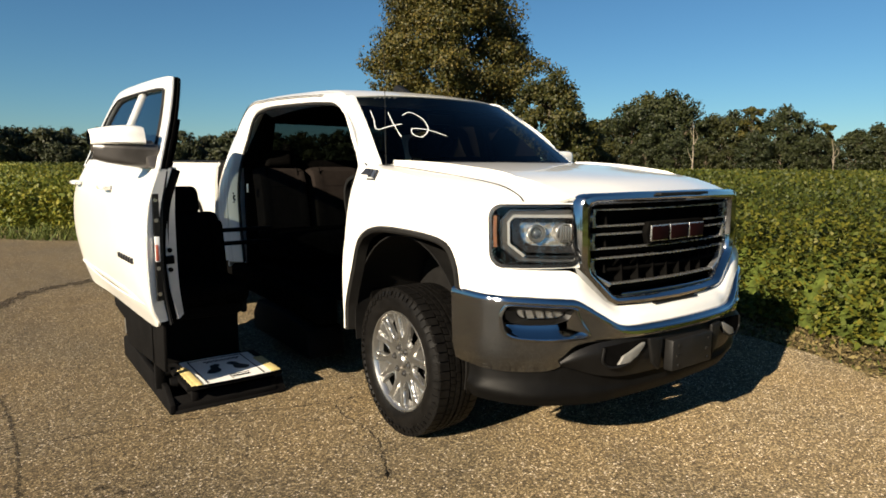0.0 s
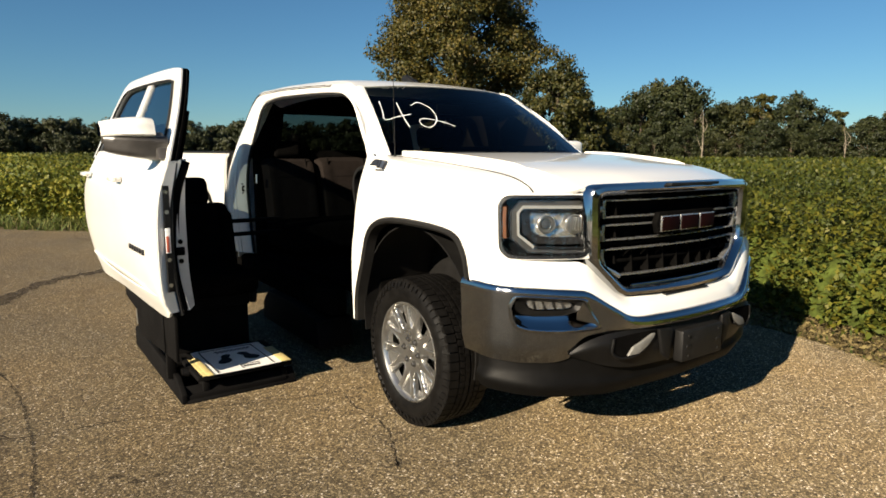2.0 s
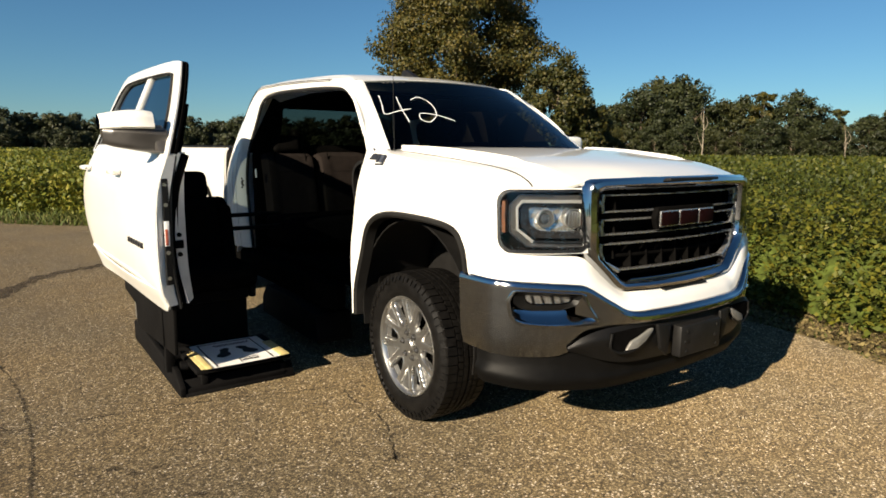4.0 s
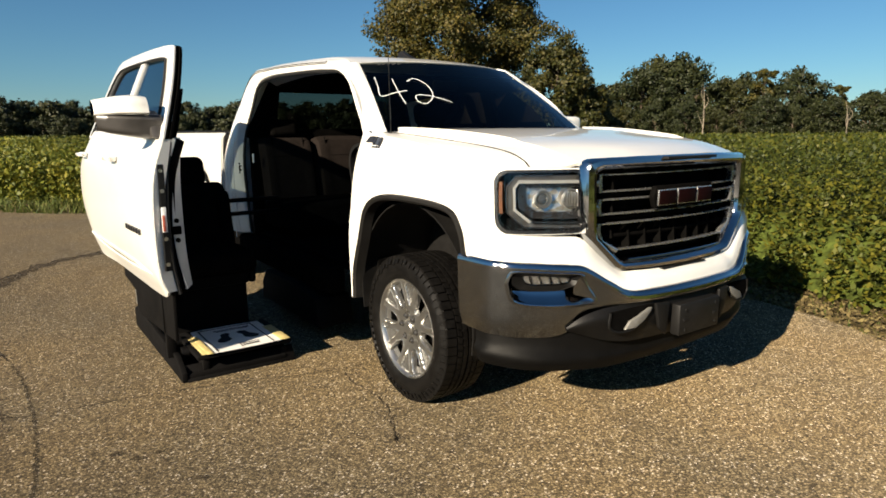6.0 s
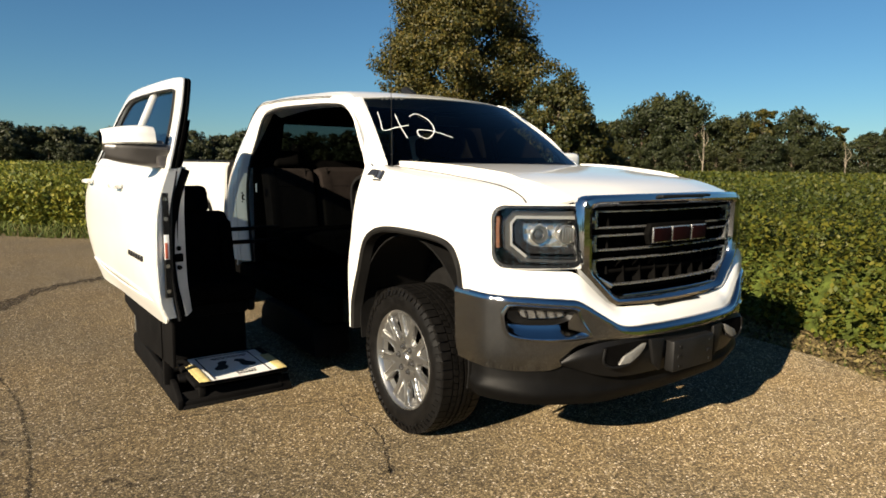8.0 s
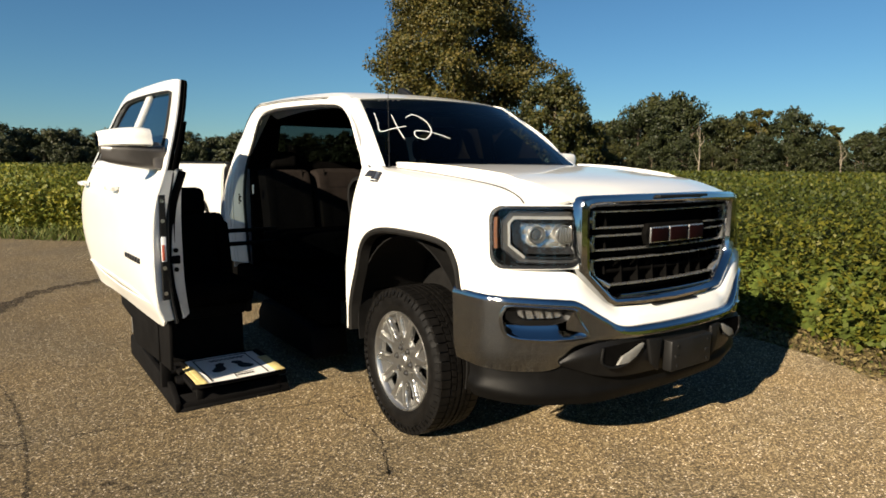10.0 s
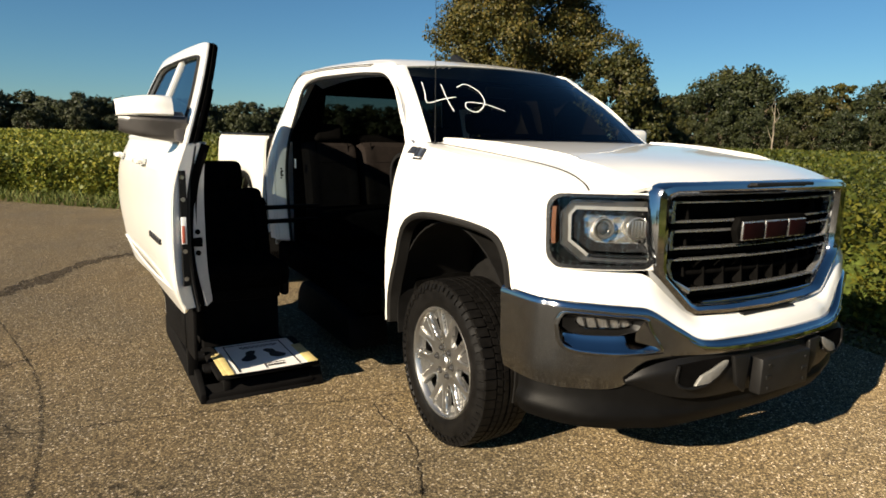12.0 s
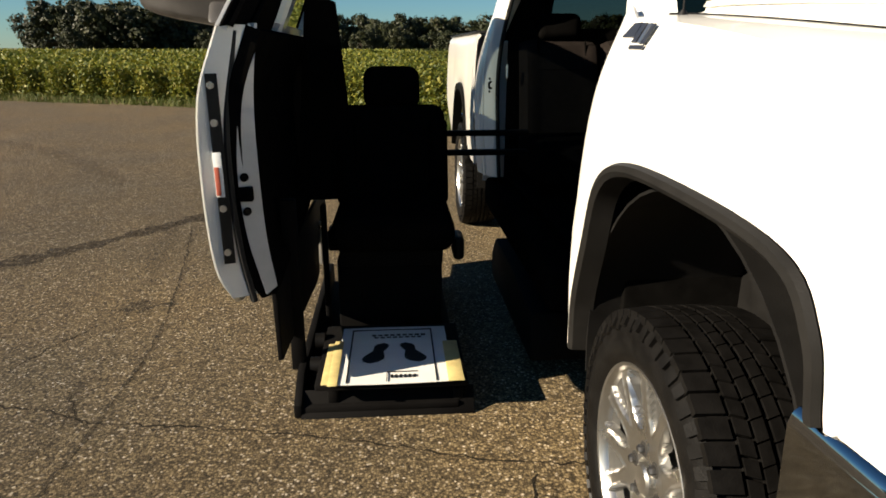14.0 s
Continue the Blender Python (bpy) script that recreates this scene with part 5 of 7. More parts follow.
def spoke_bm(k, sunk):
    """One pair of spokes, a sixth of the wheel's face: the machined face, or the sunk pockets beside it."""
    bm = bmesh.new()
    rs, n = np.r_[0.094, np.linspace(0.100, 0.228, 30), 0.236], 60
    at = {}
    for i, r in enumerate(rs):
        for j in range(n + 1):
            a = (j / n - 0.5) * math.pi / 3
            x, low, hole = wheel_face(r, a)
            w = a + math.radians(60 * k + 30)
            at[i, j] = (bm.verts.new((x, r * math.cos(w), r * math.sin(w))), low, hole)
    for i in range(len(rs) - 1):
        for j in range(n):
            q = [at[i, j], at[i, j + 1], at[i + 1, j + 1], at[i + 1, j]]
            if not all(h for _, _, h in q) and (sum(p[1] for p in q) > 1.6) == sunk:
                bm.faces.new([p[0] for p in q])
    bmesh.ops.delete(bm, geom=[v for v in bm.verts if not v.link_faces], context="VERTS")
    return bm


# darker grey for the pockets puts the shade of their depth into the colour
POCKET_SHADE = worn("painted_wheel_pocket", (0.13, 0.127, 0.12), 0.42, 0.7, 0.5, 0.1, 20, 200, 0.05)
RIM_GROW = Matrix.Diagonal((1.0, 1.10, 1.10, 1.0))


def grown(bm):
    bmesh.ops.transform(bm, matrix=RIM_GROW, verts=bm.verts[:])
    return bm


DISC = worn("brake_iron", (0.03, 0.028, 0.026), 0.6, 0.3, 0.5, 0.3, 20, 120, 0.1)
NUT = worn("dark_steel_nut", (0.16, 0.155, 0.15), 0.4, 1.0, 0.5, 0.2, 30, 200, 0.0)


def wheel(x, y, turn):
    """One wheel with its tyre, facing outwards; the rim is the part, the rest hangs on it."""
    m = pose(x, y, 0.393, turn * 7, 0, 180 if x > 0 else 0) @ Matrix.Scale(0.978, 4)
    w = part("wheel", grown(rim_bm()), RIM, truck, "six-spoke machined aluminium wheel")
    for k in range(6):
        part("spoke", grown(spoke_bm(k, False)), RIM, w)
        part("spoke_pocket", grown(spoke_bm(k, True)), POCKET_SHADE, w)
    part("tyre", tyre_bm(), RUBBER, w, "black all-terrain tyre")
    part("tread", tread_bm(), RUBBER, w, "chunky tyre tread", smooth=False)
    # black disc behind the holes, standing for the shade inside the wheel
    part("wheel_back", lathe([(-0.040, 0.242), (0.0, 0.242)], 40), BLACK, w)
    part("centre_cap", lathe([(-0.08, 0.040), (-0.104, 0.039), (-0.110, 0.032), (-0.111, 0.002)], 28), RIM, w)
    for k in range(6):
        a = math.radians(60 * k)
        nut = lathe([(-0.085, 0.0115), (-0.108, 0.0110), (-0.113, 0.008), (-0.114, 0.001)], 6)
        bmesh.ops.translate(nut, vec=(0, 0.070 * math.cos(a), 0.070 * math.sin(a)), verts=nut.verts[:])
        part("lug_nut", nut, NUT, w, smooth=False)
        seat = lathe([(-0.088, 0.0185), (-0.0975, 0.0185), (-0.0976, 0.013)], 18)
        bmesh.ops.translate(seat, vec=(0, 0.070 * math.cos(a), 0.070 * math.sin(a)), verts=seat.verts[:])
        part("nut_seat", seat, DISC, w)
    w.matrix_basis = m
    w.matrix_parent_inverse = Matrix()
    for c in w.children:
        c.matrix_parent_inverse = Matrix()
    return w


first = wheel(-0.872, -0.008, 1)


def wheel_copy(x, y, turn):
    made = {}
    for o in (first, *first.children_recursive):
        made[o] = o.copy()
        scene.collection.objects.link(made[o])
        if o is not first:
            made[o].parent = made[o.parent]
    made[first].matrix_basis = pose(x, y, 0.393, turn * 7, 0, 180 if x > 0 else 0) @ Matrix.Scale(0.978, 4)


wheel_copy(0.872, -0.008, 2)
wheel_copy(-0.895, 3.74, 3)
wheel_copy(0.895, 3.74, 4)
part("axle", tube([(-0.8, 3.74, 0.40), (0.8, 3.74, 0.40)], 0.05, 12, False), STEEL, truck)
part("axle", tube([(-0.8, 0.0, 0.40), (0.8, 0.0, 0.40)], 0.05, 12, False), STEEL, truck)

TINT_WS = glass_material("windshield_glass", (0.20, 0.22, 0.21), 0.0, 1.17)
CHALK_STROKES = [
    ("painted_stroke", [(0.05, 0.70), (0.038, 0.55), (0.025, 0.417), (0.20, 0.45), (0.388, 0.483)]),
    ("painted_stroke", [(0.288, 0.667), (0.275, 0.467), (0.288, 0.317)]),
    ("painted_stroke", [(0.45, 0.617), (0.55, 0.667), (0.625, 0.567), (0.612, 0.417), (0.513, 0.317), (0.438, 0.35), (0.462, 0.417), (0.562, 0.417), (0.65, 0.383), (0.725, 0.333)]),
]

# cab: side frames, roof, glass
SIDE = [
    # outer edge, two steps of the frame, inner edge of the door opening
    [(-0.880, 0.500, 1.412), (-0.897, 0.530, 1.408), (-0.905, 0.550, 1.400), (-0.893, 0.565, 1.392), (-0.850, 0.580, 1.388)],
    [(-0.765, 0.850, 1.675), (-0.795, 0.845, 1.662), (-0.828, 0.795, 1.634), (-0.824, 0.775, 1.612), (-0.785, 0.785, 1.600)],
    [(-0.690, 1.110, 1.868), (-0.720, 1.110, 1.850), (-0.768, 1.080, 1.812), (-0.772, 1.065, 1.793), (-0.742, 1.070, 1.783)],
    [(-0.672, 1.380, 1.905), (-0.705, 1.390, 1.893), (-0.752, 1.370, 1.858), (-0.762, 1.360, 1.835), (-0.738, 1.355, 1.824)],
    [(-0.672, 1.900, 1.918), (-0.705, 1.900, 1.906), (-0.752, 1.900, 1.866), (-0.765, 1.900, 1.840), (-0.740, 1.900, 1.830)],
    [(-0.675, 2.350, 1.912), (-0.708, 2.300, 1.902), (-0.756, 2.260, 1.858), (-0.770, 2.230, 1.832), (-0.745, 2.215, 1.820)],
    [(-0.695, 2.640, 1.878), (-0.735, 2.560, 1.868), (-0.790, 2.450, 1.815), (-0.802, 2.420, 1.780), (-0.770, 2.380, 1.765)],
    [(-0.785, 2.830, 1.640), (-0.825, 2.740, 1.635), (-0.868, 2.610, 1.610), (-0.862, 2.560, 1.595), (-0.815, 2.500, 1.585)],
    [(-0.915, 2.925, 1.400), (-0.955, 2.870, 1.395), (-0.945, 2.740, 1.385), (-0.905, 2.690, 1.380), (-0.878, 2.670, 1.380)],
    [(-0.985, 2.950, 1.150), (-1.005, 2.905, 1.150), (-0.965, 2.780, 1.150), (-0.922, 2.715, 1.150), (-0.895, 2.695, 1.150)],
    [(-0.990, 2.945, 0.850), (-1.005, 2.895, 0.850), (-0.965, 2.770, 0.850), (-0.918, 2.700, 0.850), (-0.890, 2.680, 0.850)],
    [(-0.975, 2.920, 0.560), (-0.985, 2.870, 0.560), (-0.950, 2.740, 0.560), (-0.904, 2.670, 0.560), (-0.880, 2.650, 0.560)],
]


def taller(cols):
    """The cab's upper rear, drawn up and back."""
    out = []
    for c in cols:
        row = []
        for x, y, z in c:
            up = min(1.0, max(0.0, (z - 1.40) / 0.45))
            rear = min(1.0, max(0.0, (y - 1.1) / 1.2))
            wide = min(1.0, max(0.0, (y - 2.1) / 0.35)) * min(1.0, max(0.0, (z - 1.42) / 0.2))
            row.append((x * (1 + 0.045 * wide), y + 0.06 * wide + 0.15 * up * max(0.0, rear - 0.55) / 0.45 + 0.05 * (y > 2.5) * (z < 1.5), z + 0.042 * up * rear))
        out.append(row)
    return out


SIDE = taller(SIDE)
cab_side, cab_side_far = twice("cab_side", lambda: sheet(SIDE, 6, 4, 0.012), PAINT, truck)
SEAL = worn("rubber_seal", (0.012, 0.012, 0.012), 0.7, 0, 0.3, 0.3, 20, 200, 0.2)
for s in (-1, 1):
    part("door_seal", tube([(s * abs(c[4][0]), c[4][1], c[4][2]) for c in SIDE], 0.013, 8), SEAL, truck, "black rubber door seal")
for c0, c1, f in ((3, 6, 0.30), (3, 6, 0.62)):
    groove = [tuple(np.array(SIDE[k][1]) * (1 - f) + np.array(SIDE[k][2]) * f + (-0.004, 0, 0.003)) for k in range(3, 8)]
    part("roof_moulding", tube(groove, 0.0028, 6), VALANCE, truck, "thin dark roof seam")

for f, r in ((0.30, 0.006), (0.62, 0.008), (0.95, 0.006)):
    ridge = [tuple(np.array(SIDE[k][1]) * (1 - f) + np.array(SIDE[k][2]) * f + (0.001, -0.003, 0)) for k in range(8, 12)]
    part("post_ridge", tube(ridge, r, 8), PAINT, truck, "pressed ridge of the rear door post")

ROOF = both_sides([
    [(-0.690, 1.110, 1.868), (-0.672, 1.380, 1.905), (-0.672, 1.900, 1.918), (-0.675, 2.350, 1.912), (-0.695, 2.640, 1.878), (-0.74, 2.74, 1.78)],
    [(-0.600, 1.090, 1.872), (-0.600, 1.380, 1.925), (-0.600, 1.900, 1.936), (-0.600, 2.350, 1.930), (-0.600, 2.680, 1.893), (-0.62, 2.78, 1.79)],
    [(-0.300, 1.030, 1.890), (-0.300, 1.380, 1.940), (-0.300, 1.900, 1.948), (-0.300, 2.350, 1.942), (-0.300, 2.710, 1.903), (-0.30, 2.81, 1.80)],
    [(0.0, 1.010, 1.895), (0.0, 1.380, 1.945), (0.0, 1.900, 1.952), (0.0, 2.350, 1.946), (0.0, 2.720, 1.906), (0.0, 2.82, 1.80)],
])
ROOF = taller(ROOF)
part("roof", sheet(ROOF, 5, 5, 0.012), PAINT, truck)

WS = both_sides([
    [(-0.868, 0.470, 1.405), (-0.755, 0.820, 1.672), (-0.682, 1.095, 1.866)],
    [(-0.780, 0.410, 1.408), (-0.690, 0.770, 1.672), (-0.610, 1.075, 1.870)],
    [(-0.500, 0.320, 1.412), (-0.440, 0.700, 1.680), (-0.380, 1.030, 1.886)],
    [(0.0, 0.280, 1.415), (0.0, 0.665, 1.685), (0.0, 0.998, 1.892)],
])
pillar = [WS[0], [tuple(0.28 * np.array(b) + 0.72 * np.array(a) + (0, -0.004, 0.003)) for a, b in zip(WS[0], WS[1])], [tuple(0.62 * np.array(b) + 0.38 * np.array(a)) for a, b in zip(WS[0], WS[1])]]
pillar = [[(-0.880, 0.500, 1.412), (-0.765, 0.850, 1.675), (-0.690, 1.110, 1.868)]] + pillar
twice("a_pillar", lambda: sheet(pillar, 4, 6, 0.012), PAINT, truck)
glass_cols = [[tuple(0.5 * np.array(b) + 0.5 * np.array(a) + (0, 0.004, -0.004)) for a, b in zip(WS[0], WS[1])]] + [[tuple(np.array(p) + (0, 0.004, -0.004)) for p in c] for c in WS[1:-1]]
glass_cols.append([(-x, y, z) for x, y, z in glass_cols[0]])
windshield = part("windshield", sheet(glass_cols, 6, 6), TINT_WS, truck, "dark windshield with chalked number")


def on_glass(u, v, out=0.004):
    """A point on the windshield: u from the passenger side (0) to the middle (1), v from foot to top."""
    a, b, c = (np.array(WS[k], float) for k in (1, 2, 3))
    cols = [smooth_index(k, 8) for k in (a, b, c)]
    f = v * 16
    i = min(int(f), 15)
    pts = [k[i] + (k[i + 1] - k[i]) * (f - i) for k in cols]
    line = smooth_index(pts, 8)
    g = u * 16
    j = min(int(g), 15)
    p = line[j] + (line[j + 1] - line[j]) * (g - j)
    return p + np.array((0, -0.55, 0.8)) * out


# black band round the glass, wipers and cowl
part("cowl", sheet([[(x, y - 0.03, 1.398), (x, y + 0.09, 1.402)] for x, y in ((-0.86, 0.47), (-0.5, 0.33), (0, 0.29), (0.5, 0.33), (0.86, 0.47))], 4, 1, 0.01), TRIM, truck)
for x0, x1 in ((-0.72, -0.08), (0.0, 0.66)):
    part("wiper", tube([(x0, 0.36 + 0.12 * x0 * x0, 1.418), ((x0 + x1) / 2, 0.335, 1.432), (x1, 0.34 + 0.10 * x1 * x1, 1.428)], 0.008, 8), TRIM, truck, "black windshield wiper")
CHALK = worn("white_window_paint", (0.82, 0.82, 0.80), 0.8, 0, 0.2, 0.12, 60, 300, 0.2)


def stroke(points, width):
    """A painted stroke on the windshield through (u, v) points."""
    pts = smooth_index(points, 8)
    rows = []
    r = np.random.default_rng(len(points))
    for i, (u, v) in enumerate(pts):
        p = on_glass(u, v)
        q = on_glass(*pts[min(i + 1, len(pts) - 1)]) - on_glass(*pts[max(i - 1, 0)])
        n = np.cross(q, (0, -0.55, 0.8))
        n = n / np.linalg.norm(n) * width * 0.5 * r.uniform(0.75, 1.15)
        rows.append([p - n, p + n])
    g = np.array(rows)
    return thicken(bm_from(g.reshape(-1, 3), grid_faces(len(rows), 2)), 0.001)


for name, points in CHALK_STROKES:
    part(name, stroke(points, 0.0066), CHALK, windshield, "white hand-painted stroke of the number 42")
for k in range(5):
    part("faint_lettering", stroke([(0.20 + 0.07 * k, 0.93), (0.24 + 0.07 * k, 0.945)], 0.008), worn("grey_window_paint", (0.05, 0.05, 0.05), 0.8) if k == 0 else bpy.data.materials["grey_window_paint"], windshield, "faint bar of illegible lettering")

# side and rear glass of the cab
LEFT_WIN = [[(0.900, 0.78, 1.36), (0.835, 0.98, 1.58), (0.775, 1.24, 1.76)], [(0.903, 1.50, 1.36), (0.838, 1.50, 1.60), (0.770, 1.50, 1.79)], [(0.903, 2.1, 1.36), (0.840, 2.1, 1.60), (0.772, 2.1, 1.80)], [(0.895, 2.56, 1.36), (0.846, 2.48, 1.60), (0.792, 2.32, 1.78)]]
part("side_window", sheet(LEFT_WIN, 4, 4), TINT, truck, "dark tinted side window")
LEFT_DOOR = [[(0.990, 0.62, 0.55), (1.005, 0.62, 0.8), (0.985, 0.62, 1.15), (0.905, 0.66, 1.405)], [(0.990, 1.5, 0.55), (1.008, 1.5, 0.8), (0.990, 1.5, 1.15), (0.905, 1.5, 1.395)], [(0.980, 2.45, 0.55), (1.005, 2.65, 0.8), (0.985, 2.68, 1.15), (0.905, 2.62, 1.395)]]
part("door", sheet(LEFT_DOOR, 5, 5, 0.01), PAINT, truck)
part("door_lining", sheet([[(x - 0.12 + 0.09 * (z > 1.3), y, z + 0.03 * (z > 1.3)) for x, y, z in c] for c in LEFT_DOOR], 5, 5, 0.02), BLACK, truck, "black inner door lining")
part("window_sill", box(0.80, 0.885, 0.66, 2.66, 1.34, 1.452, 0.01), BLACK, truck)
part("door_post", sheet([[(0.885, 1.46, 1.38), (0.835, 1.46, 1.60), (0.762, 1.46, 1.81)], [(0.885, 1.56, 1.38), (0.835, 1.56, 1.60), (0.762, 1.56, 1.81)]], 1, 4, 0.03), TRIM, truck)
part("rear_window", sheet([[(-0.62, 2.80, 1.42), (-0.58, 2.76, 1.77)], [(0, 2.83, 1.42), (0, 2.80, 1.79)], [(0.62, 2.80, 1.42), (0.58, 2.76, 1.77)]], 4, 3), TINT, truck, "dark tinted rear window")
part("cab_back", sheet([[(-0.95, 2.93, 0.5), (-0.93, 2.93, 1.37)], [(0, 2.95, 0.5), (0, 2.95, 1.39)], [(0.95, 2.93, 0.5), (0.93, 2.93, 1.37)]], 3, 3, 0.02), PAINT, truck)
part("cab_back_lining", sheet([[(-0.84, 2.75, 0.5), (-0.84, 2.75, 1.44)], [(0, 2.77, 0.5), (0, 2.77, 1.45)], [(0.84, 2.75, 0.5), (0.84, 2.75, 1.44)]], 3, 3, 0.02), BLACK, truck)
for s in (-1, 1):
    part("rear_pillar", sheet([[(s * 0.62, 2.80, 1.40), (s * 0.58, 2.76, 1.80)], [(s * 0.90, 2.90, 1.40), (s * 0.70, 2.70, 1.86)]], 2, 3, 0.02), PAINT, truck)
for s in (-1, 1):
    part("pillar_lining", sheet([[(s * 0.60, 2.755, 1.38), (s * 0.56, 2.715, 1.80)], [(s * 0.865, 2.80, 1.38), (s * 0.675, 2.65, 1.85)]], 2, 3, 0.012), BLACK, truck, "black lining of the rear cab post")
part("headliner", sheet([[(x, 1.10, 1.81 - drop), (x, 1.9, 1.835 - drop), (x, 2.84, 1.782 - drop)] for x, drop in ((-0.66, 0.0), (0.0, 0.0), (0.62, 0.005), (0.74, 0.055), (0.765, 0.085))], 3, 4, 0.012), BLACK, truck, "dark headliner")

# shark fin and mast aerials
part("roof_aerial", prism([(1.40, 1.958), (1.62, 1.962), (1.60, 2.02), (1.56, 2.03)], "x", -0.022, 0.022, 0.008), TRIM, truck, "black shark-fin roof aerial")
part("mast_aerial", tube([(-0.835, 0.36, 1.40), (-0.835, 0.37, 1.80), (-0.834, 0.385, 2.22)], (0.0024, 0.0012), 8), TRIM, truck, "thin black mast aerial")
part("aerial_base", lathe([(0, 0.018), (0.01, 0.016), (0.03, 0.006)], 16), TRIM, truck).matrix_basis = pose(-0.835, 0.36, 1.392, 0, -90, 0)

# badge on the fender: dark slanted block and small bars
BADGE = worn("badge_black", (0.02, 0.02, 0.022), 0.3, 0, 0.5, 0.2, 30, 200, 0.0)
def on_fender(y, z, out=0.004):
    """A point on the fender's upper flank."""
    return (float(np.interp(z, [1.28, 1.345, 1.396], [-0.976, -0.948, -0.914])) - out, y, z)


for y0, y1, z0, z1, lean, badge_mat in ((0.385, 0.470, 1.362, 1.396, 0.012, BADGE), (0.350, 0.380, 1.350, 1.394, 0.010, BADGE), (0.318, 0.338, 1.348, 1.392, 0.010, RIM), (0.290, 0.312, 1.346, 1.390, 0.010, BADGE), (0.285, 0.375, 1.334, 1.343, 0.003, BADGE)):
    part("badge_bar", sheet([[on_fender(y + lean * (z - z0) / (z1 - z0), z) for z in np.linspace(z0, z1, 4)] for y in (y0, y1)], 1, 1, 0.003), badge_mat, truck, "dark bar of the fender badge")

# driver-side mirror
part("side_mirror", bevelled(add_box(bmesh.new(), 1.08, 1.31, 0.90, 1.02, 1.37, 1.53), 0.04, 3), PAINT, truck, "white driver-side mirror")
part("mirror_arm", box(0.90, 1.12, 0.93, 1.0, 1.37, 1.43, 0.015), TRIM, truck)

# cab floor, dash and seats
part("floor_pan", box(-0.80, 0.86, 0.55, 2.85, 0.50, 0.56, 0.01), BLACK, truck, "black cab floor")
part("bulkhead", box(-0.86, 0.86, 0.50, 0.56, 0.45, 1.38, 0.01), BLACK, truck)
# black filler, added to block sight through the nose and darken its gaps
part("engine_block", box(-0.46, 0.46, -0.70, 0.50, 0.42, 1.22, 0.03), BLACK, truck, "black filler box that darkens the engine bay")
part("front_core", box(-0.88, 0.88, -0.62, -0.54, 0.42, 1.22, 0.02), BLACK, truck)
part("rocker", box(-0.94, -0.80, 1.05, 2.90, 0.345, 0.53, 0.03), BLACK, truck, "black door sill")
part("rocker", box(0.80, 0.97, 0.62, 2.90, 0.42, 0.55, 0.02), PAINT, truck)
for x in (-0.45, 0.45):
    part("frame_rail", box(x - 0.06, x + 0.06, -0.7, 4.7, 0.42, 0.54, 0.01), STEEL, truck, "black frame rail")
DASH = [[(-0.84, 0.56, 1.36), (-0.84, 0.80, 1.34), (-0.84, 0.88, 1.22), (-0.84, 0.80, 0.95)], [(0, 0.50, 1.385), (0, 0.82, 1.36), (0, 0.92, 1.22), (0, 0.84, 0.95)], [(0.84, 0.56, 1.36), (0.84, 0.80, 1.34), (0.84, 0.88, 1.22), (0.84, 0.80, 0.95)]]
part("dashboard", sheet(DASH, 5, 5, 0.02), TRIM, truck, "black dashboard")
part("steering_wheel", tube([(0.40 + 0.19 * math.cos(a), 1.02 + 0.07 * math.sin(a), 1.16 + 0.175 * math.sin(a)) for a in np.linspace(0, 2 * math.pi, 17)], 0.016, 8), TRIM, truck, "black steering wheel")
part("rear_view_mirror", bevelled(add_box(bmesh.new(), -0.11, 0.11, 0.98, 1.01, 1.70, 1.77), 0.01), TRIM, truck)


def cushion(x0, x1, y0, y1, z0, z1, r=0.05, m=None):
    return bevelled(add_box(bmesh.new(), x0, x1, y0, y1, z0, z1, m), r, 4)


def padded(x0, x1, z0, z1, m):
    """An upholstered seat back: full in the middle, raised at the sides, rounded over the top."""
    rows = []
    for f in np.linspace(0, 1, 15):
        row = []
        for g in np.linspace(0, 1, 13):
            full = (1 - abs(2 * f - 1) ** 8) ** 0.5 * (1 - max(0.0, 2 * g - 1) ** 6) ** 0.5
            wing = 0.022 * math.exp(-(((abs(2 * f - 1) - 0.80) / 0.14) ** 2))
            row.append(m @ Vector((x0 + (x1 - x0) * f, 2.60 - 0.085 * full - wing * full - 0.012 * math.sin(math.pi * g), z0 + (z1 - z0) * g - 0.03 * abs(2 * f - 1) ** 6 * g)))
        rows.append(row)
    g = np.array([[tuple(v) for v in row] for row in rows])
    return thicken(bm_from(g.reshape(-1, 3), grid_faces(15, 13)), 0.02)


bench = part("rear_seat", cushion(-0.78, 0.80, 2.05, 2.66, 0.62, 0.86), BLACK, truck, "brown-grey cloth rear bench seat")
tilt = pose(0, 2.62, 0.80, -12) @ pose(0, -2.62, -0.80)
for x0, x1 in ((-0.78, -0.30), (-0.285, 0.285), (0.30, 0.80)):
    seat_back = part("seat_back", padded(x0, x1, 0.78, 1.395, tilt), SEAT, bench)
    for x in (x0 + 0.10, x1 - 0.10):
        part("seam", tube([tilt @ Vector((x, 2.520 - 0.012 * math.sin(math.pi * f), 0.80 + 0.57 * f)) for f in np.linspace(0, 1, 7)], 0.005, 6), BLACK, seat_back, "black stitched seam")
    part("seam", tube([tilt @ Vector((x, 2.508, 1.20)) for x in np.linspace(x0 + 0.10, x1 - 0.10, 4)], 0.004, 6), BLACK, seat_back, "black stitched seam")
for x in (-0.54, 0.55):
    part("head_restraint", cushion(x - 0.13, x + 0.13, 2.54, 2.64, 1.385, 1.54, 0.045, tilt), BLACK, bench)
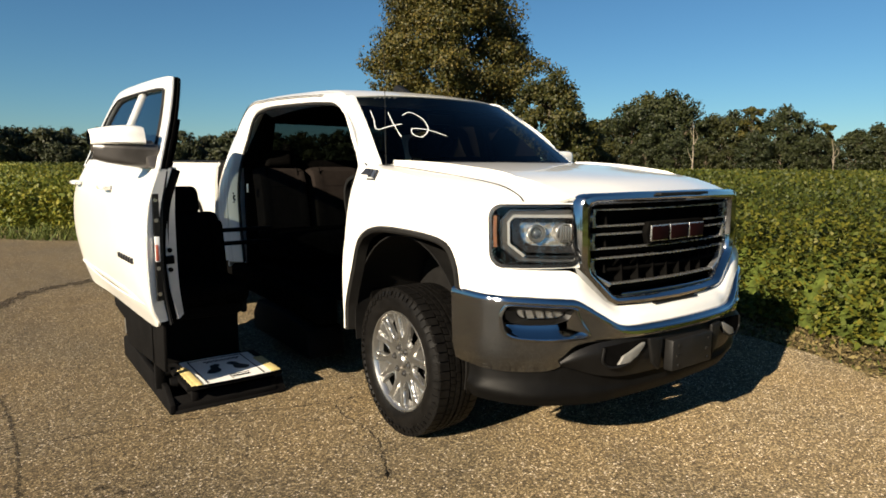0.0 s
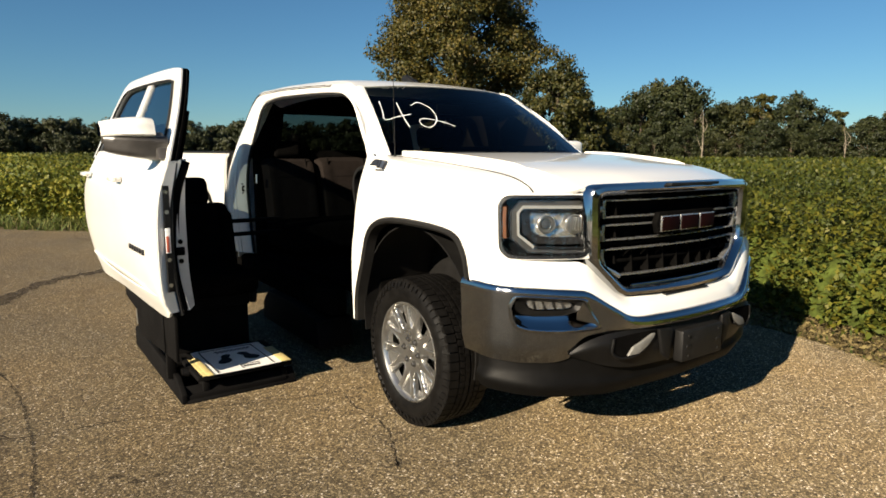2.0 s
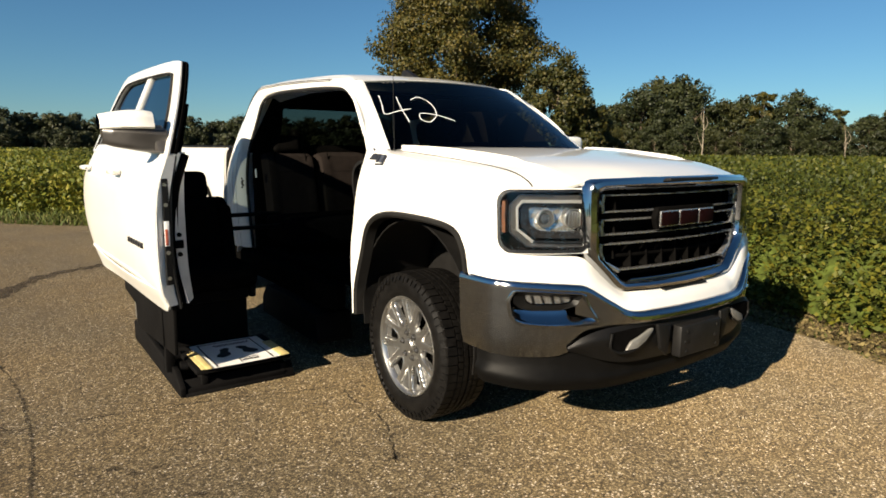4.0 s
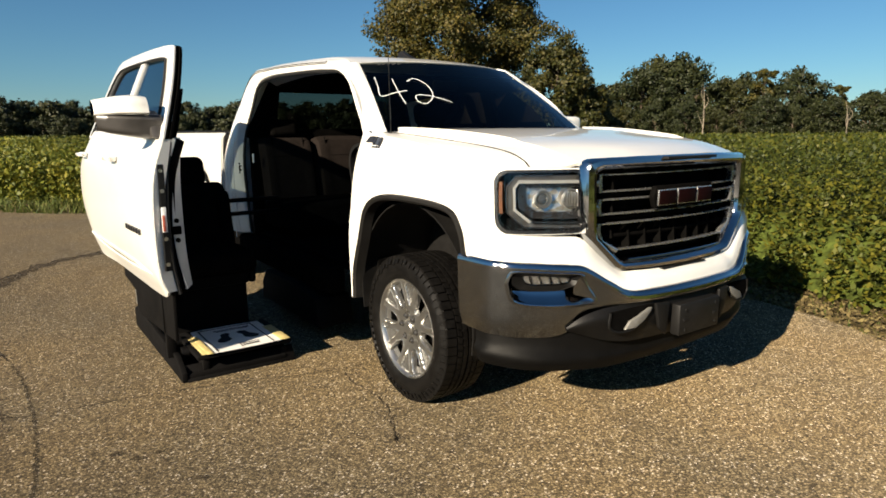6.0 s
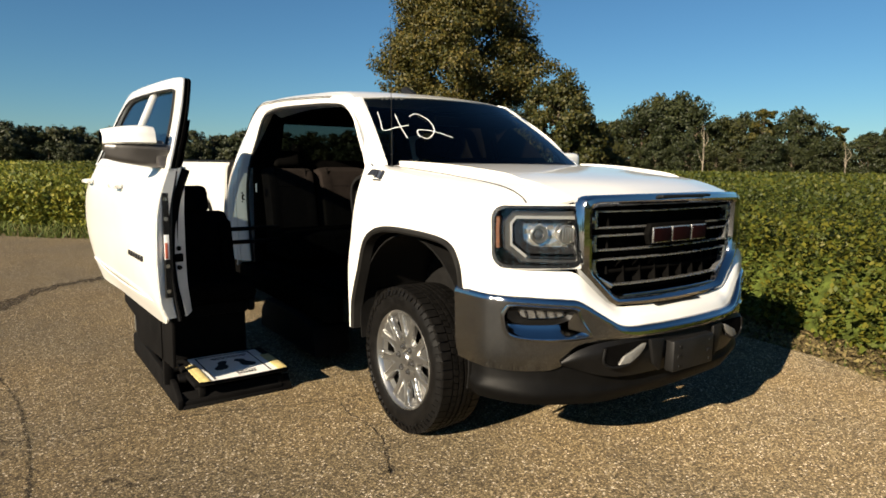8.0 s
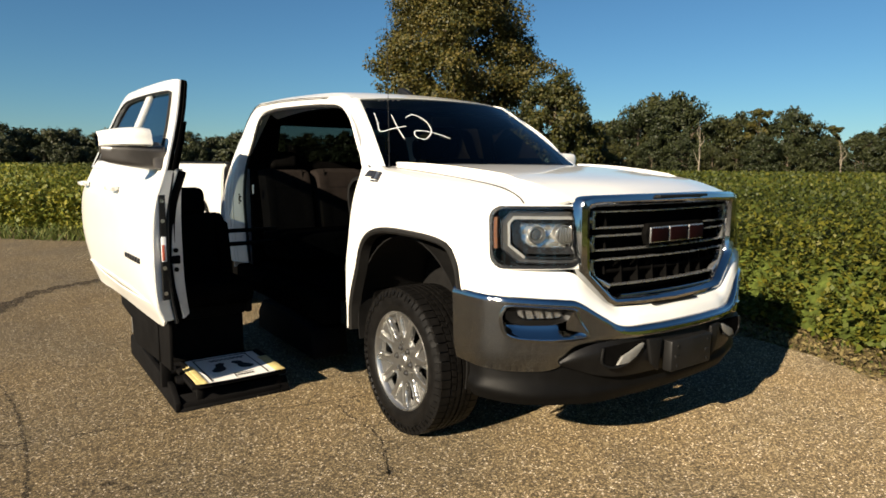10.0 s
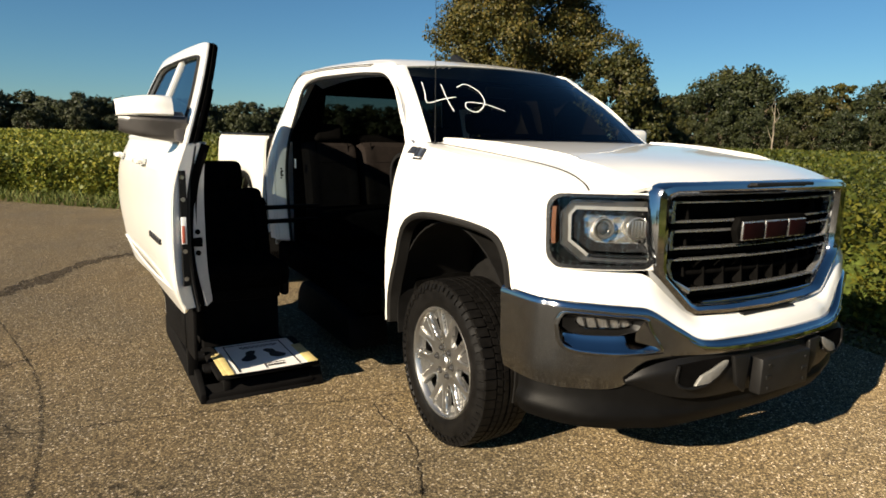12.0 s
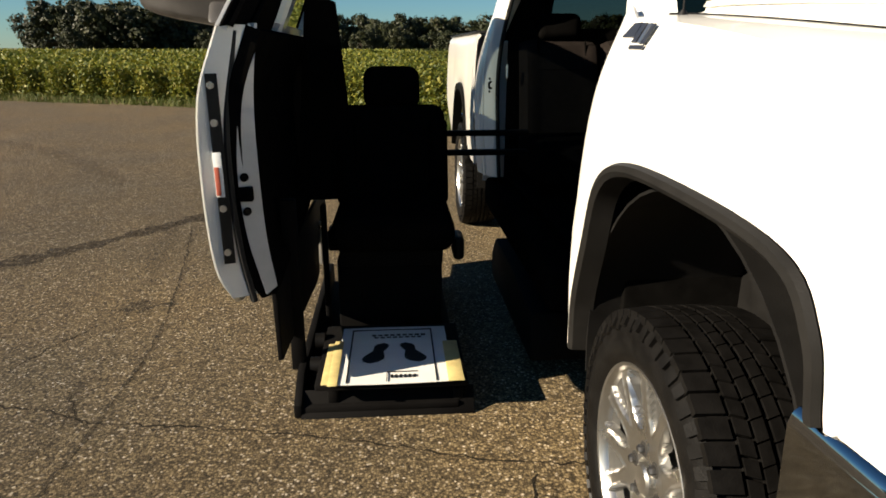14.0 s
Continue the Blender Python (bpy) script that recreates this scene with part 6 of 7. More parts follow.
driver = part("driver_seat", cushion(0.15, 0.68, 1.15, 1.68, 0.62, 0.86), SEAT, truck, "dark driver seat")
part("seat_back", cushion(0.15, 0.68, 1.62, 1.76, 0.80, 1.45, 0.06, pose(0, 1.7, 0.8, -10) @ pose(0, -1.7, -0.8)), SEAT, driver)
part("head_restraint", cushion(0.27, 0.56, 1.62, 1.74, 1.48, 1.66, 0.05, pose(0, 1.7, 0.8, -10) @ pose(0, -1.7, -0.8)), BLACK, driver)
part("console", cushion(-0.12, 0.12, 0.95, 1.75, 0.60, 0.98, 0.03), BLACK, truck, "black centre console")

# latch and stickers on the rear door post
part("door_striker", tube([(-0.938, 2.708, 1.105), (-0.952, 2.704, 1.108), (-0.952, 2.704, 1.138), (-0.938, 2.708, 1.141)], 0.007, 8), STEEL, truck, "dark steel door striker")
for z in (1.085, 1.16):
    part("striker_bolt", box(-0.953, -0.943, 2.715, 2.735, z - 0.007, z + 0.007, 0.003), STEEL, truck)
part("post_sticker", box(-0.868, -0.862, 2.585, 2.615, 1.17, 1.245, 0.001), FROST, truck, "small white sticker")

# cargo bed
BED = []
for y in (2.975, 3.10, 3.20, 3.27, 3.36, 3.50, 3.74, 3.98, 4.12, 4.21, 4.28, 4.45, 4.70, 4.86):
    d = abs(y - 3.74)
    low = 0.60 if d > 0.50 else max(0.60, 0.62 + 0.47 * (1 - (d / 0.50) ** 3.2))
    if y > 4.8:
        low = 0.68
    BED.append([(-1.000 - 0.02 * (d < 0.5), y, low), (-1.030, y, low + (1.2 - low) * 0.35), (-1.030, y, low + (1.30 - low) * 0.7), (-1.015, y, 1.36), (-0.985, y, 1.425)])
twice("bed_side", lambda: sheet(BED, 3, 4, 0.02), PAINT, truck)


def bed_arch():
    a = smooth_index([(-1.022, c[0][1], c[0][2]) for c in BED if abs(c[0][1] - 3.74) < 0.55], 4)
    rows = [a + (0, 0, 0), a + (-0.02, 0, -0.005), a + (-0.018, 0, -0.05), a + (0.05, 0, -0.06)]
    g = np.array(rows)
    return thicken(bm_from(g.reshape(-1, 3), grid_faces(4, len(a))), 0.005)


twice("bed_arch_trim", bed_arch, VALANCE, truck, "dark grey plastic wheel arch moulding")
twice("bed_rail_cap", lambda: box(-1.005, -0.90, 2.975, 4.86, 1.425, 1.440, 0.006), TRIM, truck, "black plastic bed rail cap")
twice("bed_wall", lambda: box(-0.90, -0.86, 2.975, 4.80, 0.85, 1.425, 0.005), PAINT, truck)
part("bed_front", box(-0.90, 0.90, 2.975, 3.01, 0.80, 1.40, 0.005), PAINT, truck)
part("bed_floor", box(-0.90, 0.90, 2.98, 4.80, 0.80, 0.86, 0.005), STEEL, truck)
part("tailgate", box(-0.88, 0.88, 4.80, 4.87, 0.80, 1.42, 0.02), PAINT, truck)
part("rear_bumper", bevelled(add_box(bmesh.new(), -0.98, 0.98, 4.90, 5.05, 0.52, 0.74), 0.03, 3), CHROME, truck, "chrome rear bumper")
twice("tail_lamp", lambda: box(-1.02, -0.90, 4.845, 4.885, 1.00, 1.38, 0.012), RED, truck, "red tail lamp")

# ---- the lifted-out door, standing beside the cab ----
door = thing("truck_door", -2.02, 0.62, 0.58, "white double-window truck door swung out beside the cab", "truck door")
TURN_DOOR = Matrix.Translation((-1.075, 0, 0)) @ Matrix.Translation((-0.965, 0.62, 0)) @ pose(0, 0, 0, 0, 0, 2.1) @ Matrix.Translation((0.965, -0.62, 0))


def placed(bm):
    bmesh.ops.transform(bm, matrix=TURN_DOOR, verts=bm.verts[:])
    return bm


def dpart(name, bm, mat, parent=None, label="", smooth=True):
    return part(name, placed(bm), mat, parent or door, label, smooth)


DOOR = [
    [(-0.948, 0.614, 0.620), (-0.984, 0.602, 0.72), (-0.995, 0.595, 0.95), (-0.980, 0.590, 1.20), (-0.915, 0.610, 1.395)],
    [(-0.942, 0.720, 0.578), (-0.990, 0.715, 0.72), (-1.004, 0.715, 0.95), (-0.988, 0.715, 1.20), (-0.915, 0.715, 1.395)],
    [(-0.945, 1.200, 0.575), (-0.990, 1.200, 0.72), (-1.010, 1.200, 0.95), (-0.992, 1.200, 1.20), (-0.915, 1.200, 1.392)],
    [(-0.945, 1.800, 0.575), (-0.990, 1.800, 0.72), (-1.010, 1.800, 0.95), (-0.992, 1.800, 1.20), (-0.915, 1.800, 1.390)],
    [(-0.962, 2.300, 0.578), (-0.994, 2.380, 0.72), (-1.008, 2.430, 0.95), (-0.992, 2.450, 1.20), (-0.915, 2.450, 1.388)],
    [(-0.950, 2.460, 0.610), (-0.985, 2.600, 0.76), (-1.002, 2.680, 0.97), (-0.985, 2.700, 1.20), (-0.912, 2.670, 1.385)],
]
dpart("door_skin", sheet(DOOR, 6, 6, 0.014), PAINT, None)
dpart("door_crease", tube([(-0.978, 0.66, 0.70), (-1.001, 1.2, 0.695), (-1.001, 1.9, 0.695), (-0.996, 2.45, 0.72)], 0.006, 8), PAINT)

# window frame in white, with a post between the panes
F_OUT = [(0.600, 1.392), (0.800, 1.650), (1.035, 1.866), (1.135, 1.906), (1.45, 1.925), (1.90, 1.934), (2.36, 1.932), (2.51, 1.910), (2.59, 1.845), (2.655, 1.700), (2.715, 1.388)]
F_IN = [(0.748, 1.405), (0.888, 1.610), (1.090, 1.803), (1.168, 1.836), (1.45, 1.852), (1.90, 1.862), (2.28, 1.860), (2.400, 1.840), (2.470, 1.780), (2.520, 1.660), (2.580, 1.405)]


def tumble(z):
    """How far in the window frame leans at a height."""
    return -0.915 + (z - 1.39) * 0.43


def frame_sheet(a, b, x_off=0.0, thick=0.03):
    cols = [[(tumble(p[1]) + x_off, *p), (tumble((p[1] + q[1]) / 2) + x_off - 0.006, (p[0] + q[0]) / 2, (p[1] + q[1]) / 2), (tumble(q[1]) + x_off, *q)] for p, q in zip(a, b)]
    return sheet(cols, 5, 3, thick)


dpart("window_frame", frame_sheet(F_OUT, F_IN), PAINT)
dpart("window_post", sheet([[(tumble(1.395), 1.66, 1.395), (tumble(1.6), 1.66, 1.60), (tumble(1.87), 1.66, 1.87)], [(tumble(1.395), 1.78, 1.395), (tumble(1.6), 1.77, 1.60), (tumble(1.87), 1.76, 1.87)]], 2, 4, 0.03), PAINT)
dpart("frame_lining", frame_sheet(F_OUT, F_IN, 0.034, 0.012), BLACK, None, "black inner window surround")
dpart("window_seal", tube([(tumble(q[1]) - 0.006, *q) for q in F_IN], 0.007, 8), SEAL)
dpart("belt_panel", sheet([[(-0.920, y, 1.384), (tumble(1.41) - 0.008, y, 1.41), (tumble(1.44) - 0.002, y, 1.440)] for y in (0.70, 1.2, 1.8, 2.4, 2.62)], 3, 3, 0.02), PAINT)
dpart("belt_strip", tube([(tumble(1.442), 0.80, 1.442), (tumble(1.442), 1.5, 1.442), (tumble(1.442), 2.55, 1.440)], 0.005, 8), SEAL)
DOOR_GLASS = glass_material("door_glass", (0.13, 0.16, 0.17))


def pane(pts):
    cols = [[(tumble(a[1]) + 0.012, *a), (tumble(b[1]) + 0.012, *b)] for a, b in pts]
    return sheet(cols, 4, 4)


dpart("front_pane", pane([((0.75, 1.40), (0.76, 1.42)), ((0.88, 1.40), (0.88, 1.62)), ((1.13, 1.40), (1.13, 1.83)), ((1.45, 1.40), (1.45, 1.86)), ((1.67, 1.40), (1.67, 1.865))]), DOOR_GLASS, None, "tinted front door pane")
dpart("rear_pane", pane([((1.76, 1.40), (1.75, 1.865)), ((2.0, 1.40), (2.0, 1.868)), ((2.26, 1.40), (2.26, 1.868)), ((2.40, 1.40), (2.40, 1.845)), ((2.50, 1.40), (2.50, 1.72)), ((2.585, 1.40), (2.575, 1.42))]), TINT, None, "dark tinted rear door pane")

# inner lining and the front edge with its seals, labels and holes
LINING = [[(x + 0.075, y + 0.02, z) for x, y, z in c] for c in DOOR]
dpart("door_lining", sheet(LINING, 5, 5, 0.04), BLACK, None, "black inner door lining")
EDGE_GREY = worn("pale_grey_paint", (0.40, 0.41, 0.42), 0.4, 0, 0.5, 0.1, 10, 150, 0.05, 0.4)
front = [[(DOOR[0][k][0] + dx, DOOR[0][k][1] + dy, DOOR[0][k][2]) for k in range(5)] for dx, dy in ((0.004, 0.0), (0.035, 0.012), (0.06, 0.022), (0.085, 0.034))]
dpart("door_edge", sheet(front, 3, 6, 0.004), PAINT, None, "white front edge of the door")
inner_edge = [[(x, y, z) for x, y, z in c] for c in ([(-0.860, 0.655, 0.62), (-0.895, 0.645, 0.80), (-0.905, 0.640, 1.0), (-0.885, 0.643, 1.2), (-0.840, 0.668, 1.40)], [(-0.830, 0.672, 0.64), (-0.845, 0.665, 0.80), (-0.850, 0.660, 1.0), (-0.850, 0.660, 1.2), (-0.835, 0.675, 1.40)])]
dpart("inner_edge", sheet(inner_edge, 2, 5, 0.03), EDGE_GREY, None, "pale grey inner face of the door edge")
dpart("edge_strip", sheet([[(x0, 0.600 + (x0 + 0.955) * 0.3, z) for x0 in (-0.955, -0.925)] for z in (0.735, 0.9, 1.1, 1.27)], 3, 1, 0.012), TRIM, None, "black hinge cover strip")
for z in (0.77, 0.90, 1.14, 1.24):
    b = lathe([(-0.005, 0.010), (0.004, 0.010)], 12)
    bmesh.ops.transform(b, matrix=pose(-0.94, 0.592, z, 0, 0, 90), verts=b.verts[:])
    dpart("strip_bolt", b, RIM)
dpart("edge_seal", tube([(-0.885, 0.632, 0.60), (-0.908, 0.624, 0.75), (-0.918, 0.618, 0.95), (-0.910, 0.618, 1.15), (-0.872, 0.632, 1.38)], 0.011, 8), SEAL, None, "black rubber door seal")
dpart("frame_front_edge", sheet([[(tumble(z) + 0.001, y - 0.003, z), (tumble(z) + 0.010, y + 0.000, z)] for y, z in F_OUT[:6]], 3, 1, 0.004), PAINT, None, "white front edge of the window frame")
dpart("frame_seal", sheet([[(tumble(z) + 0.011, y + 0.002, z), (tumble(z) + 0.022, y + 0.002, z), (tumble(z) + 0.058, y + 0.050, z), (tumble(z) + 0.082, y + 0.125, z)] for y, z in F_OUT[:5]], 3, 3, 0.004), BLACK, None, "black rubber door seal and inner window surround")
dpart("corner_trim", sheet([[(tumble(z) + 0.078, y + k * (1.02 - y), z) for y, z in ((0.67, 1.38), (0.76, 1.50), (0.89, 1.655))] for k in (0.0, 0.5, 1.0)], 2, 3, 0.008), BLACK, None, "black trim in the window corner")
dpart("warning_label", box(-0.953, -0.930, 0.584, 0.591, 0.935, 1.06, 0.001), FROST, None, "white warning label with a red panel")
LABEL_RED = worn("label_red", (0.42, 0.10, 0.06), 0.6, 0, 0.3, 0.2, 60, 300, 0.0)
dpart("label_panel", box(-0.951, -0.938, 0.580, 0.585, 0.94, 1.02, 0.001), LABEL_RED)
dpart("latch_hole", box(-0.898, -0.858, 0.604, 0.655, 0.915, 0.957, 0.004), BLACK, None, "black latch hole")
for z in (0.885, 0.985):
    b = lathe([(-0.006, 0.012), (0.006, 0.012)], 14)
    bmesh.ops.transform(b, matrix=pose(-0.878, 0.612, z, 0, 0, 90), verts=b.verts[:])
    dpart("latch_bolt", b, BLACK)

# handles, badge bars, mirror
for y in (1.50, 2.52):
    dpart("door_handle", bevelled(add_box(bmesh.new(), -1.030, -1.010, y - 0.085, y + 0.075, 1.262, 1.288), 0.008, 3), PAINT, None, "white pull handle")
    dpart("handle_cup", bevelled(add_box(bmesh.new(), -1.014, -0.975, y - 0.07, y + 0.065, 1.258, 1.292), 0.008), PAINT)
for k in range(6):
    dpart("badge_bar", box(-1.018, -1.004, 0.82 + 0.058 * k, 0.852 + 0.058 * k, 0.900, 0.928, 0.002), BADGE, None, "dark bar of the door badge")

# the mirror's head, round in plan and swept back
def mirror_shell(z0, z1, lower):
    cols = []
    for f in np.linspace(0, 1, 9):
        x = -1.160 + 0.275 * f if lower else -1.170 + (0.215 + 0.012) * f
        nose = 0.70 + 0.10 * (1 - f) ** 2.6 - 0.02 * f * (1 - f)
        tail = 0.885 + 0.01 * f
        top = z1 - (0.0 if lower else 0.030 * (1 - f) ** 2 + 0.010 * f ** 4)
        low = z0 - (0.045 * f if lower else 0.0) + (0.014 * (1 - f) ** 6 if lower else 0.0)
        if lower:
            cols.append([(x, tail, low), (x, nose + 0.05, low), (x, nose + 0.016, low + 0.010), (x, nose + 0.004, low + 0.03), (x, nose + 0.004, top), (x, tail, top)])
        else:
            cols.append([(x, tail, low), (x, nose, low), (x, nose - 0.003, low + 0.035), (x, nose + 0.010, top - 0.025), (x, nose + 0.045, top - 0.003), (x, (nose + tail) / 2 + 0.02, top), (x, tail, top - 0.006)])
    bm = sheet(cols, 3, 3)
    bmesh.ops.holes_fill(bm, edges=[e for e in bm.edges if e.is_boundary], sides=0)
    return bm


MIRROR_GREY = worn("grey_mirror_plastic", (0.045, 0.042, 0.040), 0.38, 0, 0.5, 0.2, 12, 250, 0.1)
mirror = dpart("side_mirror", mirror_shell(1.512, 1.612, False), PAINT, None, "large door mirror with white cap and dark grey foot")
dpart("mirror_foot", mirror_shell(1.430, 1.510, True), MIRROR_GREY, mirror, "dark grey mirror foot")
dpart("mirror_sail", prism([(0.645, 1.398), (0.90, 1.395), (0.93, 1.535), (0.80, 1.535), (0.705, 1.47)], "x", -0.945, -0.880, 0.012), MIRROR_GREY, mirror)
MIRROR_GLASS = material("mirror_glass", (0.9, 0.9, 0.9), 0.02, 1.0)
dpart("mirror_glass", box(-1.155, -0.96, 0.889, 0.899, 1.475, 1.585, 0.004), MIRROR_GLASS, mirror)

dpart("belt_tower", bevelled(bm_from([(-0.90, 1.98, 0.60), (-0.620, 1.98, 0.60), (-0.625, 1.98, 1.05), (-0.665, 1.98, 1.54), (-0.80, 1.98, 1.60), (-0.90, 2.06, 0.60), (-0.620, 2.06, 0.60), (-0.625, 2.06, 1.05), (-0.665, 2.06, 1.54), (-0.80, 2.06, 1.60)], [(0, 1, 2, 3, 4), (5, 6, 7, 8, 9), (0, 1, 6, 5), (1, 2, 7, 6), (2, 3, 8, 7), (3, 4, 9, 8), (4, 0, 5, 9)]), 0.015, 3), BLACK, None, "black inner door column")

# ---- the lift under and beside the door ----
lift = thing("passenger_lift", -1.6, 1.6, 0.0, "black steel seat lift lowered onto the asphalt", "vehicle lift")
part("side_plate", prism([(0.87, 0.275), (0.85, 0.585), (2.44, 0.585), (2.44, 0.37), (2.02, 0.34), (2.00, 0.20), (1.86, 0.19), (1.62, 0.215)], "x", -1.955, -1.937, 0.003), STEEL, lift, "black steel side plate under the door")
part("base_rail", prism([(0.925, 0.0), (0.925, 0.055), (1.05, 0.13), (2.28, 0.16), (2.34, 0.13), (2.34, 0.0)], "x", -1.925, -1.895, 0.004), STEEL, lift)
part("base_plate", box(-1.895, -1.30, 0.93, 2.30, 0.015, 0.045, 0.006), STEEL, lift, "black steel floor plate")
part("front_lip", prism([(0.915, 0.0), (0.925, 0.0), (1.00, 0.075), (0.985, 0.085)], "x", -1.90, -1.24, 0.002), STEEL, lift, "sloping front lip of the lift")
part("inner_rail", box(-1.32, -1.285, 0.95, 2.30, 0.0, 0.09, 0.006), STEEL, lift)
part("lift_post", box(-1.868, -1.845, 1.60, 1.66, 0.04, 0.66, 0.006), STEEL, lift, "upright lift post")
part("lift_post", box(-1.955, -1.90, 1.12, 1.16, 0.10, 0.80, 0.006), STEEL, lift)
for z in (0.90, 0.795):
    part("lift_arm", box(-1.30, -0.80, 2.22, 2.27, z - 0.018, z + 0.012, 0.006), STEEL, lift, "black steel lift arm")
part("lift_carriage", box(-1.40, -1.28, 2.12, 2.30, 0.30, 0.96, 0.015), STEEL, lift)
part("cross_beam", box(-1.90, -1.28, 2.12, 2.24, 0.28, 0.40, 0.012), STEEL, lift)
# guessed housing, added also to deepen the shadow beside the sill
part("lift_housing", prism([(1.12, 0.10), (1.16, 0.30), (1.60, 0.345), (2.10, 0.345), (2.20, 0.24), (2.20, 0.10)], "x", -0.99, -0.72, 0.015), STEEL, lift, "guessed black housing of the lift, added to deepen the shade under the cab floor")
part("ram", tube([(-1.93, 2.10, 0.22), (-1.93, 2.10, 0.46)], 0.018, 10, False), RIM, lift, "bright steel lift ram")
for y, z in ((1.12, 0.12), (1.30, 0.14)):
    b = lathe([(-0.02, 0.035), (0.02, 0.035)], 20)
    bmesh.ops.translate(b, vec=(-1.86, y, z), verts=b.verts[:])
    part("roller", b, RUBBER, lift)
part("foot_plate", box(-1.84, -1.27, 0.90, 1.42, 0.125, 0.155, 0.008), STEEL, lift, "black foot plate")
part("foot_bracket", box(-1.62, -1.50, 1.30, 1.80, 0.045, 0.13, 0.01), STEEL, lift)
part("foot_bracket", box(-1.80, -1.76, 0.95, 1.40, 0.045, 0.13, 0.005), STEEL, lift)

# ---- seat on the lift ----
seat = thing("lift_seat", -1.54, 1.75, 0.35, "black cloth truck seat mounted on the lift", "car seat")
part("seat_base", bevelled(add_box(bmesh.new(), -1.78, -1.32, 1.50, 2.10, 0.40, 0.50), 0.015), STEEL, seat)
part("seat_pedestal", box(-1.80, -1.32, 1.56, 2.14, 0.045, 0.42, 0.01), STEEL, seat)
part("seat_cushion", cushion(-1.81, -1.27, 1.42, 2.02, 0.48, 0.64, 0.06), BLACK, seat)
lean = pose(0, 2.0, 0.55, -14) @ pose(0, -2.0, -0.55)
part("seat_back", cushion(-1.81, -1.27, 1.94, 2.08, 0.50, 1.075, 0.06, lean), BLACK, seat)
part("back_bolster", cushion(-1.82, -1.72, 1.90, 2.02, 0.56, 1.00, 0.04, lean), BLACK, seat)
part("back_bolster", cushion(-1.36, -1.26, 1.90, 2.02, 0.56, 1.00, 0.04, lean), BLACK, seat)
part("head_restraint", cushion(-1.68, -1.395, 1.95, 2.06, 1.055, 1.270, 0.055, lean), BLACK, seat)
for x in (-1.60, -1.48):
    part("restraint_post", tube([(x, 2.135, 1.02), (x, 2.145, 1.12)], 0.007, 8, False), STEEL, seat)
part("belt_buckle", cushion(-1.255, -1.20, 1.70, 1.86, 0.35, 0.47, 0.025), TRIM, seat)

# ---- printed paper mat taped to the foot plate ----
PAPER = worn("white_paper", (0.74, 0.73, 0.70), 0.8, 0, 0.3, 0.05, 7, 120, 0.1)
TAPE = worn("yellow_masking_tape", (0.58, 0.47, 0.20), 0.6, 0, 0.3, 0.15, 20, 200, 0.1)
INK = worn("black_print", (0.015, 0.015, 0.016), 0.7, 0, 0.3, 0.2, 30, 200, 0.0)
mat_top = 0.157
mat = thing("paper_floor_mat", -1.55, 1.1, mat_top, "white printed paper mat with black shoe prints", "floor mat")
crumple = []
for y in np.linspace(0.885, 1.375, 9):
    crumple.append([(x, y + 0.008 * (x + 1.55), mat_top + 0.002 + 0.002 * math.sin(9 * x + 7 * y)) for x in np.linspace(-1.765, -1.325, 8)])
part("sheet", sheet(crumple, 2, 2, 0.0015), PAPER, mat)
for x0, x1 in ((-1.815, -1.765), (-1.345, -1.285)):
    part("tape", box(x0, x1, 0.885, 1.22, mat_top + 0.003, mat_top + 0.006, 0.001), TAPE, mat, "yellow masking tape")
part("tape", box(-1.79, -1.755, 0.87, 1.24, mat_top + 0.005, mat_top + 0.008, 0.001), TAPE, mat, "yellow masking tape")
zt = mat_top + 0.0055
for x0, x1, y0, y1 in ((-1.725, -1.719, 0.895, 1.345), (-1.390, -1.384, 0.895, 1.345), (-1.725, -1.384, 1.342, 1.348), (-1.575, -1.455, 0.968, 0.971), (-1.575, -1.572, 0.90, 0.97)):
    part("print_line", box(x0, x1, y0, y1, zt - 0.003, zt, 0.0), INK, mat)


def shoe_print(x, y, s):
    v = np.linspace(-1, 1, 15)
    w = np.interp(v, (-1, -0.9, -0.6, -0.3, 0.15, 0.45, 0.7, 0.92, 1), (0.0, 0.026, 0.044, 0.038, 0.021, 0.026, 0.030, 0.018, 0.0))
    mid = x + s * 0.026 * v
    side = [(m + a, y + 0.085 * b) for m, a, b in zip(mid, w, v)]
    other = [(m - a, y + 0.085 * b) for m, a, b in zip(mid[1:-1], w[1:-1], v[1:-1])]
    return prism(side + other[::-1], "z", zt - 0.003, zt + 0.0005)


part("shoe_print", shoe_print(-1.615, 1.13, 1), INK, mat, "black printed shoe sole")
part("shoe_print", shoe_print(-1.475, 1.13, -1), INK, mat, "black printed shoe sole")
for k in range(9):
    part("print_bar", box(-1.64 + 0.026 * k, -1.622 + 0.026 * k, 1.285, 1.297, zt - 0.003, zt, 0.0), INK, mat)
    if k < 8:
        part("print_bar", box(-1.63 + 0.026 * k, -1.612 + 0.026 * k, 1.265, 1.274, zt - 0.003, zt, 0.0), INK, mat)
for k in range(6):
    part("print_bar", box(-1.56 + 0.017 * k, -1.549 + 0.017 * k, 0.925, 0.945, zt - 0.003, zt, 0.0), INK, mat)

# ---- cracks and tyre marks on the asphalt ----
CRACK = worn("crack_shade", (0.022, 0.018, 0.013), 0.95, 0, 0.1, 0.4, 30, 200, 0.5)


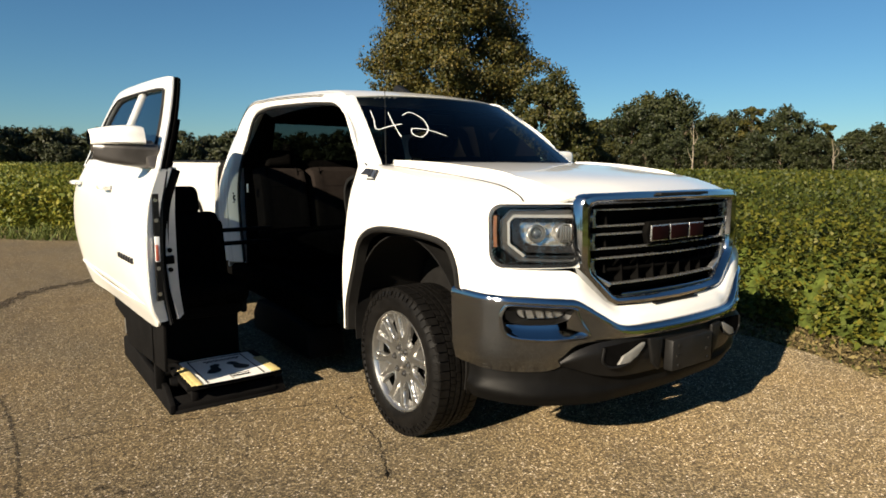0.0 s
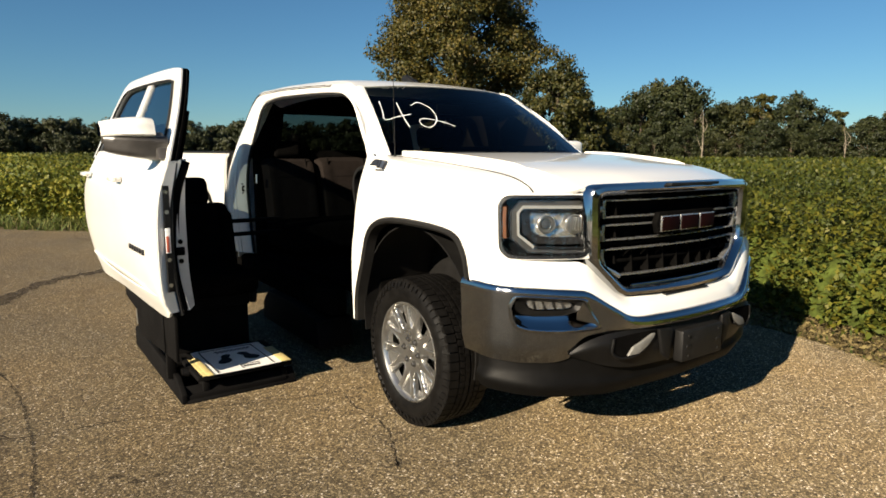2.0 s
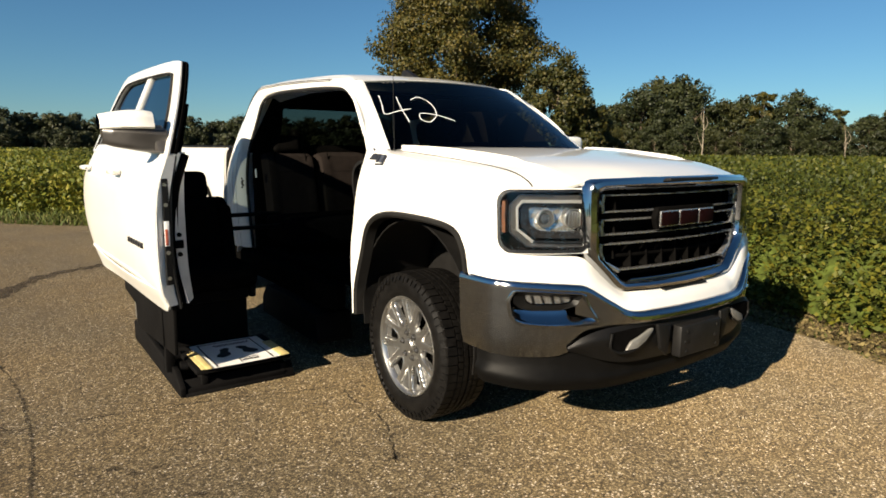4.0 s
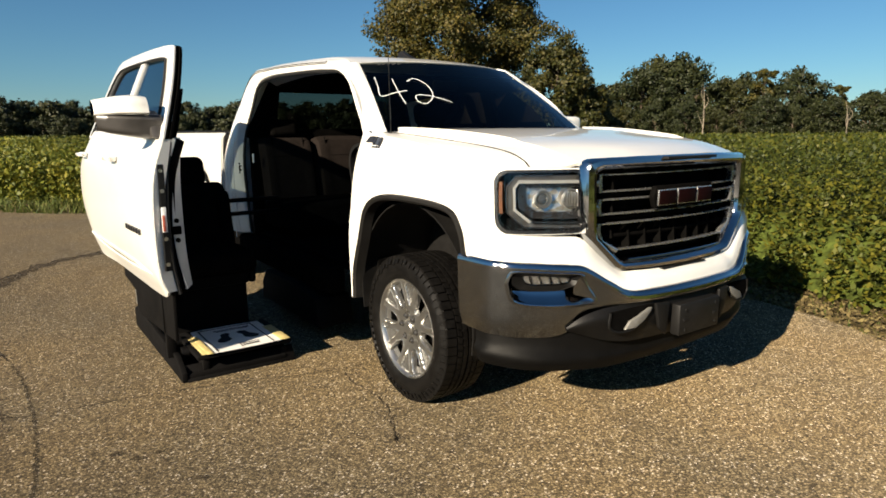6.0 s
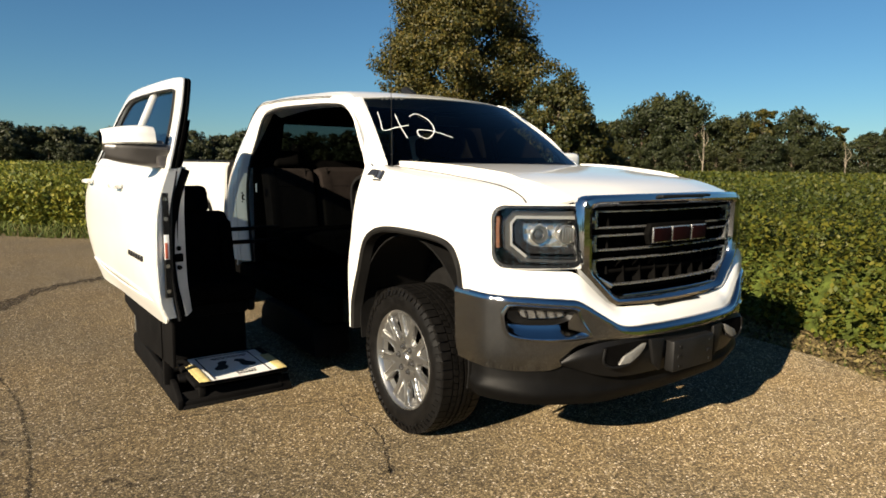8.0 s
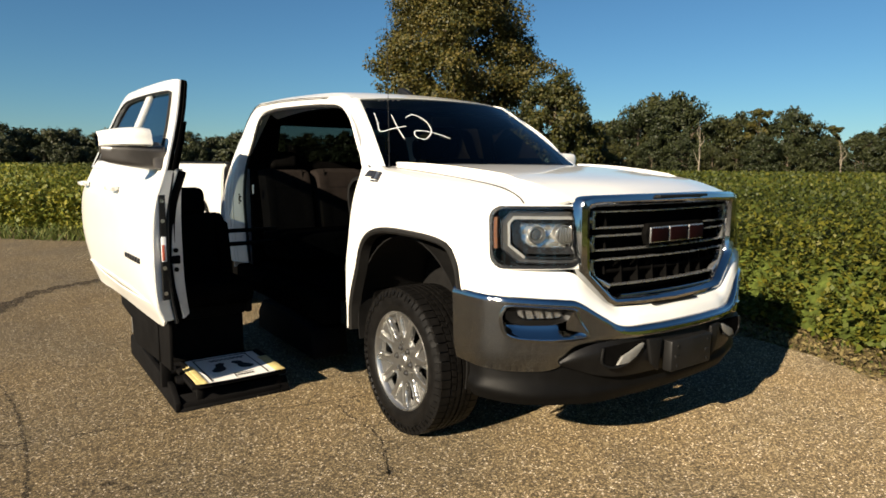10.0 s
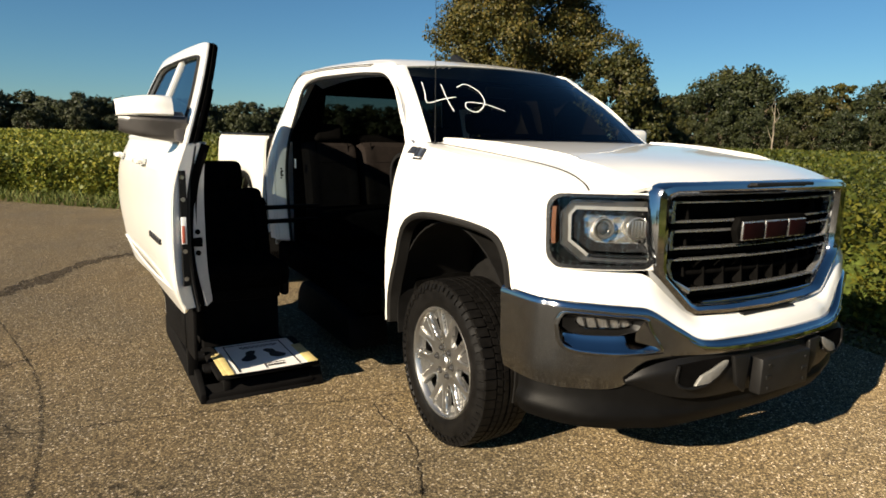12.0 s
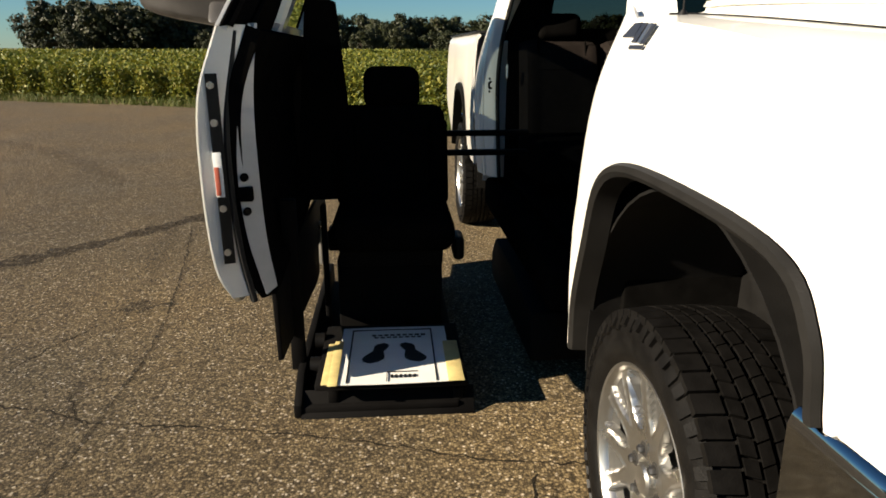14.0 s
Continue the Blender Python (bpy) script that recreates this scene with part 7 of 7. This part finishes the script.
def ribbon(points, width, seed, wander=0.008, lift=0.002, step=0.03):
    """A ragged strip on the ground through points (x, y)."""
    r = np.random.default_rng(seed)
    p = np.array(points, float)
    length = np.linalg.norm(np.diff(p, axis=0), axis=1).sum()
    q = catmull(p, max(8, int(length / step)))
    q = q + r.normal(0, wander, q.shape)
    d = np.gradient(q, axis=0)
    n = np.stack([-d[:, 1], d[:, 0]], 1) / (np.linalg.norm(d, axis=1)[:, None] + 1e-9)
    w = 0.75 * width * r.uniform(0.30, 1.2, len(q))[:, None] * np.clip(np.minimum(np.arange(len(q)), np.arange(len(q))[::-1]) / 4.0 + 0.15, 0, 1)[:, None]
    a, b = np.c_[q - n * w / 2, np.full(len(q), lift)], np.c_[q + n * w / 2, np.full(len(q), lift)]
    return mesh_of("crack", np.stack([a, b], 1).reshape(-1, 3), grid_faces(len(q), 2), CRACK)


CRACKS = [
    ([(-3.6, 1.12), (-3.0, 1.08), (-2.66, 0.95), (-2.38, 0.91), (-2.11, 0.86), (-1.66, 0.76), (-1.22, 0.62), (-1.08, 0.60), (-0.8, 0.56)], 0.014),
    ([(-1.08, 0.59), (-1.13, 0.35), (-1.11, 0.21), (-1.13, -0.06), (-1.21, -0.21), (-1.26, -0.33), (-1.32, -0.45)], 0.013),
    ([(-1.13, -0.06), (-1.05, -0.16), (-0.98, -0.2)], 0.007),
    ([(-3.23, 1.35), (-3.15, 1.56), (-3.11, 1.70), (-3.02, 1.87)], 0.012),
    ([(-2.88, 1.21), (-2.82, 1.10), (-2.74, 0.99), (-2.66, 0.91)], 0.012),
    ([(-4.3, 1.0), (-3.7, 1.2), (-3.23, 1.35)], 0.008),
    ([(-2.2, 2.0), (-2.6, 2.05), (-2.9, 2.1)], 0.006),
    ([(-3.7, 5.1), (-3.9, 5.5), (-4.4, 6.2)], 0.010),
    ([(-4.9, 4.0), (-4.0, 4.9), (-3.4, 5.5), (-2.9, 6.2)], 0.010),
    ([(-1.9, -0.9), (-1.75, -1.3), (-1.4, -1.6), (-0.9, -1.75)], 0.006),
    ([(1.15, 0.2), (1.5, -0.3), (1.9, -0.9)], 0.006),
]
for k, (points, width) in enumerate(CRACKS):
    ob = child(new("crack", ribbon(points, width, k + 1)), road)


def stain_material(name, colour, scale, lo, hi, most=0.56):
    m = material(name, colour, 0.9, 0, 0.15)
    clear = node(m, "ShaderNodeBsdfTransparent")
    mx = node(m, "ShaderNodeMixShader")
    n = noise_of(m, scale, 6.0, 0.7)
    fac = ramp(m, n, [(lo, (0, 0, 0)), (hi, (most, most, most))])
    link(m, fac, mx.inputs[0])
    link(m, clear.outputs[0], mx.inputs[1])
    link(m, bsdf(m).outputs[0], mx.inputs[2])
    link(m, mx.outputs[0], m.node_tree.nodes["Material Output"].inputs["Surface"])
    return m


TYRE_MARK = stain_material("rubber_mark", (0.032, 0.026, 0.020), 22.0, 0.28, 0.56, 0.62)
FAINT_MARK = stain_material("faint_rubber_mark", (0.055, 0.045, 0.034), 12.0, 0.36, 0.64, 0.26)
OIL = stain_material("oil_stain", (0.035, 0.030, 0.024), 14.0, 0.36, 0.60)
SCUFF = stain_material("scuff_line", (0.030, 0.026, 0.021), 30.0, 0.25, 0.50)
for points, width, seed, mat_used, name in (
    ([(-5.4, 2.30), (-4.6, 2.55), (-4.08, 2.85), (-3.64, 3.32), (-3.14, 4.0), (-2.77, 4.58), (-2.29, 5.42), (-1.66, 5.79), (-0.9, 6.0)], 0.34, 51, TYRE_MARK, "tyre_mark"),
    ([(-3.13, 3.74), (-2.90, 2.77), (-2.78, 2.2), (-2.69, 1.65), (-2.66, 1.09), (-2.66, 0.6), (-2.70, 0.1), (-2.82, -0.5)], 0.024, 52, SCUFF, "tyre_mark"),
    ([(-3.02, 2.2), (-2.86, 1.6), (-2.80, 1.1), (-2.80, 0.6), (-2.86, 0.0)], 0.11, 57, FAINT_MARK, "tyre_mark"),
    ([(-3.30, 3.9), (-3.10, 2.9), (-2.98, 2.4)], 0.16, 58, FAINT_MARK, "tyre_mark"),
    ([(-7.4, 8.8), (-5.9, 7.4), (-4.9, 6.2), (-4.3, 5.3)], 0.40, 53, FAINT_MARK, "tyre_mark"),
    ([(-3.05, 2.02), (-2.9, 2.08), (-2.72, 2.1)], 0.24, 54, OIL, "oil_stain"),
    ([(-2.40, 0.25), (-2.34, 0.22)], 0.08, 55, OIL, "oil_stain"),
    ([(-2.34, 0.15), (-2.26, 0.13)], 0.09, 56, OIL, "oil_stain"),
    ([(-2.24, 0.16), (-2.19, 0.14)], 0.07, 59, OIL, "oil_stain"),
    ([(-2.20, -0.15), (-2.05, -0.22)], 0.09, 60, OIL, "oil_stain"),
    ([(-1.30, -0.33), (-1.24, -0.42)], 0.10, 61, OIL, "oil_stain"),
):
    me = ribbon(points, width, seed, 0.004, 0.0035 + 0.0002 * (seed % 10) if name == "tyre_mark" else 0.006, 0.08 if width > 0.05 and name == "tyre_mark" else 0.03)
    me.materials.clear()
    me.materials.append(mat_used)
    child(new(name, me), road)
